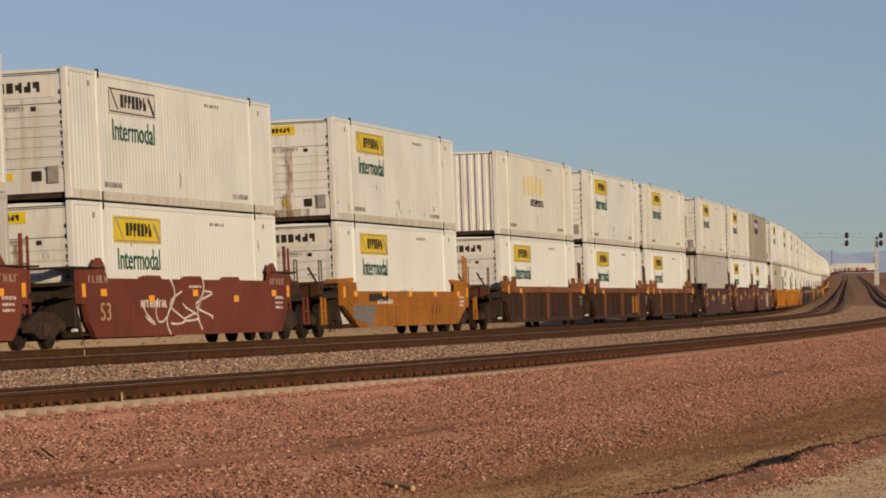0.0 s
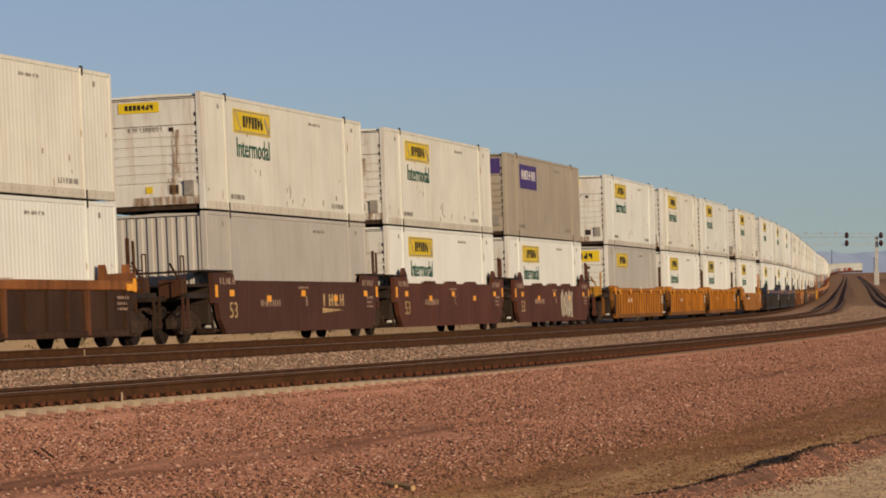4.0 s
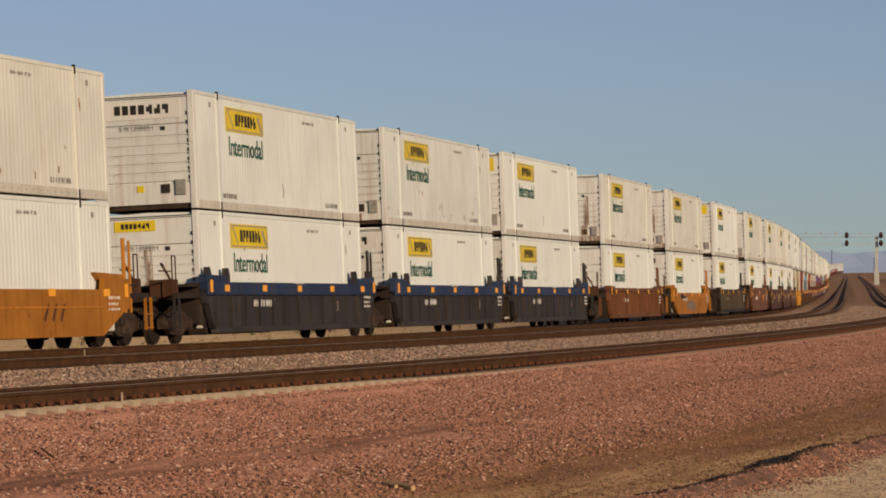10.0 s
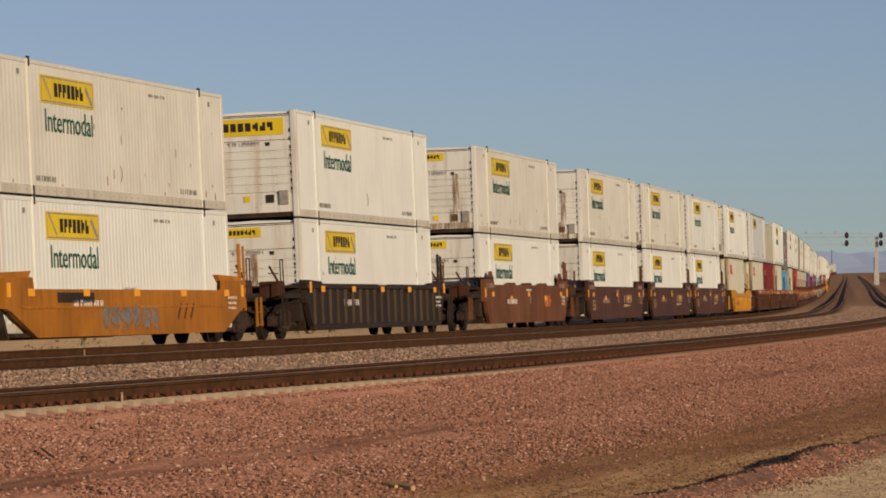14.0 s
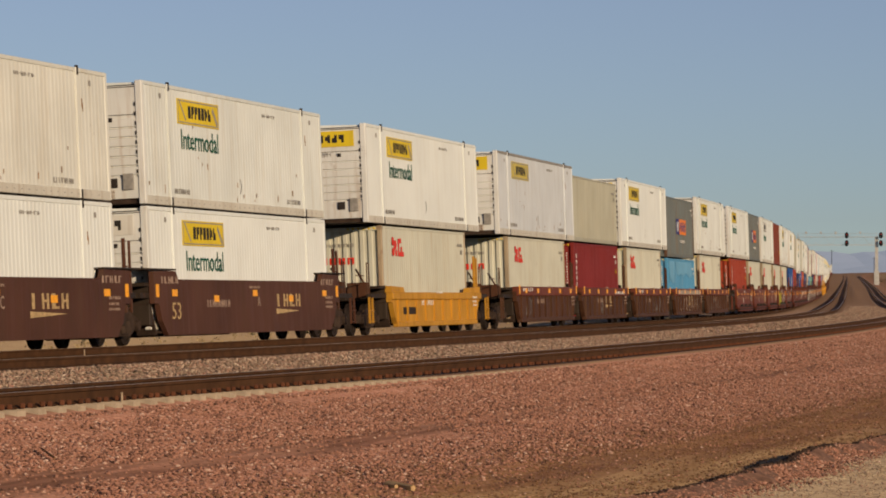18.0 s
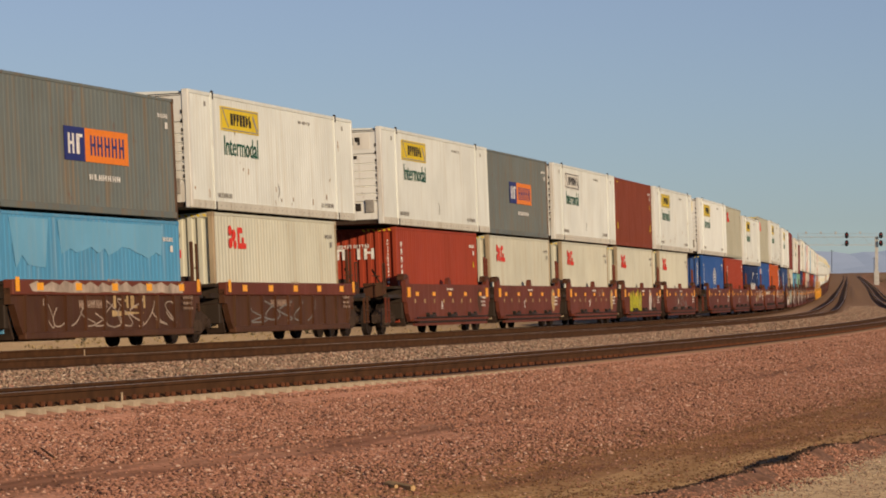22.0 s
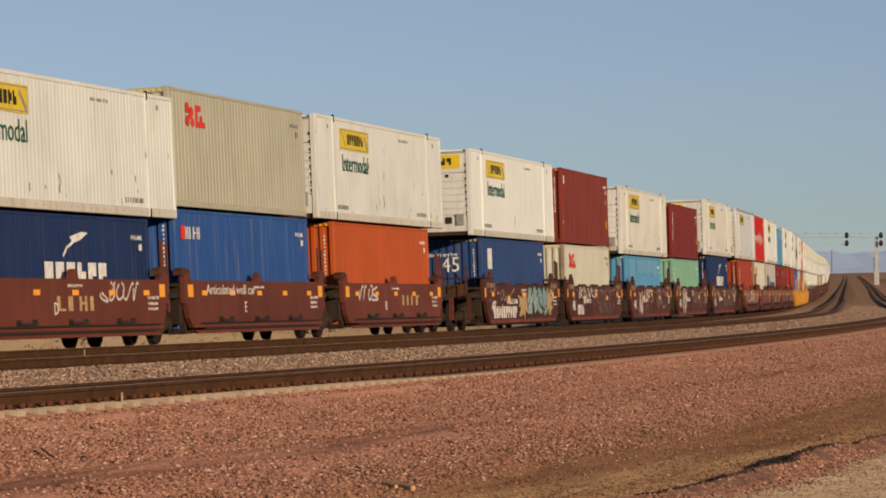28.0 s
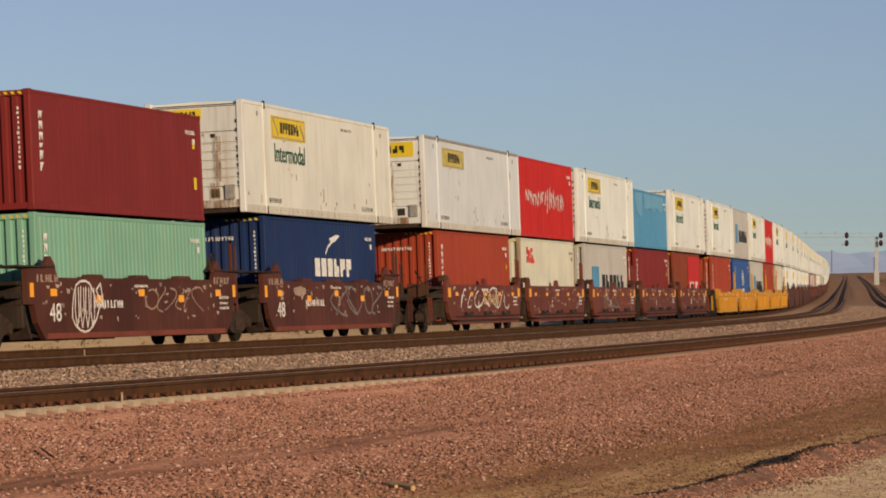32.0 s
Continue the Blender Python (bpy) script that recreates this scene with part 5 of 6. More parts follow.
GRAFFITI = {
    24: (("a", SPRAY_GREY, lambda h, y: scribble(60, -4.6, -3.2, 0.45, 1.05, 3, 0.05, y + 0.076)), ("b", STENCIL, lambda h, y: bars(61, -5.6, -3.4, 1.30, 1.42, 6, y, 0.6))),
    25: (("a", SPRAY_GREY, lambda h, y: scribble(62, -1.4, -0.6, 0.40, 1.08, 2, 0.07, y + 0.076)), ("b", STENCIL, lambda h, y: bars(63, 2.2, 5.2, 1.22, 1.32, 8, y, 0.6))),
    26: (("a", SPRAY_GREY, lambda h, y: scribble(64, 0.4, 3.6, 0.45, 1.05, 4, 0.05, y + 0.076)), ("b", STENCIL, lambda h, y: bars(65, -5.4, -3.6, 1.28, 1.40, 5, y, 0.6))),
    27: (("a", SPRAY_PALE, lambda h, y: ragged(66, -5.6, 5.2, 1.18, 1.46, 26, y - 0.002)), ("b", SPRAY_PALE, lambda h, y: scribble(67, -4.6, 4.6, 0.42, 1.08, 11, 0.03, y + 0.076))),
    28: (("a", SPRAY_GREY, lambda h, y: scribble(68, -4.0, 2.4, 0.45, 1.05, 5, 0.04, y + 0.076)),),
    1: (("a", SPRAY_WHITE, lambda h, y: scribble(1, -4.2, 1.2, 0.45, 1.35, 5, 0.05, y - 0.001)), ("b", SPRAY_WHITE, lambda h, y: Shape().ribbon([(-2.0 + 0.35 * math.sin(i * 0.6), 1.55 - 0.13 * i) for i in range(11)], 0.07, y - 0.002).ribbon([(0.4 + 0.3 * math.sin(i * 0.6 + 1), 1.5 - 0.13 * i) for i in range(10)], 0.07, y - 0.002))),
    8: (("base", SPRAY_BEIGE, lambda h, y: ragged(4, 1.3, 4.3, 0.30, 1.46, 8, y)), ("a", SPRAY_GREY, lambda h, y: scribble(8, 1.6, 4.0, 0.36, 1.32, 5, 0.06, y - 0.002)), ("b", SPRAY_WHITE, lambda h, y: scribble(9, 1.4, 4.2, 0.34, 1.38, 6, 0.035, y - 0.005))),
    17: (("a", SPRAY_GREY, lambda h, y: bubble(17, -2.6, 1.6, 0.34, 0.98, 6, y, -0.03)), ("b", W_ORANGE, lambda h, y: scribble(18, -2.5, 1.5, 0.4, 0.95, 7, 0.05, y - 0.004))),
    32: (("a", LIME, lambda h, y: ragged(32, -4.6, -0.6, 0.42, 1.47, 11, y - 0.001)), ("c", OLIVE, lambda h, y: scribble(32, -4.2, -1.0, 0.5, 1.3, 6, 0.05, y - 0.004)), ("b", SPRAY_WHITE, lambda h, y: ragged(70, 1.9, 2.9, 0.46, 1.46, 5, y)), ("d", SPRAY_GREY, lambda h, y: scribble(71, 2.0, 2.8, 0.5, 1.3, 3, 0.05, y - 0.003)), ("e", STENCIL_DIM, lambda h, y: scribble(72, 3.4, 4.1, 0.5, 1.1, 2, 0.06, y))),
    31: (("a", STENCIL_DIM, lambda h, y: scribble(31, 1.2, 2.6, 1.1, 1.45, 4, 0.04, y)),),
    33: (("a", SPRAY_GREY, lambda h, y: scribble(33, -2.5, 2.5, 0.5, 1.4, 6, 0.06, y)),),
    36: (("a", SPRAY_WHITE, lambda h, y: scribble(36, 1.6, 4.4, 1.0, 1.46, 5, 0.05, y)), ("b", TAN_SPRAY, lambda h, y: bars(45, -1.2, 1.6, 0.8, 1.12, 4, y, 0.1))),
    38: (("a", SPRAY_WHITE, lambda h, y: scribble(38, -4.6, -2.4, 1.0, 1.45, 4, 0.06, y)), ("b", TAN_SPRAY, lambda h, y: bars(46, 0.8, 3.2, 0.85, 1.15, 4, y, 0.1))),
    39: (("base", TAN_SPRAY, lambda h, y: burst(9, -0.1, 0.85, 1.3, 0.52, y)), ("base2", TAN_SPRAY, lambda h, y: burst(10, 5.0, 0.95, 1.25, 0.50, y)),
         ("out", INK, lambda h, y: bubble(39, 0.6, 4.6, 0.42, 1.48, 4, y - 0.003, 0.06)), ("a", TEAL, lambda h, y: bubble(39, 0.6, 4.6, 0.42, 1.48, 4, y - 0.008, -0.02)),
         ("b", INK, lambda h, y: scribble(40, 0.6, 4.6, 0.55, 1.35, 5, 0.05, y - 0.013)), ("w", SPRAY_WHITE, lambda h, y: scribble(73, 0.6, 4.6, 0.5, 1.42, 6, 0.03, y - 0.016)),
         ("c", SPRAY_WHITE, lambda h, y: blocks(90, -5.9, -1.5, 0.38, 0.78, 10, y - 0.001)), ("d", STENCIL_DIM, lambda h, y: scribble(41, -4.6, -2.0, 0.95, 1.40, 4, 0.04, y - 0.001))),
    40: (("a", SPRAY_WHITE, lambda h, y: blocks(42, -4.9, -3.3, 0.42, 0.80, 5, y)), ("b", SPRAY_WHITE, lambda h, y: scribble(43, -4.6, 0.2, 1.05, 1.5, 7, 0.06, y)), ("c", SPRAY_GREY, lambda h, y: scribble(44, 1.2, 4.0, 0.35, 1.45, 5, 0.05, y))),
    41: (("a", SPRAY_WHITE, lambda h, y: scribble(45, -4.4, -3.2, 0.35, 1.35, 5, 0.10, y)), ("b", SPRAY_WHITE, lambda h, y: scribble(46, -2.6, -0.6, 1.05, 1.45, 5, 0.08, y)), ("c", SPRAY_GREY, lambda h, y: scribble(47, 2.0, 3.8, 0.7, 1.45, 3, 0.18, y))),
    42: (("a", SPRAY_WHITE, lambda h, y: loops(-4.0, 0.9, y - 0.002)), ("b", STENCIL_DIM, lambda h, y: scribble(52, 0.4, 4.6, 0.75, 1.35, 6, 0.04, y))),
    43: (("a", SPRAY_GREY, lambda h, y: scribble(49, -0.8, 5.2, 0.55, 1.45, 6, 0.06, y)), ("b", STENCIL_DIM, lambda h, y: blob(10, -4.6, -3.2, 1.1, 1.4, y))),
    44: (("a", SPRAY_WHITE, lambda h, y: scribble(50, -4.2, 4.4, 0.7, 1.42, 7, 0.06, y)), ("b", TAN_SPRAY, lambda h, y: bars(47, -0.4, 2.6, 0.85, 1.2, 4, y - 0.002, 0.1))),
    46: (("a", SPRAY_GREY, lambda h, y: scribble(51, -3.6, 1.0, 0.6, 1.42, 5, 0.06, y)),),
}

# centre along the train, upper box, lower box, car, place in its set (first, middle, last, single), drop of the boxes
UNITS = [
    (-24.0, "Y", "N", "red", "m", 0), (-3.9, "Ww", "Y", "red", "l", 0), (18.6, "Y", "Yw", "orange", "s", 0),
    (42.0, "S", "Yw", "dark3", "f", 0), (61.2, "Y", "Y", "dark3", "m", 0), (79.6, "Yr", "Y", "dark3", "l", 0),
    (102.6, "Yr", "N", "plum", "f", 0), (121.5, "Yr", "Y", "maroon", "m", 0), (140.4, "G", "Y", "maroon", "l", 0),
    (163.7, "Y", "Pl", "orange3", "f", 0), (182.8, "Yr", "Yw", "orange3", "m", 0), (201.2, "Y", "F", "orange3", "l", 0),
    (224.1, "Yr", "Yw", "orange", "s", 0),
    (246.9, "Yw", "Y", "blue3", "f", 0), (266.4, "Y", "Yw", "blue3", "m", 0), (284.9, "Yy", "Y", "blue3", "l", 0),
    (307.7, "Yr", "Y", "rust", "s", 0), (329.95, "Yr", "Yw", "orange", "s", 0), (352.9, "Yy", "Y", "dark", "s", 0), (376.6, "Yr", "Y", "brown1", "s", 0),
    (398.4, "Yr", "Y", "plum", "f", 0), (417.6, "Yr", "Y", "plum", "m", 0), (436.2, "Y", "Yw", "plum", "l", 0),
    (457.3, "Yy", "O", "yellow", "s", 0),
    (477.0, "P", "O", "brown5", "f", 0), (491.4, "C", "D", "brown5", "m", 0), (506.4, "Yy", "O", "brown5", "m", 0), (521.4, "K", "L", "brown5", "m", 0), (536.4, "Y", "O", "brown5", "l", 0),
    (555.9, "Yw", "T", "maroon5", "f", 0), (570.2, "K", "O", "maroon5", "m", 0), (585.1, "Ww", "O", "maroon5", "m", 0), (600.0, "B", "O", "maroon5", "m", 0), (614.8, "Y", "O", "maroon5", "l", 0),
    (634.7, "Yy", "U", "maroon5", "f", 0), (649.3, "O2", "T2", "maroon5", "m", 0), (664.0, "Y", "V2", "maroon5", "m", 0), (678.2, "O2", "H", "maroon5", "m", 0), (693.2, "Y", "R", "maroon5", "l", 0),
    (713.9, "Yy", "I", "tag5", "f", -0.12), (730.6, "B2", "O", "tag5", "m", -0.10), (748.0, "Yr", "L", "tag5", "m", -0.04), (765.2, "D2", "E", "tag5", "m", 0), (782.7, "Yr", "V", "tag5", "l", 0),
    (803.4, "P", "T2", "maroon5", "f", 0), (817.7, "X", "O", "maroon5", "m", 0), (832.5, "Y", "M", "maroon5", "m", 0), (847.6, "L", "D", "maroon5", "m", 0), (862.3, "Y", "Q", "maroon5", "l", 0),
    (881.5, "Y", "T2", "yellow5", "f", 0), (896.6, "M", "U", "yellow5", "m", 0), (911.6, "Y", "M", "yellow5", "m", 0), (926.6, "X", "T2", "yellow5", "m", 0), (941.6, "Y", "O", "yellow5", "l", 0),
]
_r = random.Random(12)
_u, _i = 961.3, 0
while _u < 2405:
    n_set = _r.choice((3, 3, 5))
    kind = _r.choice(("maroon", "plum", "maroon", "orange3")) if n_set == 3 else "maroon5"
    for k in range(n_set):
        up = _r.choice(("Y", "Y", "Y", "Y", "Yr", "Yw", "O" if n_set == 5 else "Y"))
        lo = _r.choice(("Y", "Y", "Yw", "Y")) if n_set == 3 else _r.choice(("O", "T", "M", "C", "H"))
        UNITS.append((_u, up, lo, kind, "fl"[k // (n_set - 1)] if k in (0, n_set - 1) else "m", 0))
        _u += 19.0 if n_set == 3 else 15.0
    _u += 4.2

for idx, (u, up, lo, kind, place, dz) in enumerate(UNITS):
    far = idx >= 54
    half = WELLS[kind]["ht"]
    well_car(u, kind, place, idx, far, dz)
    container(lo, u, half, 0.349 + dz, far)
    hl = LOOKS[lo].get("H", BOX_H)
    container(up, u, half, 0.400 + hl + dz, far)

# ---------------------------------------------------------------- tracks
def off_near(s):
    return float(np.interp(s, (-60, -30, 20, 90, 250, 360, 450, 540, 660, 800, 1600), (13.2, 12.9, 12.1, 11.2, 9.9, 10.05, 10.15, 10.4, 11.2, 12.2, 16.8)))


def off_middle(s):
    return float(np.interp(s, (110, 210, 300, 540, 720, 900, 1680), (4.6, 4.1, 4.15, 4.15, 4.8, 5.8, 9.3)))


TRACKS = ((lambda s: 0.0, 0.0, 1.0), (off_middle, 0.05, 1.0), (off_near, 0.105, 0.7))
STATIONS = list(np.arange(-130, 300, 3.0)) + list(np.arange(300, 1900, 15.0))


def track_point(tr, s, side, dz):
    off, rel, bk = tr
    x, y, z, th, b = line(s)
    l = off(s) + side * math.cos(b * bk)
    return (x + l * math.cos(th), y - l * math.sin(th), z + rel + side * math.sin(b * bk) + dz)


def sweep(tr, prof, stations, closed=True):
    sh, n = Shape(), len(prof)
    for s in stations:
        sh.v += [track_point(tr, s, a, dz) for a, dz in prof]
    for k in range(len(stations) - 1):
        for i in range(n if closed else n - 1):
            j = (i + 1) % n
            sh.f.append((k * n + i, k * n + j, (k + 1) * n + j, (k + 1) * n + i))
    return sh


RAIL = ((-0.036, -0.004), (-0.028, 0.0), (0.028, 0.0), (0.036, -0.004), (0.036, -0.036), (0.010, -0.048), (0.010, -0.150), (0.070, -0.172), (0.070, -0.182), (-0.070, -0.182), (-0.070, -0.172), (-0.010, -0.150), (-0.010, -0.048), (-0.036, -0.036))
for k, tr in enumerate(TRACKS):
    t = tagged(new("railway_track"), ("railway track with rusty rails and pale concrete ties", "railway track with rusty rails in grey ballast", "railway track with rusty rails and pale concrete tie ends in red ballast")[k], "railway track", "parallel railway tracks", "structure")
    for side in (-0.7525, 0.7525):
        r = part("rail", sweep(tr, [(side + a, dz) for a, dz in RAIL], STATIONS).mesh("rail"), RAIL_RUST, t)
        part("running_surface", sweep(tr, [(side - 0.024, 0.003), (side + 0.024, 0.003), (side + 0.024, -0.001), (side - 0.024, -0.001)], STATIONS).mesh("running_surface"), RAIL_TOP, r, "worn shiny rail head")
    tie = Shape().prism([(-0.14, -0.38), (0.14, -0.38), (0.115, -0.182), (-0.115, -0.182)], -1.30, 1.30, "y")
    stuff = Shape()
    clips = Shape()
    for i in range(0, 430):
        s = -85 + 0.61 * i
        a, b = Vector(track_point(tr, s, -1.3, 0)), Vector(track_point(tr, s, 1.3, 0))
        d = (b - a).normalized()
        sink = -0.06 * float(np.interp(s, (-40, -18), (0, 1))) if k == 2 else -0.06
        m = Matrix.Translation((a + b) / 2 + Vector((0, 0, sink))) @ Vector((0, -1, 0)).rotation_difference(d).to_matrix().to_4x4()
        if k == 2 and 20 < i < 300:
            ob = part("concrete_tie", shared("concrete_tie", lambda: tie), CONCRETE, t)
            ob.matrix_local = m
        else:
            stuff.add([tuple(m @ Vector(v)) for v in tie.v], tie.f)
        for q in (-0.11, 0.11) if k == 2 and s < 60 else ():
            c = m @ Vector((q, -0.865, -0.165 - sink))
            clips.box(c.x - 0.03, c.x + 0.03, c.y - 0.035, c.y + 0.035, c.z - 0.02, c.z + 0.045, 0.012)
    part("concrete_ties", stuff.mesh("concrete_ties", False), CONCRETE, t)["kind"] = "stuff"
    if clips.v:
        part("rail_clips", clips.mesh("rail_clips", False), CLIP, t, "rusty spring clips")["kind"] = "stuff"

# ---------------------------------------------------------------- ground
def smooth(a, b, x):
    t = min(max((x - a) / (b - a), 0.0), 1.0)
    return t * t * (3 - 2 * t)


def ridge(s):
    """How far beyond the near track the graded ridge of stones lies."""
    return float(np.interp(s, (-62, -56, -54.8, -54.2, -53.3, -51, -48, -45.7, -43, -40.8, -30, 40), (5.6, 6.6, 8.0, 8.6, 9.3, 9.55, 9.62, 9.47, 9.48, 9.6, 9.9, 10.5)))


def rut(s):
    """How far beyond the near track the dark wheel-rut band runs; no dip is modelled."""
    return float(np.interp(s, (-62, -54, -48, -44.5, -39, -19, 9, 60), (3.8, 4.1, 4.3, 4.3, 3.97, 3.8, 4.4, 4.4)))


def pale_width(s):
    """Width of the pale wheel-worn dirt before the ridge."""
    return float(np.interp(s, (-60, -54, -50, -46, -42, -36, 40), (2.3, 2.0, 1.9, 1.6, 1.0, 0.9, 0.9)))


def berm(s, a):
    """Height of the graded ridge, a metres behind its crest; steep on its far face."""
    h = float(np.interp(a, (-0.28, -0.16, -0.04, 0.04, 0.11, 0.19, 0.30), (0.0, 0.06, 0.105, 0.10, 0.06, 0.03, 0.0)))
    return h * (1.0 + 0.5 * math.exp(-((s + 46.5) / 1.8) ** 2)) * smooth(-54.5, -51.5, s) * (1 - smooth(10, 40, s)) * (1 + 0.5 * noise.noise(Vector((s * 0.55, 3.0, 0))))


def ground_z(s, lat, with_berm=True):
    x, y, z, th, b = line(s)
    o = off_near(s)
    d = lat - o
    zz = float(np.interp(lat, (-200, -40, -9, -4.2, -3.0, -2.6, -1.6, 1.6, 2.4, 3.1, 6.0, o - 2.2, o - 1.5, o + 0.84, o + 0.90, o + 1.5), (-2.7, -2.4, -2.1, -0.75, -0.36, -0.33, -0.22, -0.19, -0.28, -0.16, -0.10, -0.11, -0.085, -0.085, -0.064, -0.064)))
    if d > 1.13:
        zz = float(np.interp(d, (1.13, 1.19, 1.25, 1.33, 1.6, 2.4, 5.0, 7.8, 12, 40, 300), (-0.064, -0.070, -0.080, -0.098, -0.140, -0.27, -0.50, -0.64, -0.62, -0.65, -0.9)))
        if with_berm:
            zz += berm(s, d - ridge(s))
    far = smooth(230, 520, s)
    if far > 0:
        zz += far * (smooth(o + 4, o + 34, lat) * max(0.0, 1.95 - z) + smooth(-5, -30, lat) * max(0.0, 0.9 - z) * 0.9 + 0.22 * math.exp(-((lat - off_middle(s) - 2.4) / 0.7) ** 2) - 0.12 * math.exp(-((lat - off_middle(s)) / 1.3) ** 4) - 0.12 * math.exp(-((lat - o) / 1.3) ** 4))
    if lat > o + 1.6 or lat < -3:
        zz += 0.05 * noise.noise(Vector((s * 0.12, lat * 0.5, 0.0))) + 0.02 * noise.noise(Vector((s * 0.7, lat * 1.6, 4.0)))
    return z + zz


LATS = [-3000, -1200, -500, -200, -90, -40, -18, -9, -6, -4, -3, -2.6, -2.1, -1.6, -0.8, 0, 0.8, 1.6, 2.0, 2.4, 2.8, 3.1, 3.8, 4.2, 4.6, 5.0, 5.4, 5.8, 6.2, 6.6, 7.0, 7.3]
DS = [-2.6, -2.2, -1.8, -1.4, -0.7, 0, 0.7, 0.84, 0.90, 1.06, 1.13, 1.19, 1.25, 1.33, 1.6, 1.9, 2.4, 3.0, 3.6, 4.2, 5.0, 5.6, 6.2, 6.5, 6.8, 7.1, 7.4, 7.7, 8.0, 8.2, 8.4, 8.6, 8.8, 9.0, 9.2, 9.5, 9.9, 10.3, 10.7, 11.1, 11.5, 12, 12.5, 13.0, 13.5, 14, 14.5, 15.2, 16, 17, 21, 26, 34, 50, 90, 200, 500, 1200, 3000]
ROWS = list(np.arange(-140, 60, 1.0)) + list(np.arange(60, 300, 5.0)) + list(np.arange(300, 1200, 20.0)) + list(np.arange(1200, 4700, 100.0))
gv, gf, g_lat, g_d, g_r, g_t, g_s, g_b, g_p = [], [], [], [], [], [], [], [], []
for r_i, s in enumerate(ROWS):
    o = off_near(s)
    x, y, z, th, b = line(s)
    for lat in LATS + [o + d for d in DS]:
        near = min(max(lat, -90), 90)
        px, py = x + near * math.cos(th) + (lat - near), y - near * math.sin(th)
        if r_i == 0:
            py -= 2500
        gv.append((px, py, ground_z(s, lat, False)))
        g_lat.append(lat)
        g_d.append(lat - o)
        g_r.append(lat - o - ridge(s))
        g_p.append(lat - o - ridge(s) + pale_width(s))
        g_t.append(lat - o - rut(s) - 0.25)
        g_s.append(s)
        g_b.append(min(abs(lat), abs(lat - off_middle(s)), abs(lat - o)))
n = len(LATS) + len(DS)
gf = [(r * n + i, r * n + i + 1, (r + 1) * n + i + 1, (r + 1) * n + i) for r in range(len(ROWS) - 1) for i in range(n - 1)]
me = bpy.data.meshes.new("ground")
me.from_pydata(gv, [], gf)
for key, vals in (("lat", g_lat), ("beyond", g_d), ("from_ridge", g_r), ("from_rut", g_t), ("from_pale", g_p), ("along", g_s), ("from_track", g_b)):
    at = me.attributes.new(key, "FLOAT", "POINT")
    at.data.foreach_set("value", vals)
for p in me.polygons:
    p.use_smooth = True


def ground_mat():
    m, t, b = nodes_of("ground")
    tc = t.nodes.new("ShaderNodeTexCoord").outputs["Object"]

    def attr(name):
        a = t.nodes.new("ShaderNodeAttribute")
        a.attribute_name = name
        return a.outputs["Fac"]

    def plus(a, b_, k):
        mth = t.nodes.new("ShaderNodeMath")
        mth.operation = "MULTIPLY_ADD"
        t.links.new(b_, mth.inputs[0])
        mth.inputs[1].default_value = k
        t.links.new(a, mth.inputs[2])
        return mth.outputs[0]

    lat, d = attr("lat"), attr("beyond")
    big = noise_node(t, tc, 0.35, 4)
    mid = noise_node(t, tc, 2.2, 5)
    edge = plus(plus(d, big, 2.6), mid, 0.8)        # about d + 1.7
    vor = t.nodes.new("ShaderNodeTexVoronoi")
    vor.inputs["Scale"].default_value = 19.0
    t.links.new(tc, vor.inputs["Vector"])
    cell = t.nodes.new("ShaderNodeSeparateColor")
    t.links.new(vor.outputs["Color"], cell.inputs[0])
    tan = mix(t, ramp(t, mid, 0.3, 0.7), (0.35, 0.26, 0.145), (0.46, 0.355, 0.205))
    grey = mix(t, cell.outputs[0], (0.145, 0.098, 0.070), (0.31, 0.22, 0.16))
    red = mix(t, cell.outputs[0], (0.315, 0.150, 0.103), (0.48, 0.255, 0.177))
    streak_at = t.nodes.new("ShaderNodeCombineXYZ")
    t.links.new(d, streak_at.inputs[0])
    t.links.new(attr("along"), streak_at.inputs[1])
    long = t.nodes.new("ShaderNodeMapping")
    long.inputs["Scale"].default_value = (2.6, 0.13, 1)
    t.links.new(streak_at.outputs[0], long.inputs["Vector"])
    streaks = noise_node(t, long.outputs["Vector"], 1.0, 5, 0.6)
    dirt = mix(t, ramp(t, streaks, 0.36, 0.62), (0.135, 0.056, 0.024), (0.29, 0.145, 0.058))
    dirt = mix(t, ramp(t, mid, 0.45, 0.7, 0, 0.6), dirt, (0.13, 0.064, 0.034))
    dirt = mix(t, ramp(t, cell.outputs[1], 0.82, 0.86, 0, 0.5), dirt, (0.33, 0.19, 0.14))
    dirt = mix(t, ramp(t, cell.outputs[0], 0.2, 0.9, 0.0, 0.55), dirt, (0.085, 0.042, 0.024))
    rid = plus(attr("from_ridge"), mid, 0.9)        # about 0.45 more
    pale = mix(t, ramp(t, streaks, 0.35, 0.6), (0.235, 0.140, 0.064), (0.36, 0.24, 0.125))
    dirt = mix(t, ramp(t, plus(plus(attr("from_pale"), mid, 0.7), streaks, 0.8), 0.35, 1.15), dirt, pale)
    gravel = mix(t, ramp(t, mid, 0.35, 0.65), mix(t, cell.outputs[0], (0.27, 0.195, 0.125), (0.46, 0.36, 0.24)), mix(t, cell.outputs[0], (0.36, 0.27, 0.165), (0.60, 0.47, 0.30)))
    c = mix(t, ramp(t, lat, -3.4, -2.7), tan, grey)
    c = mix(t, ramp(t, d, 1.06, 1.12), c, (0.27, 0.175, 0.10))
    c = mix(t, ramp(t, d, 1.22, 1.30), c, red)
    c = mix(t, ramp(t, attr("from_track"), 1.08, 1.15, 0.8, 0.0), c, (0.072, 0.048, 0.030))
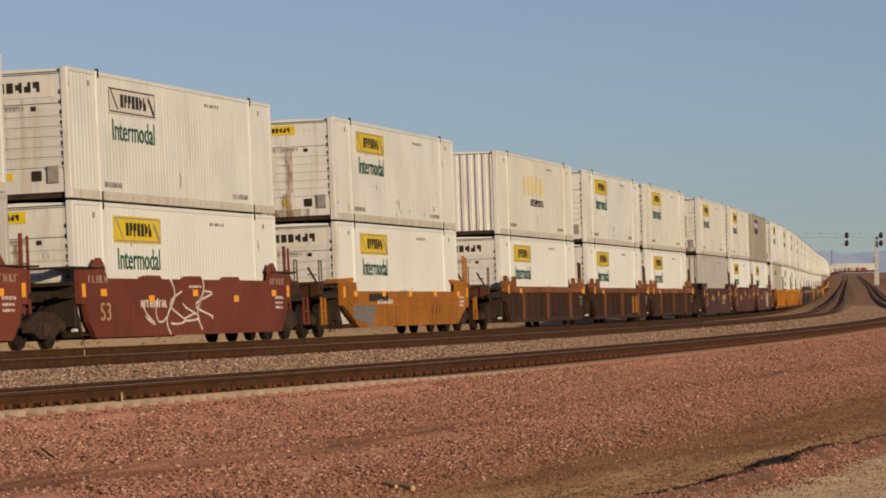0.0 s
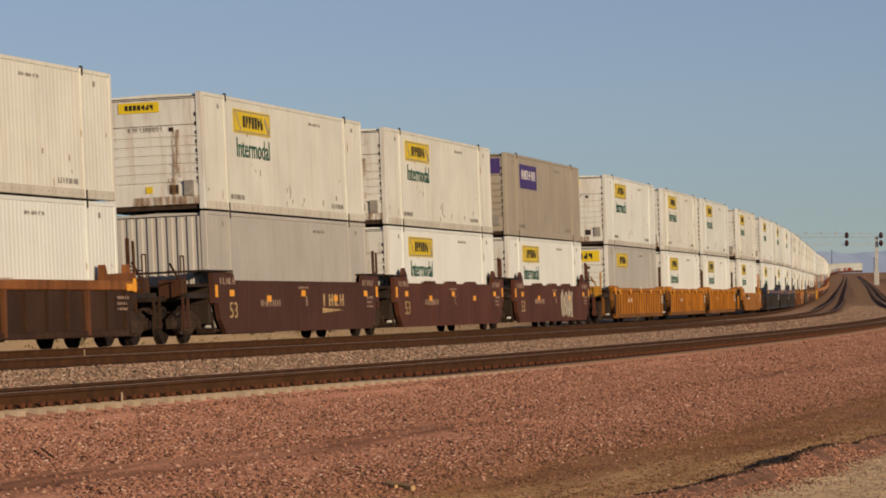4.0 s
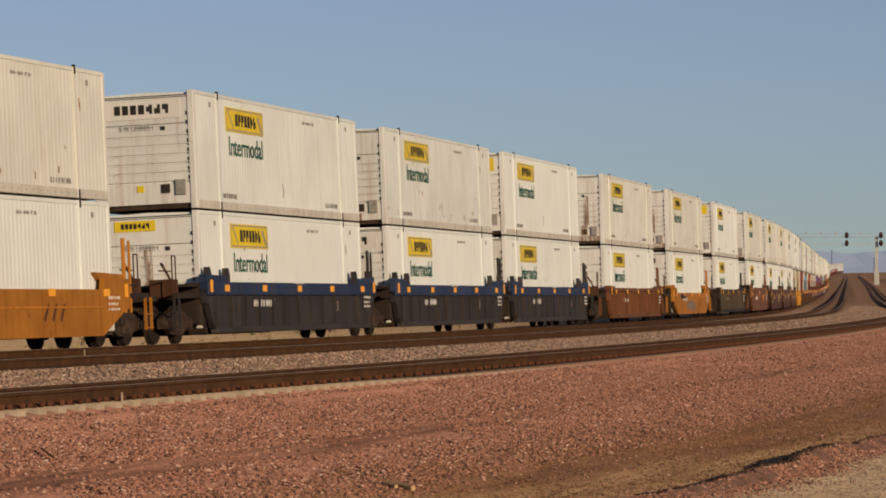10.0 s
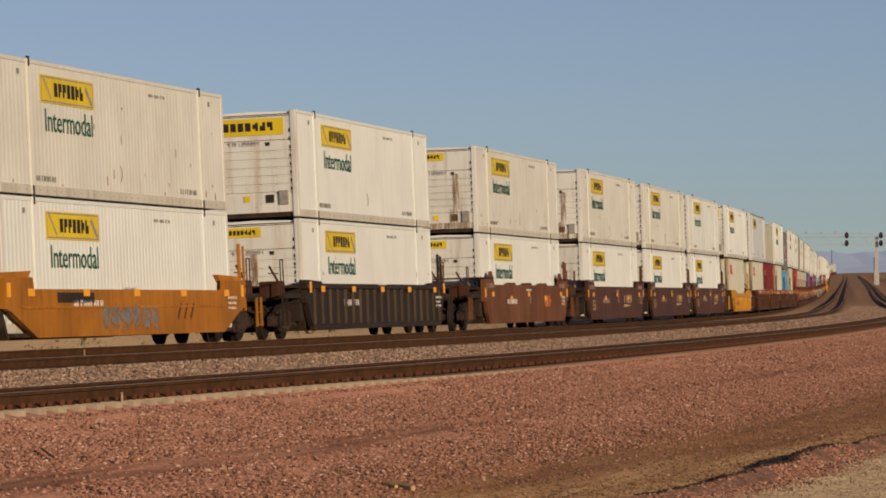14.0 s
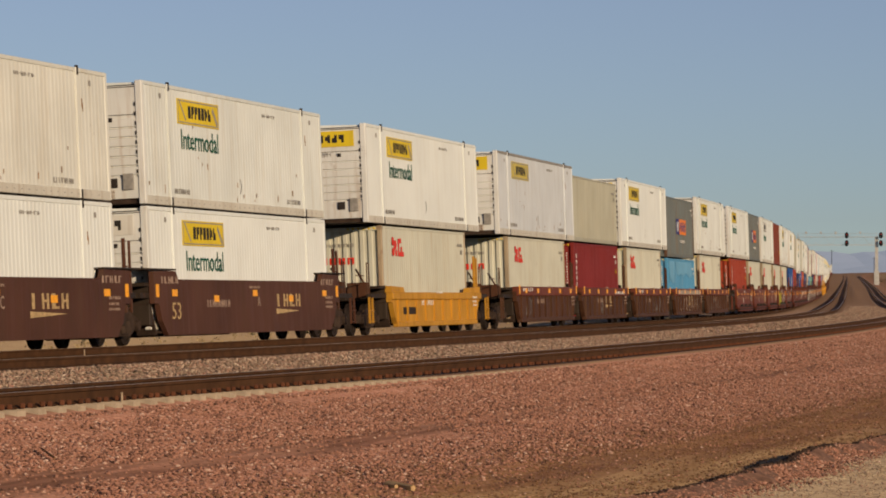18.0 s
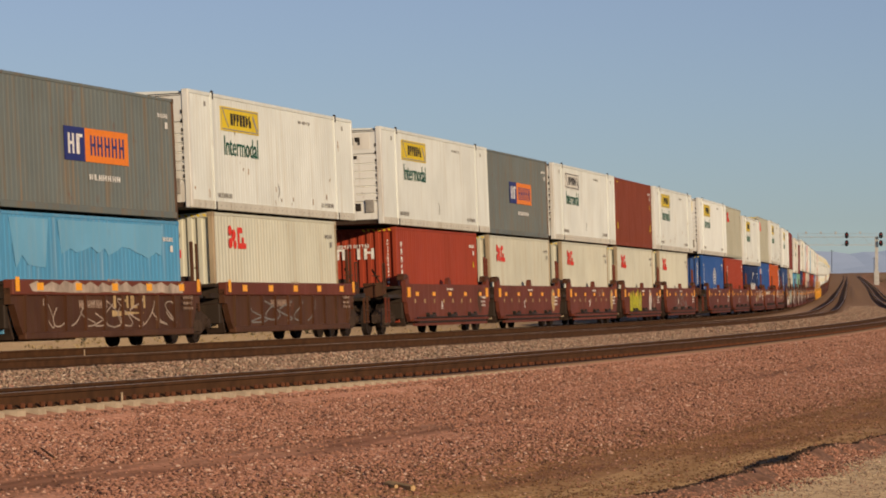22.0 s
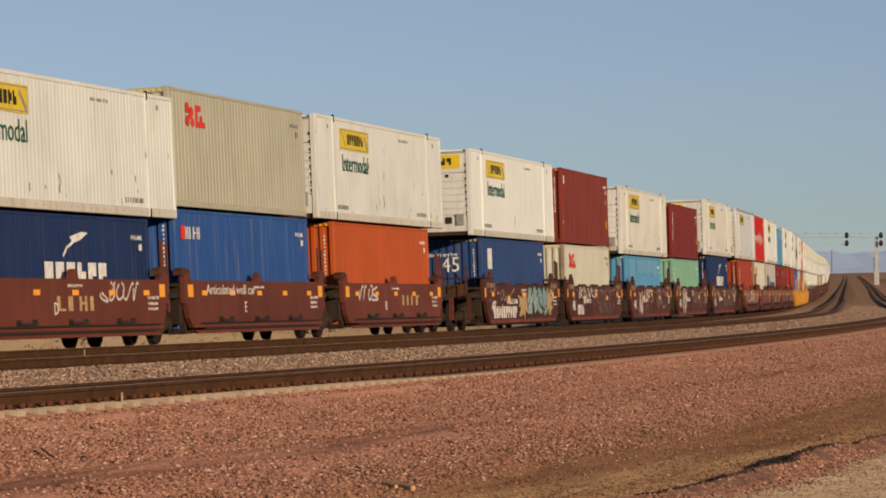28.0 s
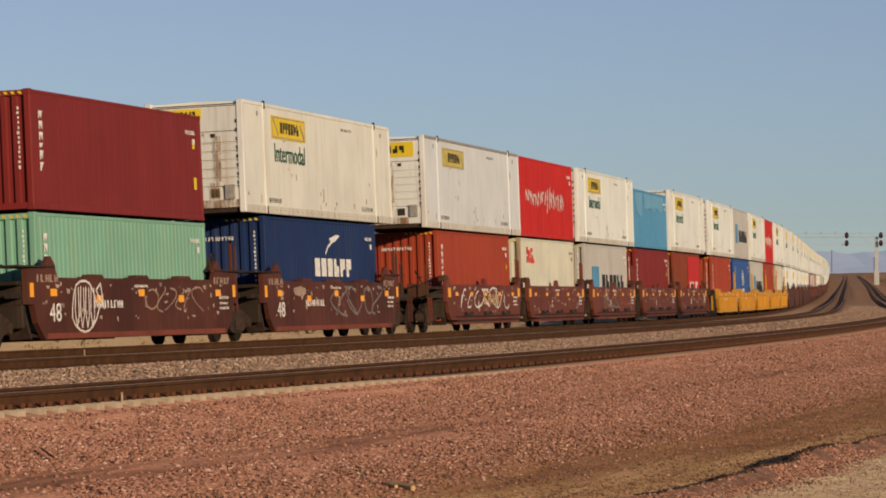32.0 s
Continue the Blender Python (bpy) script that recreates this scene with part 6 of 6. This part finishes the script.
    c = mix(t, ramp(t, streaks, 0.40, 0.60, 0.0, 0.35), c, (0.19, 0.095, 0.068))
    c = mix(t, ramp(t, edge, 7.0, 8.6), c, dirt)
    groove = t.nodes.new("ShaderNodeMath")
    groove.operation = "ABSOLUTE"
    t.links.new(plus(attr("from_rut"), mid, 0.5), groove.inputs[0])
    patchy = t.nodes.new("ShaderNodeMath")
    patchy.operation = "MULTIPLY"
    t.links.new(ramp(t, groove.outputs[0], 0.22, 0.66, 0.95, 0.0), patchy.inputs[0])
    t.links.new(ramp(t, streaks, 0.38, 0.58, 0.35, 1.0), patchy.inputs[1])
    # Dark dirt along the rut, with the missing dip's shade put into the colour.
    c = mix(t, patchy.outputs[0], c, (0.105, 0.046, 0.026))
    c = mix(t, ramp(t, rid, 0.50, 0.80), c, gravel)
    c = mix(t, ramp(t, cell.outputs[2], 0.055, 0.065, 0.5, 0.0), c, (0.055, 0.032, 0.022))
    c = mix(t, ramp(t, edge, 20, 30), c, mix(t, mid, (0.24, 0.135, 0.085), (0.34, 0.21, 0.135)))
    c = mix(t, ramp(t, big, 0.40, 0.62, 0.0, 0.25), c, (0.16, 0.10, 0.07))
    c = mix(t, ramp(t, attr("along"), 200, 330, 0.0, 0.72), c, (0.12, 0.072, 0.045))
    t.links.new(c, b.inputs["Base Color"])
    b.inputs["Roughness"].default_value, b.inputs["Diffuse Roughness"].default_value = 0.95, 1.0
    b.inputs["Specular IOR Level"].default_value = 0.15
    bump(t, b, vor.outputs["Distance"], 0.25, 0.02)
    return m


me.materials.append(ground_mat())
berm_shape = Shape()
BERM_S, BERM_A = list(np.arange(-61, 41, 0.35)), (-0.34, -0.30, -0.23, -0.16, -0.10, -0.04, 0.02, 0.04, 0.07, 0.11, 0.15, 0.19, 0.25, 0.33)
for s in BERM_S:
    x, y, z, th, b = line(s)
    for a in BERM_A:
        wob = 0.10 * noise.noise(Vector((s * 0.9, 0, 7))) + 0.06 * noise.noise(Vector((s * 3, a * 4, 7)))
        lat = off_near(s) + ridge(s) + a + wob
        h = berm(s, a)
        lump = 0.05 * h / 0.18 * noise.noise(Vector((s * 2.6, a * 5, 1)))
        berm_shape.v.append((x + lat * math.cos(th), y - lat * math.sin(th), ground_z(s, lat, False) + h + lump + (0.012 if 0 < a < 0.24 else -0.02)))
n = len(BERM_A)
berm_shape.f = [(r * n + i, r * n + i + 1, (r + 1) * n + i + 1, (r + 1) * n + i) for r in range(len(BERM_S) - 1) for i in range(n - 1)]
SOIL = plain("red_soil", (0.155, 0.086, 0.060), 0.95, 0.0, 0.55, 9)
SOIL.node_tree.nodes["Principled BSDF"].inputs["Diffuse Roughness"].default_value = 1.0
berm_mesh = berm_shape.mesh("earth_ridge", True)
berm_mesh.materials.clear()
berm_mesh.materials.append(SOIL)
tagged(new("earth_ridge", berm_mesh), "low graded ridge of red soil beside the dirt track", "earth ridge", kind="stuff")
tagged(new("ground", me), "desert ground of red ballast, tracked dirt and tan gravel", "ground", kind="structure")

RED_STONES = island_mat("red_stones", ((0.05, 0.024, 0.017), (0.32, 0.152, 0.106), (0.43, 0.215, 0.150), (0.39, 0.190, 0.130), (0.47, 0.245, 0.172), (0.10, 0.048, 0.034), (0.41, 0.205, 0.143), (0.36, 0.170, 0.116), (0.45, 0.235, 0.166), (0.70, 0.50, 0.40)))
GREY_STONES = island_mat("grey_stones", ((0.05, 0.038, 0.03), (0.24, 0.175, 0.125), (0.36, 0.22, 0.16), (0.33, 0.27, 0.195), (0.38, 0.20, 0.145), (0.64, 0.52, 0.40), (0.30, 0.20, 0.145), (0.13, 0.10, 0.08)))
TAN_STONES = island_mat("tan_stones", ((0.30, 0.22, 0.15), (0.42, 0.32, 0.22), (0.52, 0.42, 0.30), (0.36, 0.22, 0.16), (0.46, 0.36, 0.25)))


def stones(name, label, mat, count, s_range, lat_of, r0, r1, seed):
    """Loose stones strewn along a stretch of the line, in one mesh."""
    rg = np.random.RandomState(seed)
    s = rg.uniform(*s_range, count)
    lat = lat_of(s, rg)
    z = np.array([ground_z(a, b_) for a, b_ in zip(s, lat)])
    x = np.interp(s, SS, _px) + lat * np.cos(np.interp(s, SS, _th))
    y = np.interp(s, SS, _py) - lat * np.sin(np.interp(s, SS, _th))
    base = np.array([(1, 0, 0), (-1, 0, 0), (0, 1, 0), (0, -1, 0), (0, 0, 1), (0, 0, -1)], float)
    tri = np.array([(0, 2, 4), (2, 1, 4), (1, 3, 4), (3, 0, 4), (2, 0, 5), (1, 2, 5), (3, 1, 5), (0, 3, 5)])
    size = rg.uniform(r0, r1, (count, 1, 1)) * rg.uniform(0.65, 1.25, (count, 1, 3))
    pts = (base[None] + rg.uniform(-0.45, 0.45, (count, 6, 3))) * size
    q = rg.normal(size=(count, 4))
    q /= np.linalg.norm(q, axis=1)[:, None]
    w, a, b_, c = q.T
    rot = np.stack([np.stack([1 - 2 * (b_ * b_ + c * c), 2 * (a * b_ - c * w), 2 * (a * c + b_ * w)], 1), np.stack([2 * (a * b_ + c * w), 1 - 2 * (a * a + c * c), 2 * (b_ * c - a * w)], 1), np.stack([2 * (a * c - b_ * w), 2 * (b_ * c + a * w), 1 - 2 * (a * a + b_ * b_)], 1)], 1)
    pts = np.einsum("nij,nkj->nki", rot, pts) * np.array((1, 1, 0.62)) + np.stack([x, y, z + size[:, 0, 2] * 0.25], 1)[:, None, :]
    faces = (tri[None] + 6 * np.arange(count)[:, None, None]).reshape(-1)
    m = bpy.data.meshes.new(name)
    m.vertices.add(count * 6)
    m.vertices.foreach_set("co", pts.reshape(-1))
    m.loops.add(count * 24)
    m.loops.foreach_set("vertex_index", faces.astype(np.int32))
    m.polygons.add(count * 8)
    m.polygons.foreach_set("loop_start", np.arange(0, count * 24, 3, dtype=np.int32))
    m.update(calc_edges=True)
    m.materials.append(mat)
    return tagged(new(name, m), label, "gravel", kind="stuff")


offs = lambda s: np.interp(s, (-60, -30, 20, 90, 250, 360, 450, 540, 660, 800, 1600), (13.2, 12.9, 12.1, 11.2, 9.9, 10.05, 10.15, 10.4, 11.2, 12.2, 16.8))
RIDGE = lambda s: offs(s) + np.interp(s, (-62, -56, -54.8, -54.2, -53.3, -51, -48, -45.7, -43, -40.8, -30, 40), (5.6, 6.6, 8.0, 8.6, 9.3, 9.55, 9.62, 9.47, 9.48, 9.6, 9.9, 10.5))
RUT = lambda s: np.interp(s, (-62, -54, -48, -44.5, -39, -19, 9, 60), (3.8, 4.1, 4.3, 4.3, 3.97, 3.8, 4.4, 4.4))


def shoulder(s, g, width):
    """Places beside the near track: thick at first, thin in the rut, few on the dirt."""
    d = 1.40 + width * g.beta(1.0, 1.45, len(s))
    hit = (np.abs(d - RUT(s)) < 0.30) & (g.uniform(0, 1, len(s)) < np.where(s < -42, 0.9, 0.55) * (s < -10))
    return offs(s) + np.where(hit, d - g.uniform(0.3, 1.5, len(s)), d)


stones("red_ballast", "coarse reddish crushed stone ballast", RED_STONES, 96000, (-66, -14), lambda s, g: shoulder(s, g, 5.7), 0.011, 0.029, 1)
stones("red_ballast", "coarse reddish crushed stone ballast", RED_STONES, 32000, (-14, 60), lambda s, g: shoulder(s, g, 6.0), 0.014, 0.034, 2)
stones("red_ballast", "coarse reddish crushed stone ballast", RED_STONES, 14000, (60, 260), lambda s, g: offs(s) + 1.42 + 7 * g.uniform(0, 1, len(s)), 0.04, 0.07, 12)
stones("grey_ballast", "mixed grey and pink crushed stone ballast", GREY_STONES, 46000, (-62, 40), lambda s, g: 5.55 + (offs(s) - 1.5 - 5.55) * g.uniform(0, 1, len(s)), 0.018, 0.042, 3)
stones("grey_ballast", "mixed grey and pink crushed stone ballast", GREY_STONES, 22000, (40, 260), lambda s, g: 5.6 + (offs(s) - 1.5 - 5.6) * g.uniform(0, 1, len(s)), 0.03, 0.06, 13)
stones("grey_ballast", "grey ballast between the rails", GREY_STONES, 12000, (-40, 120), lambda s, g: 1.0 + 2.6 * g.uniform(0, 1, len(s)), 0.02, 0.035, 4)
stones("ridge_stones", "low ridge of red stones along tracked dirt", RED_STONES, 16000, (-56, 0), lambda s, g: RIDGE(s) + g.normal(0.12, 0.13, len(s)), 0.008, 0.026, 5)
stones("ridge_stones", "red stones at the foot of a low ridge", RED_STONES, 5000, (-58, -20), lambda s, g: RIDGE(s) + g.normal(0.34, 0.14, len(s)), 0.007, 0.024, 15)
# Near-black crumbs, added to draw a dark line along the ridge crest.
DARK_CRUMBS = island_mat("near_black_crumbs", ((0.020, 0.012, 0.009), (0.045, 0.026, 0.018), (0.03, 0.018, 0.013)))
stones("dark_clods", "near-black crumbs added along the ridge crest", DARK_CRUMBS, 1500, (-53.5, -40), lambda s, g: RIDGE(s) - 0.05 + g.normal(0.0, 0.035, len(s)), 0.014, 0.034, 21)
stones("dark_clods", "larger near-black crumbs added on the ridge crest", DARK_CRUMBS, 900, (-49.5, -44.5), lambda s, g: RIDGE(s) - 0.10 + g.normal(0.0, 0.05, len(s)), 0.018, 0.045, 22)
stones("tan_gravel", "tan roadside gravel", TAN_STONES, 34000, (-60, -10), lambda s, g: RIDGE(s) + 0.30 + 4.5 * g.uniform(0, 1, len(s)), 0.005, 0.019, 6)
DIRT = island_mat("dirt_clods", ((0.13, 0.062, 0.032), (0.20, 0.108, 0.05), (0.28, 0.165, 0.085), (0.17, 0.085, 0.045), (0.34, 0.205, 0.11)))
stones("dirt_clods", "crumbled brown dirt of a vehicle track", DIRT, 40000, (-62, 10), lambda s, g: offs(s) + 5.4 + (RIDGE(s) - offs(s) - 5.6) * g.beta(1.2, 1.2, len(s)), 0.005, 0.019, 9)
stones("scattered_stones", "pebbles scattered on tracked dirt", RED_STONES, 11000, (-62, 20), lambda s, g: offs(s) + 5.2 + 4.2 * g.beta(1.0, 1.6, len(s)), 0.006, 0.022, 7)
stick = tagged(new("stick"), "thin brown dry stick lying on red ballast", "stick")
def beside(s, d, up):
    """A point d metres beyond the near track, up metres over the ground."""
    q = on_line(s, off_near(s) + d, 0, False)
    return (q.x, q.y, ground_z(s, off_near(s) + d) + up)


part("branch", Shape().rod(beside(-52.7, 3.0, 0.05), beside(-53.6, 3.5, 0.05), 0.011).mesh("branch"), plain("dry_wood", (0.30, 0.15, 0.07), 0.9, 0.0, 0.4, 6), stick)

chip = tagged(new("wood_chip"), "pale split piece of wood lying on the dirt", "wood chip")
part("splinter", Shape().rod(beside(-52.62, 6.5, 0.02), beside(-52.95, 6.84, 0.03), 0.03, 5).rod(beside(-52.7, 6.5, 0.02), beside(-52.9, 6.66, 0.02), 0.022, 5).mesh("splinter"), plain("pale_wood", (0.58, 0.38, 0.19), 0.85, 0.0, 0.3, 6), chip)
STAKE = plain("stake_paint", (0.42, 0.32, 0.22), 0.8, vary=0.2)
for s, lat, h in ((-12.6, 1.55, 0.20), (-9.6, 5.0, 0.16), (-44.9, off_near(-44.9) + 0.95, 0.10)):
    q = on_line(s, lat, 0, False)
    stake = tagged(new("marker_stake"), "short pale marker stake beside the rail", "stake", "marker stakes")
    stake.location = (q.x, q.y, ground_z(s, lat))
    part("shaft", shared(("stake", h), lambda: Shape().box(-0.012, 0.012, -0.012, 0.012, -0.05, h, 0.004)), STAKE, stake)
    part("cap", shared(("stake_cap", h), lambda: Shape().box(-0.016, 0.016, -0.016, 0.016, h, h + 0.02, 0.004)), STAKE, stake)

# ---------------------------------------------------------------- distance
def signal_bridge(s):
    e = tagged(new("signal_bridge"), "pale galvanised lattice signal bridge over the tracks with black signal heads", "signal bridge")
    x, y, z, th, b = line(s)
    e.matrix_basis = Matrix.Translation((x, y, z + 3.9)) @ Matrix.Rotation(-th, 4, "Z")
    a, c = -8.0, 26.0
    part("mast", Shape().box(-0.5, 0.5, -0.4, 0.4, -6.0, 10.6, 0.05).box(-0.8, 0.8, -0.8, 0.8, -6.5, 0.2, 0.1).mesh("mast"), GALV, e, at=(16.0, 0, 0))
    part("mast", Shape().box(-0.12, 0.12, -0.12, 0.12, -6.0, 11.6, 0.03).mesh("mast"), GALV, e, at=(a, 0, 0))
    for nm, zz in (("lower_chord", 8.05), ("upper_chord", 10.5)):
        for yy in (-0.6, 0.6):
            part(nm, Shape().box(a, c, yy - 0.07, yy + 0.07, zz - 0.09, zz + 0.09).mesh(nm), GALV, e)
    sh = Shape()
    for i in range(16):
        p = a + 2 * i
        for yy in (-0.6, 0.6):
            sh.rod((p, yy, 8.05 if i % 2 else 10.5), (p + 2, yy, 10.5 if i % 2 else 8.05), 0.035, 5)
    part("lattice", sh.mesh("lattice"), GALV, e)
    rl = Shape().rod((a, -1.3, 11.6), (c, -1.3, 11.6), 0.03, 5).box(a, c, -1.35, -0.6, 10.45, 10.52)
    for i in range(17):
        rl.rod((a + 2 * i, -1.3, 10.5), (a + 2 * i, -1.3, 11.6), 0.03, 5)
    part("walkway_rail", rl.mesh("walkway_rail"), GALV, e)
    lit = bpy.data.materials.new("red_lens")
    lit.use_nodes = True
    lit.node_tree.nodes["Principled BSDF"].inputs["Base Color"].default_value = (0.3, 0.01, 0.01, 1)
    lit.node_tree.nodes["Principled BSDF"].inputs["Emission Color"].default_value = (1, 0.05, 0.03, 1)
    lit.node_tree.nodes["Principled BSDF"].inputs["Emission Strength"].default_value = 0.15
    for px in (6.9, 17.3):
        for zz in (11.0, 8.6):
            h = part("signal_head", Shape().prism([(0.62 * math.cos(i * math.pi / 6), 1.0 * math.sin(i * math.pi / 6)) for i in range(12)], -0.06, 0.06).box(-0.25, 0.25, -0.4, -0.06, -0.5, 0.5, 0.03).mesh("signal_head"), BLACK, e, "black signal head with round-ended backing", at=(px, -1.6, zz))
            part("lens", Shape().lathe([(0.16, 0.0), (0.16, -0.03)], 12).mesh("lens"), lit, h, "red signal lens", at=(0, -0.42, 0.28))
            part("bracket", Shape().box(-0.08, 0.08, 0.06, 1.1, -0.06, 0.06).mesh("bracket"), GALV, h)
    for px in (-5.5, -1.0, 3.5, 11.0, 21.5):
        part("floodlight", Shape().box(-0.3, 0.3, -0.25, 0.25, 0.25, 0.75, 0.06).box(-0.06, 0.06, -0.06, 0.06, -0.4, 0.25).mesh("floodlight"), GALV, e, "small pale lamp housing", at=(px, -1.3, 11.4))
    return e


signal_bridge(1010)


def pole(x, y, z, h, r=0.2):
    e = tagged(new("utility_pole"), "thin weathered wooden utility pole with crossarm", "pole", "far poles")
    e.location = (x, y, z)
    part("shaft", Shape().rod((0, 0, 0), (0, 0, h), r, 8).mesh("shaft"), FITTING, e)
    part("crossarm", Shape().box(-1.4, 1.4, -0.08, 0.08, h - 1.0, h - 0.8).mesh("crossarm"), FITTING, e)


for x, y, h in ((284.6, 2600, 16.5), (352.0, 2900, 12.0)):
    pole(x, y, 0.0, h)

SHRUB = plain("desert_shrub", (0.125, 0.108, 0.060), 0.9, 0.0, 0.5, 1.2)


STRAW = plain("dry_straw", (0.40, 0.30, 0.16), 0.9, 0.0, 0.5, 3.0)


def shrubs(seed, spots, k0, k1, tufts):
    """Low clumps, each of many small leaf-like pieces, at (s, lat) places."""
    rg, sh = random.Random(seed), Shape()
    for s, lat in spots(rg):
        x, y, _ = on_line(s, lat, 0, False)
        z = ground_z(s, lat)
        k = rg.uniform(k0, k1)
        for j in range(tufts):
            a, rr = rg.uniform(0, 6.28), rg.uniform(0, 0.8) * k
            c = Vector((x + rr * math.cos(a), y + rr * math.sin(a), z + rg.uniform(0.05, 0.75) * k))
            q = [c + Vector((rg.uniform(-1, 1), rg.uniform(-1, 1), rg.uniform(-0.8, 0.8))) * 0.3 * k for _ in range(4)]
            sh.add([tuple(p) for p in q], [(0, 1, 2), (0, 3, 1), (1, 3, 2), (2, 3, 0)])
    return sh


for nm, lab, mat, sh in (("desert_scrub", "low dull green desert scrub in the distance", SHRUB, shrubs(3, lambda g: [(g.uniform(700, 1700), off_near(900) + g.uniform(8, 190)) for _ in range(320)] + [(g.uniform(150, 600), -g.uniform(40, 140)) for _ in range(160)], 0.4, 1.3, 10)),
                         ("dry_grass", "tufts of straw-coloured dry grass behind the far rails", STRAW, shrubs(5, lambda g: [(g.uniform(-30, 330), -g.uniform(12, 150)) for _ in range(2200)], 0.2, 0.6, 6))):
    ob = new(nm, sh.mesh(nm, False))
    ob.data.materials.clear()
    ob.data.materials.append(mat)
    tagged(ob, lab, "scrub" if mat == SHRUB else "dry grass", kind="stuff")


def mountains(name, y, top, seed, col):
    pts, rows = [], []
    m, t, b = nodes_of(name)
    tc = t.nodes.new("ShaderNodeTexCoord").outputs["Object"]
    nz = noise_node(t, tc, 0.012, 8, 0.6)
    # Distance haze is painted in: bluish base colour plus a faint glow below.
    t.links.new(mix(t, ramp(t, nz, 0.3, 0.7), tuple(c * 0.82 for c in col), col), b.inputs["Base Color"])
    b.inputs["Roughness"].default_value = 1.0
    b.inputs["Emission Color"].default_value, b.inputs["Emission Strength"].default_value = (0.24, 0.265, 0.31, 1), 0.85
    sh = Shape()
    n = 260
    for i in range(n):
        x = -1800 + 4600 * i / (n - 1)
        h = top * (0.55 + 0.55 * noise.fractal(Vector((x * 0.0042, seed, 0)), 0.9, 2.1, 6))
        h = max(h, top * 0.30)
        for f, dy in ((0, -320), (0.45, -170), (0.8, -60), (1.0, 0), (0, 160)):
            jit = noise.noise(Vector((x * 0.02, f * 7, seed))) * 30
            sh.v.append((x, y + dy + (jit if 0 < f < 1 else 0), -4 + h * f * (1 + 0.12 * noise.noise(Vector((x * 0.03, f * 3, seed + 2))))))
    sh.f = [(i * 5 + k, (i + 1) * 5 + k, (i + 1) * 5 + k + 1, i * 5 + k + 1) for i in range(n - 1) for k in range(4)]
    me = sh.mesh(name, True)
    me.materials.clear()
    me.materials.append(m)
    tagged(new(name, me), "far desert mountains, haze put into blue-grey colour and glow", "mountains", kind="structure")


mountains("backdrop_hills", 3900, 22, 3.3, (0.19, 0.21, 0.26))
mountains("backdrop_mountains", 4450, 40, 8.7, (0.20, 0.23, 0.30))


# ---------------------------------------------------------------- the train runs
def motions():
    for ob, u, half, z0 in MOVING:
        rows = []
        for i in range(0, 33, 2):
            rows.append((float(i), car_pose(u + START - V * i, half) @ Matrix.Translation((0, 0, z0))))
        walk(ob, rows)


motions()
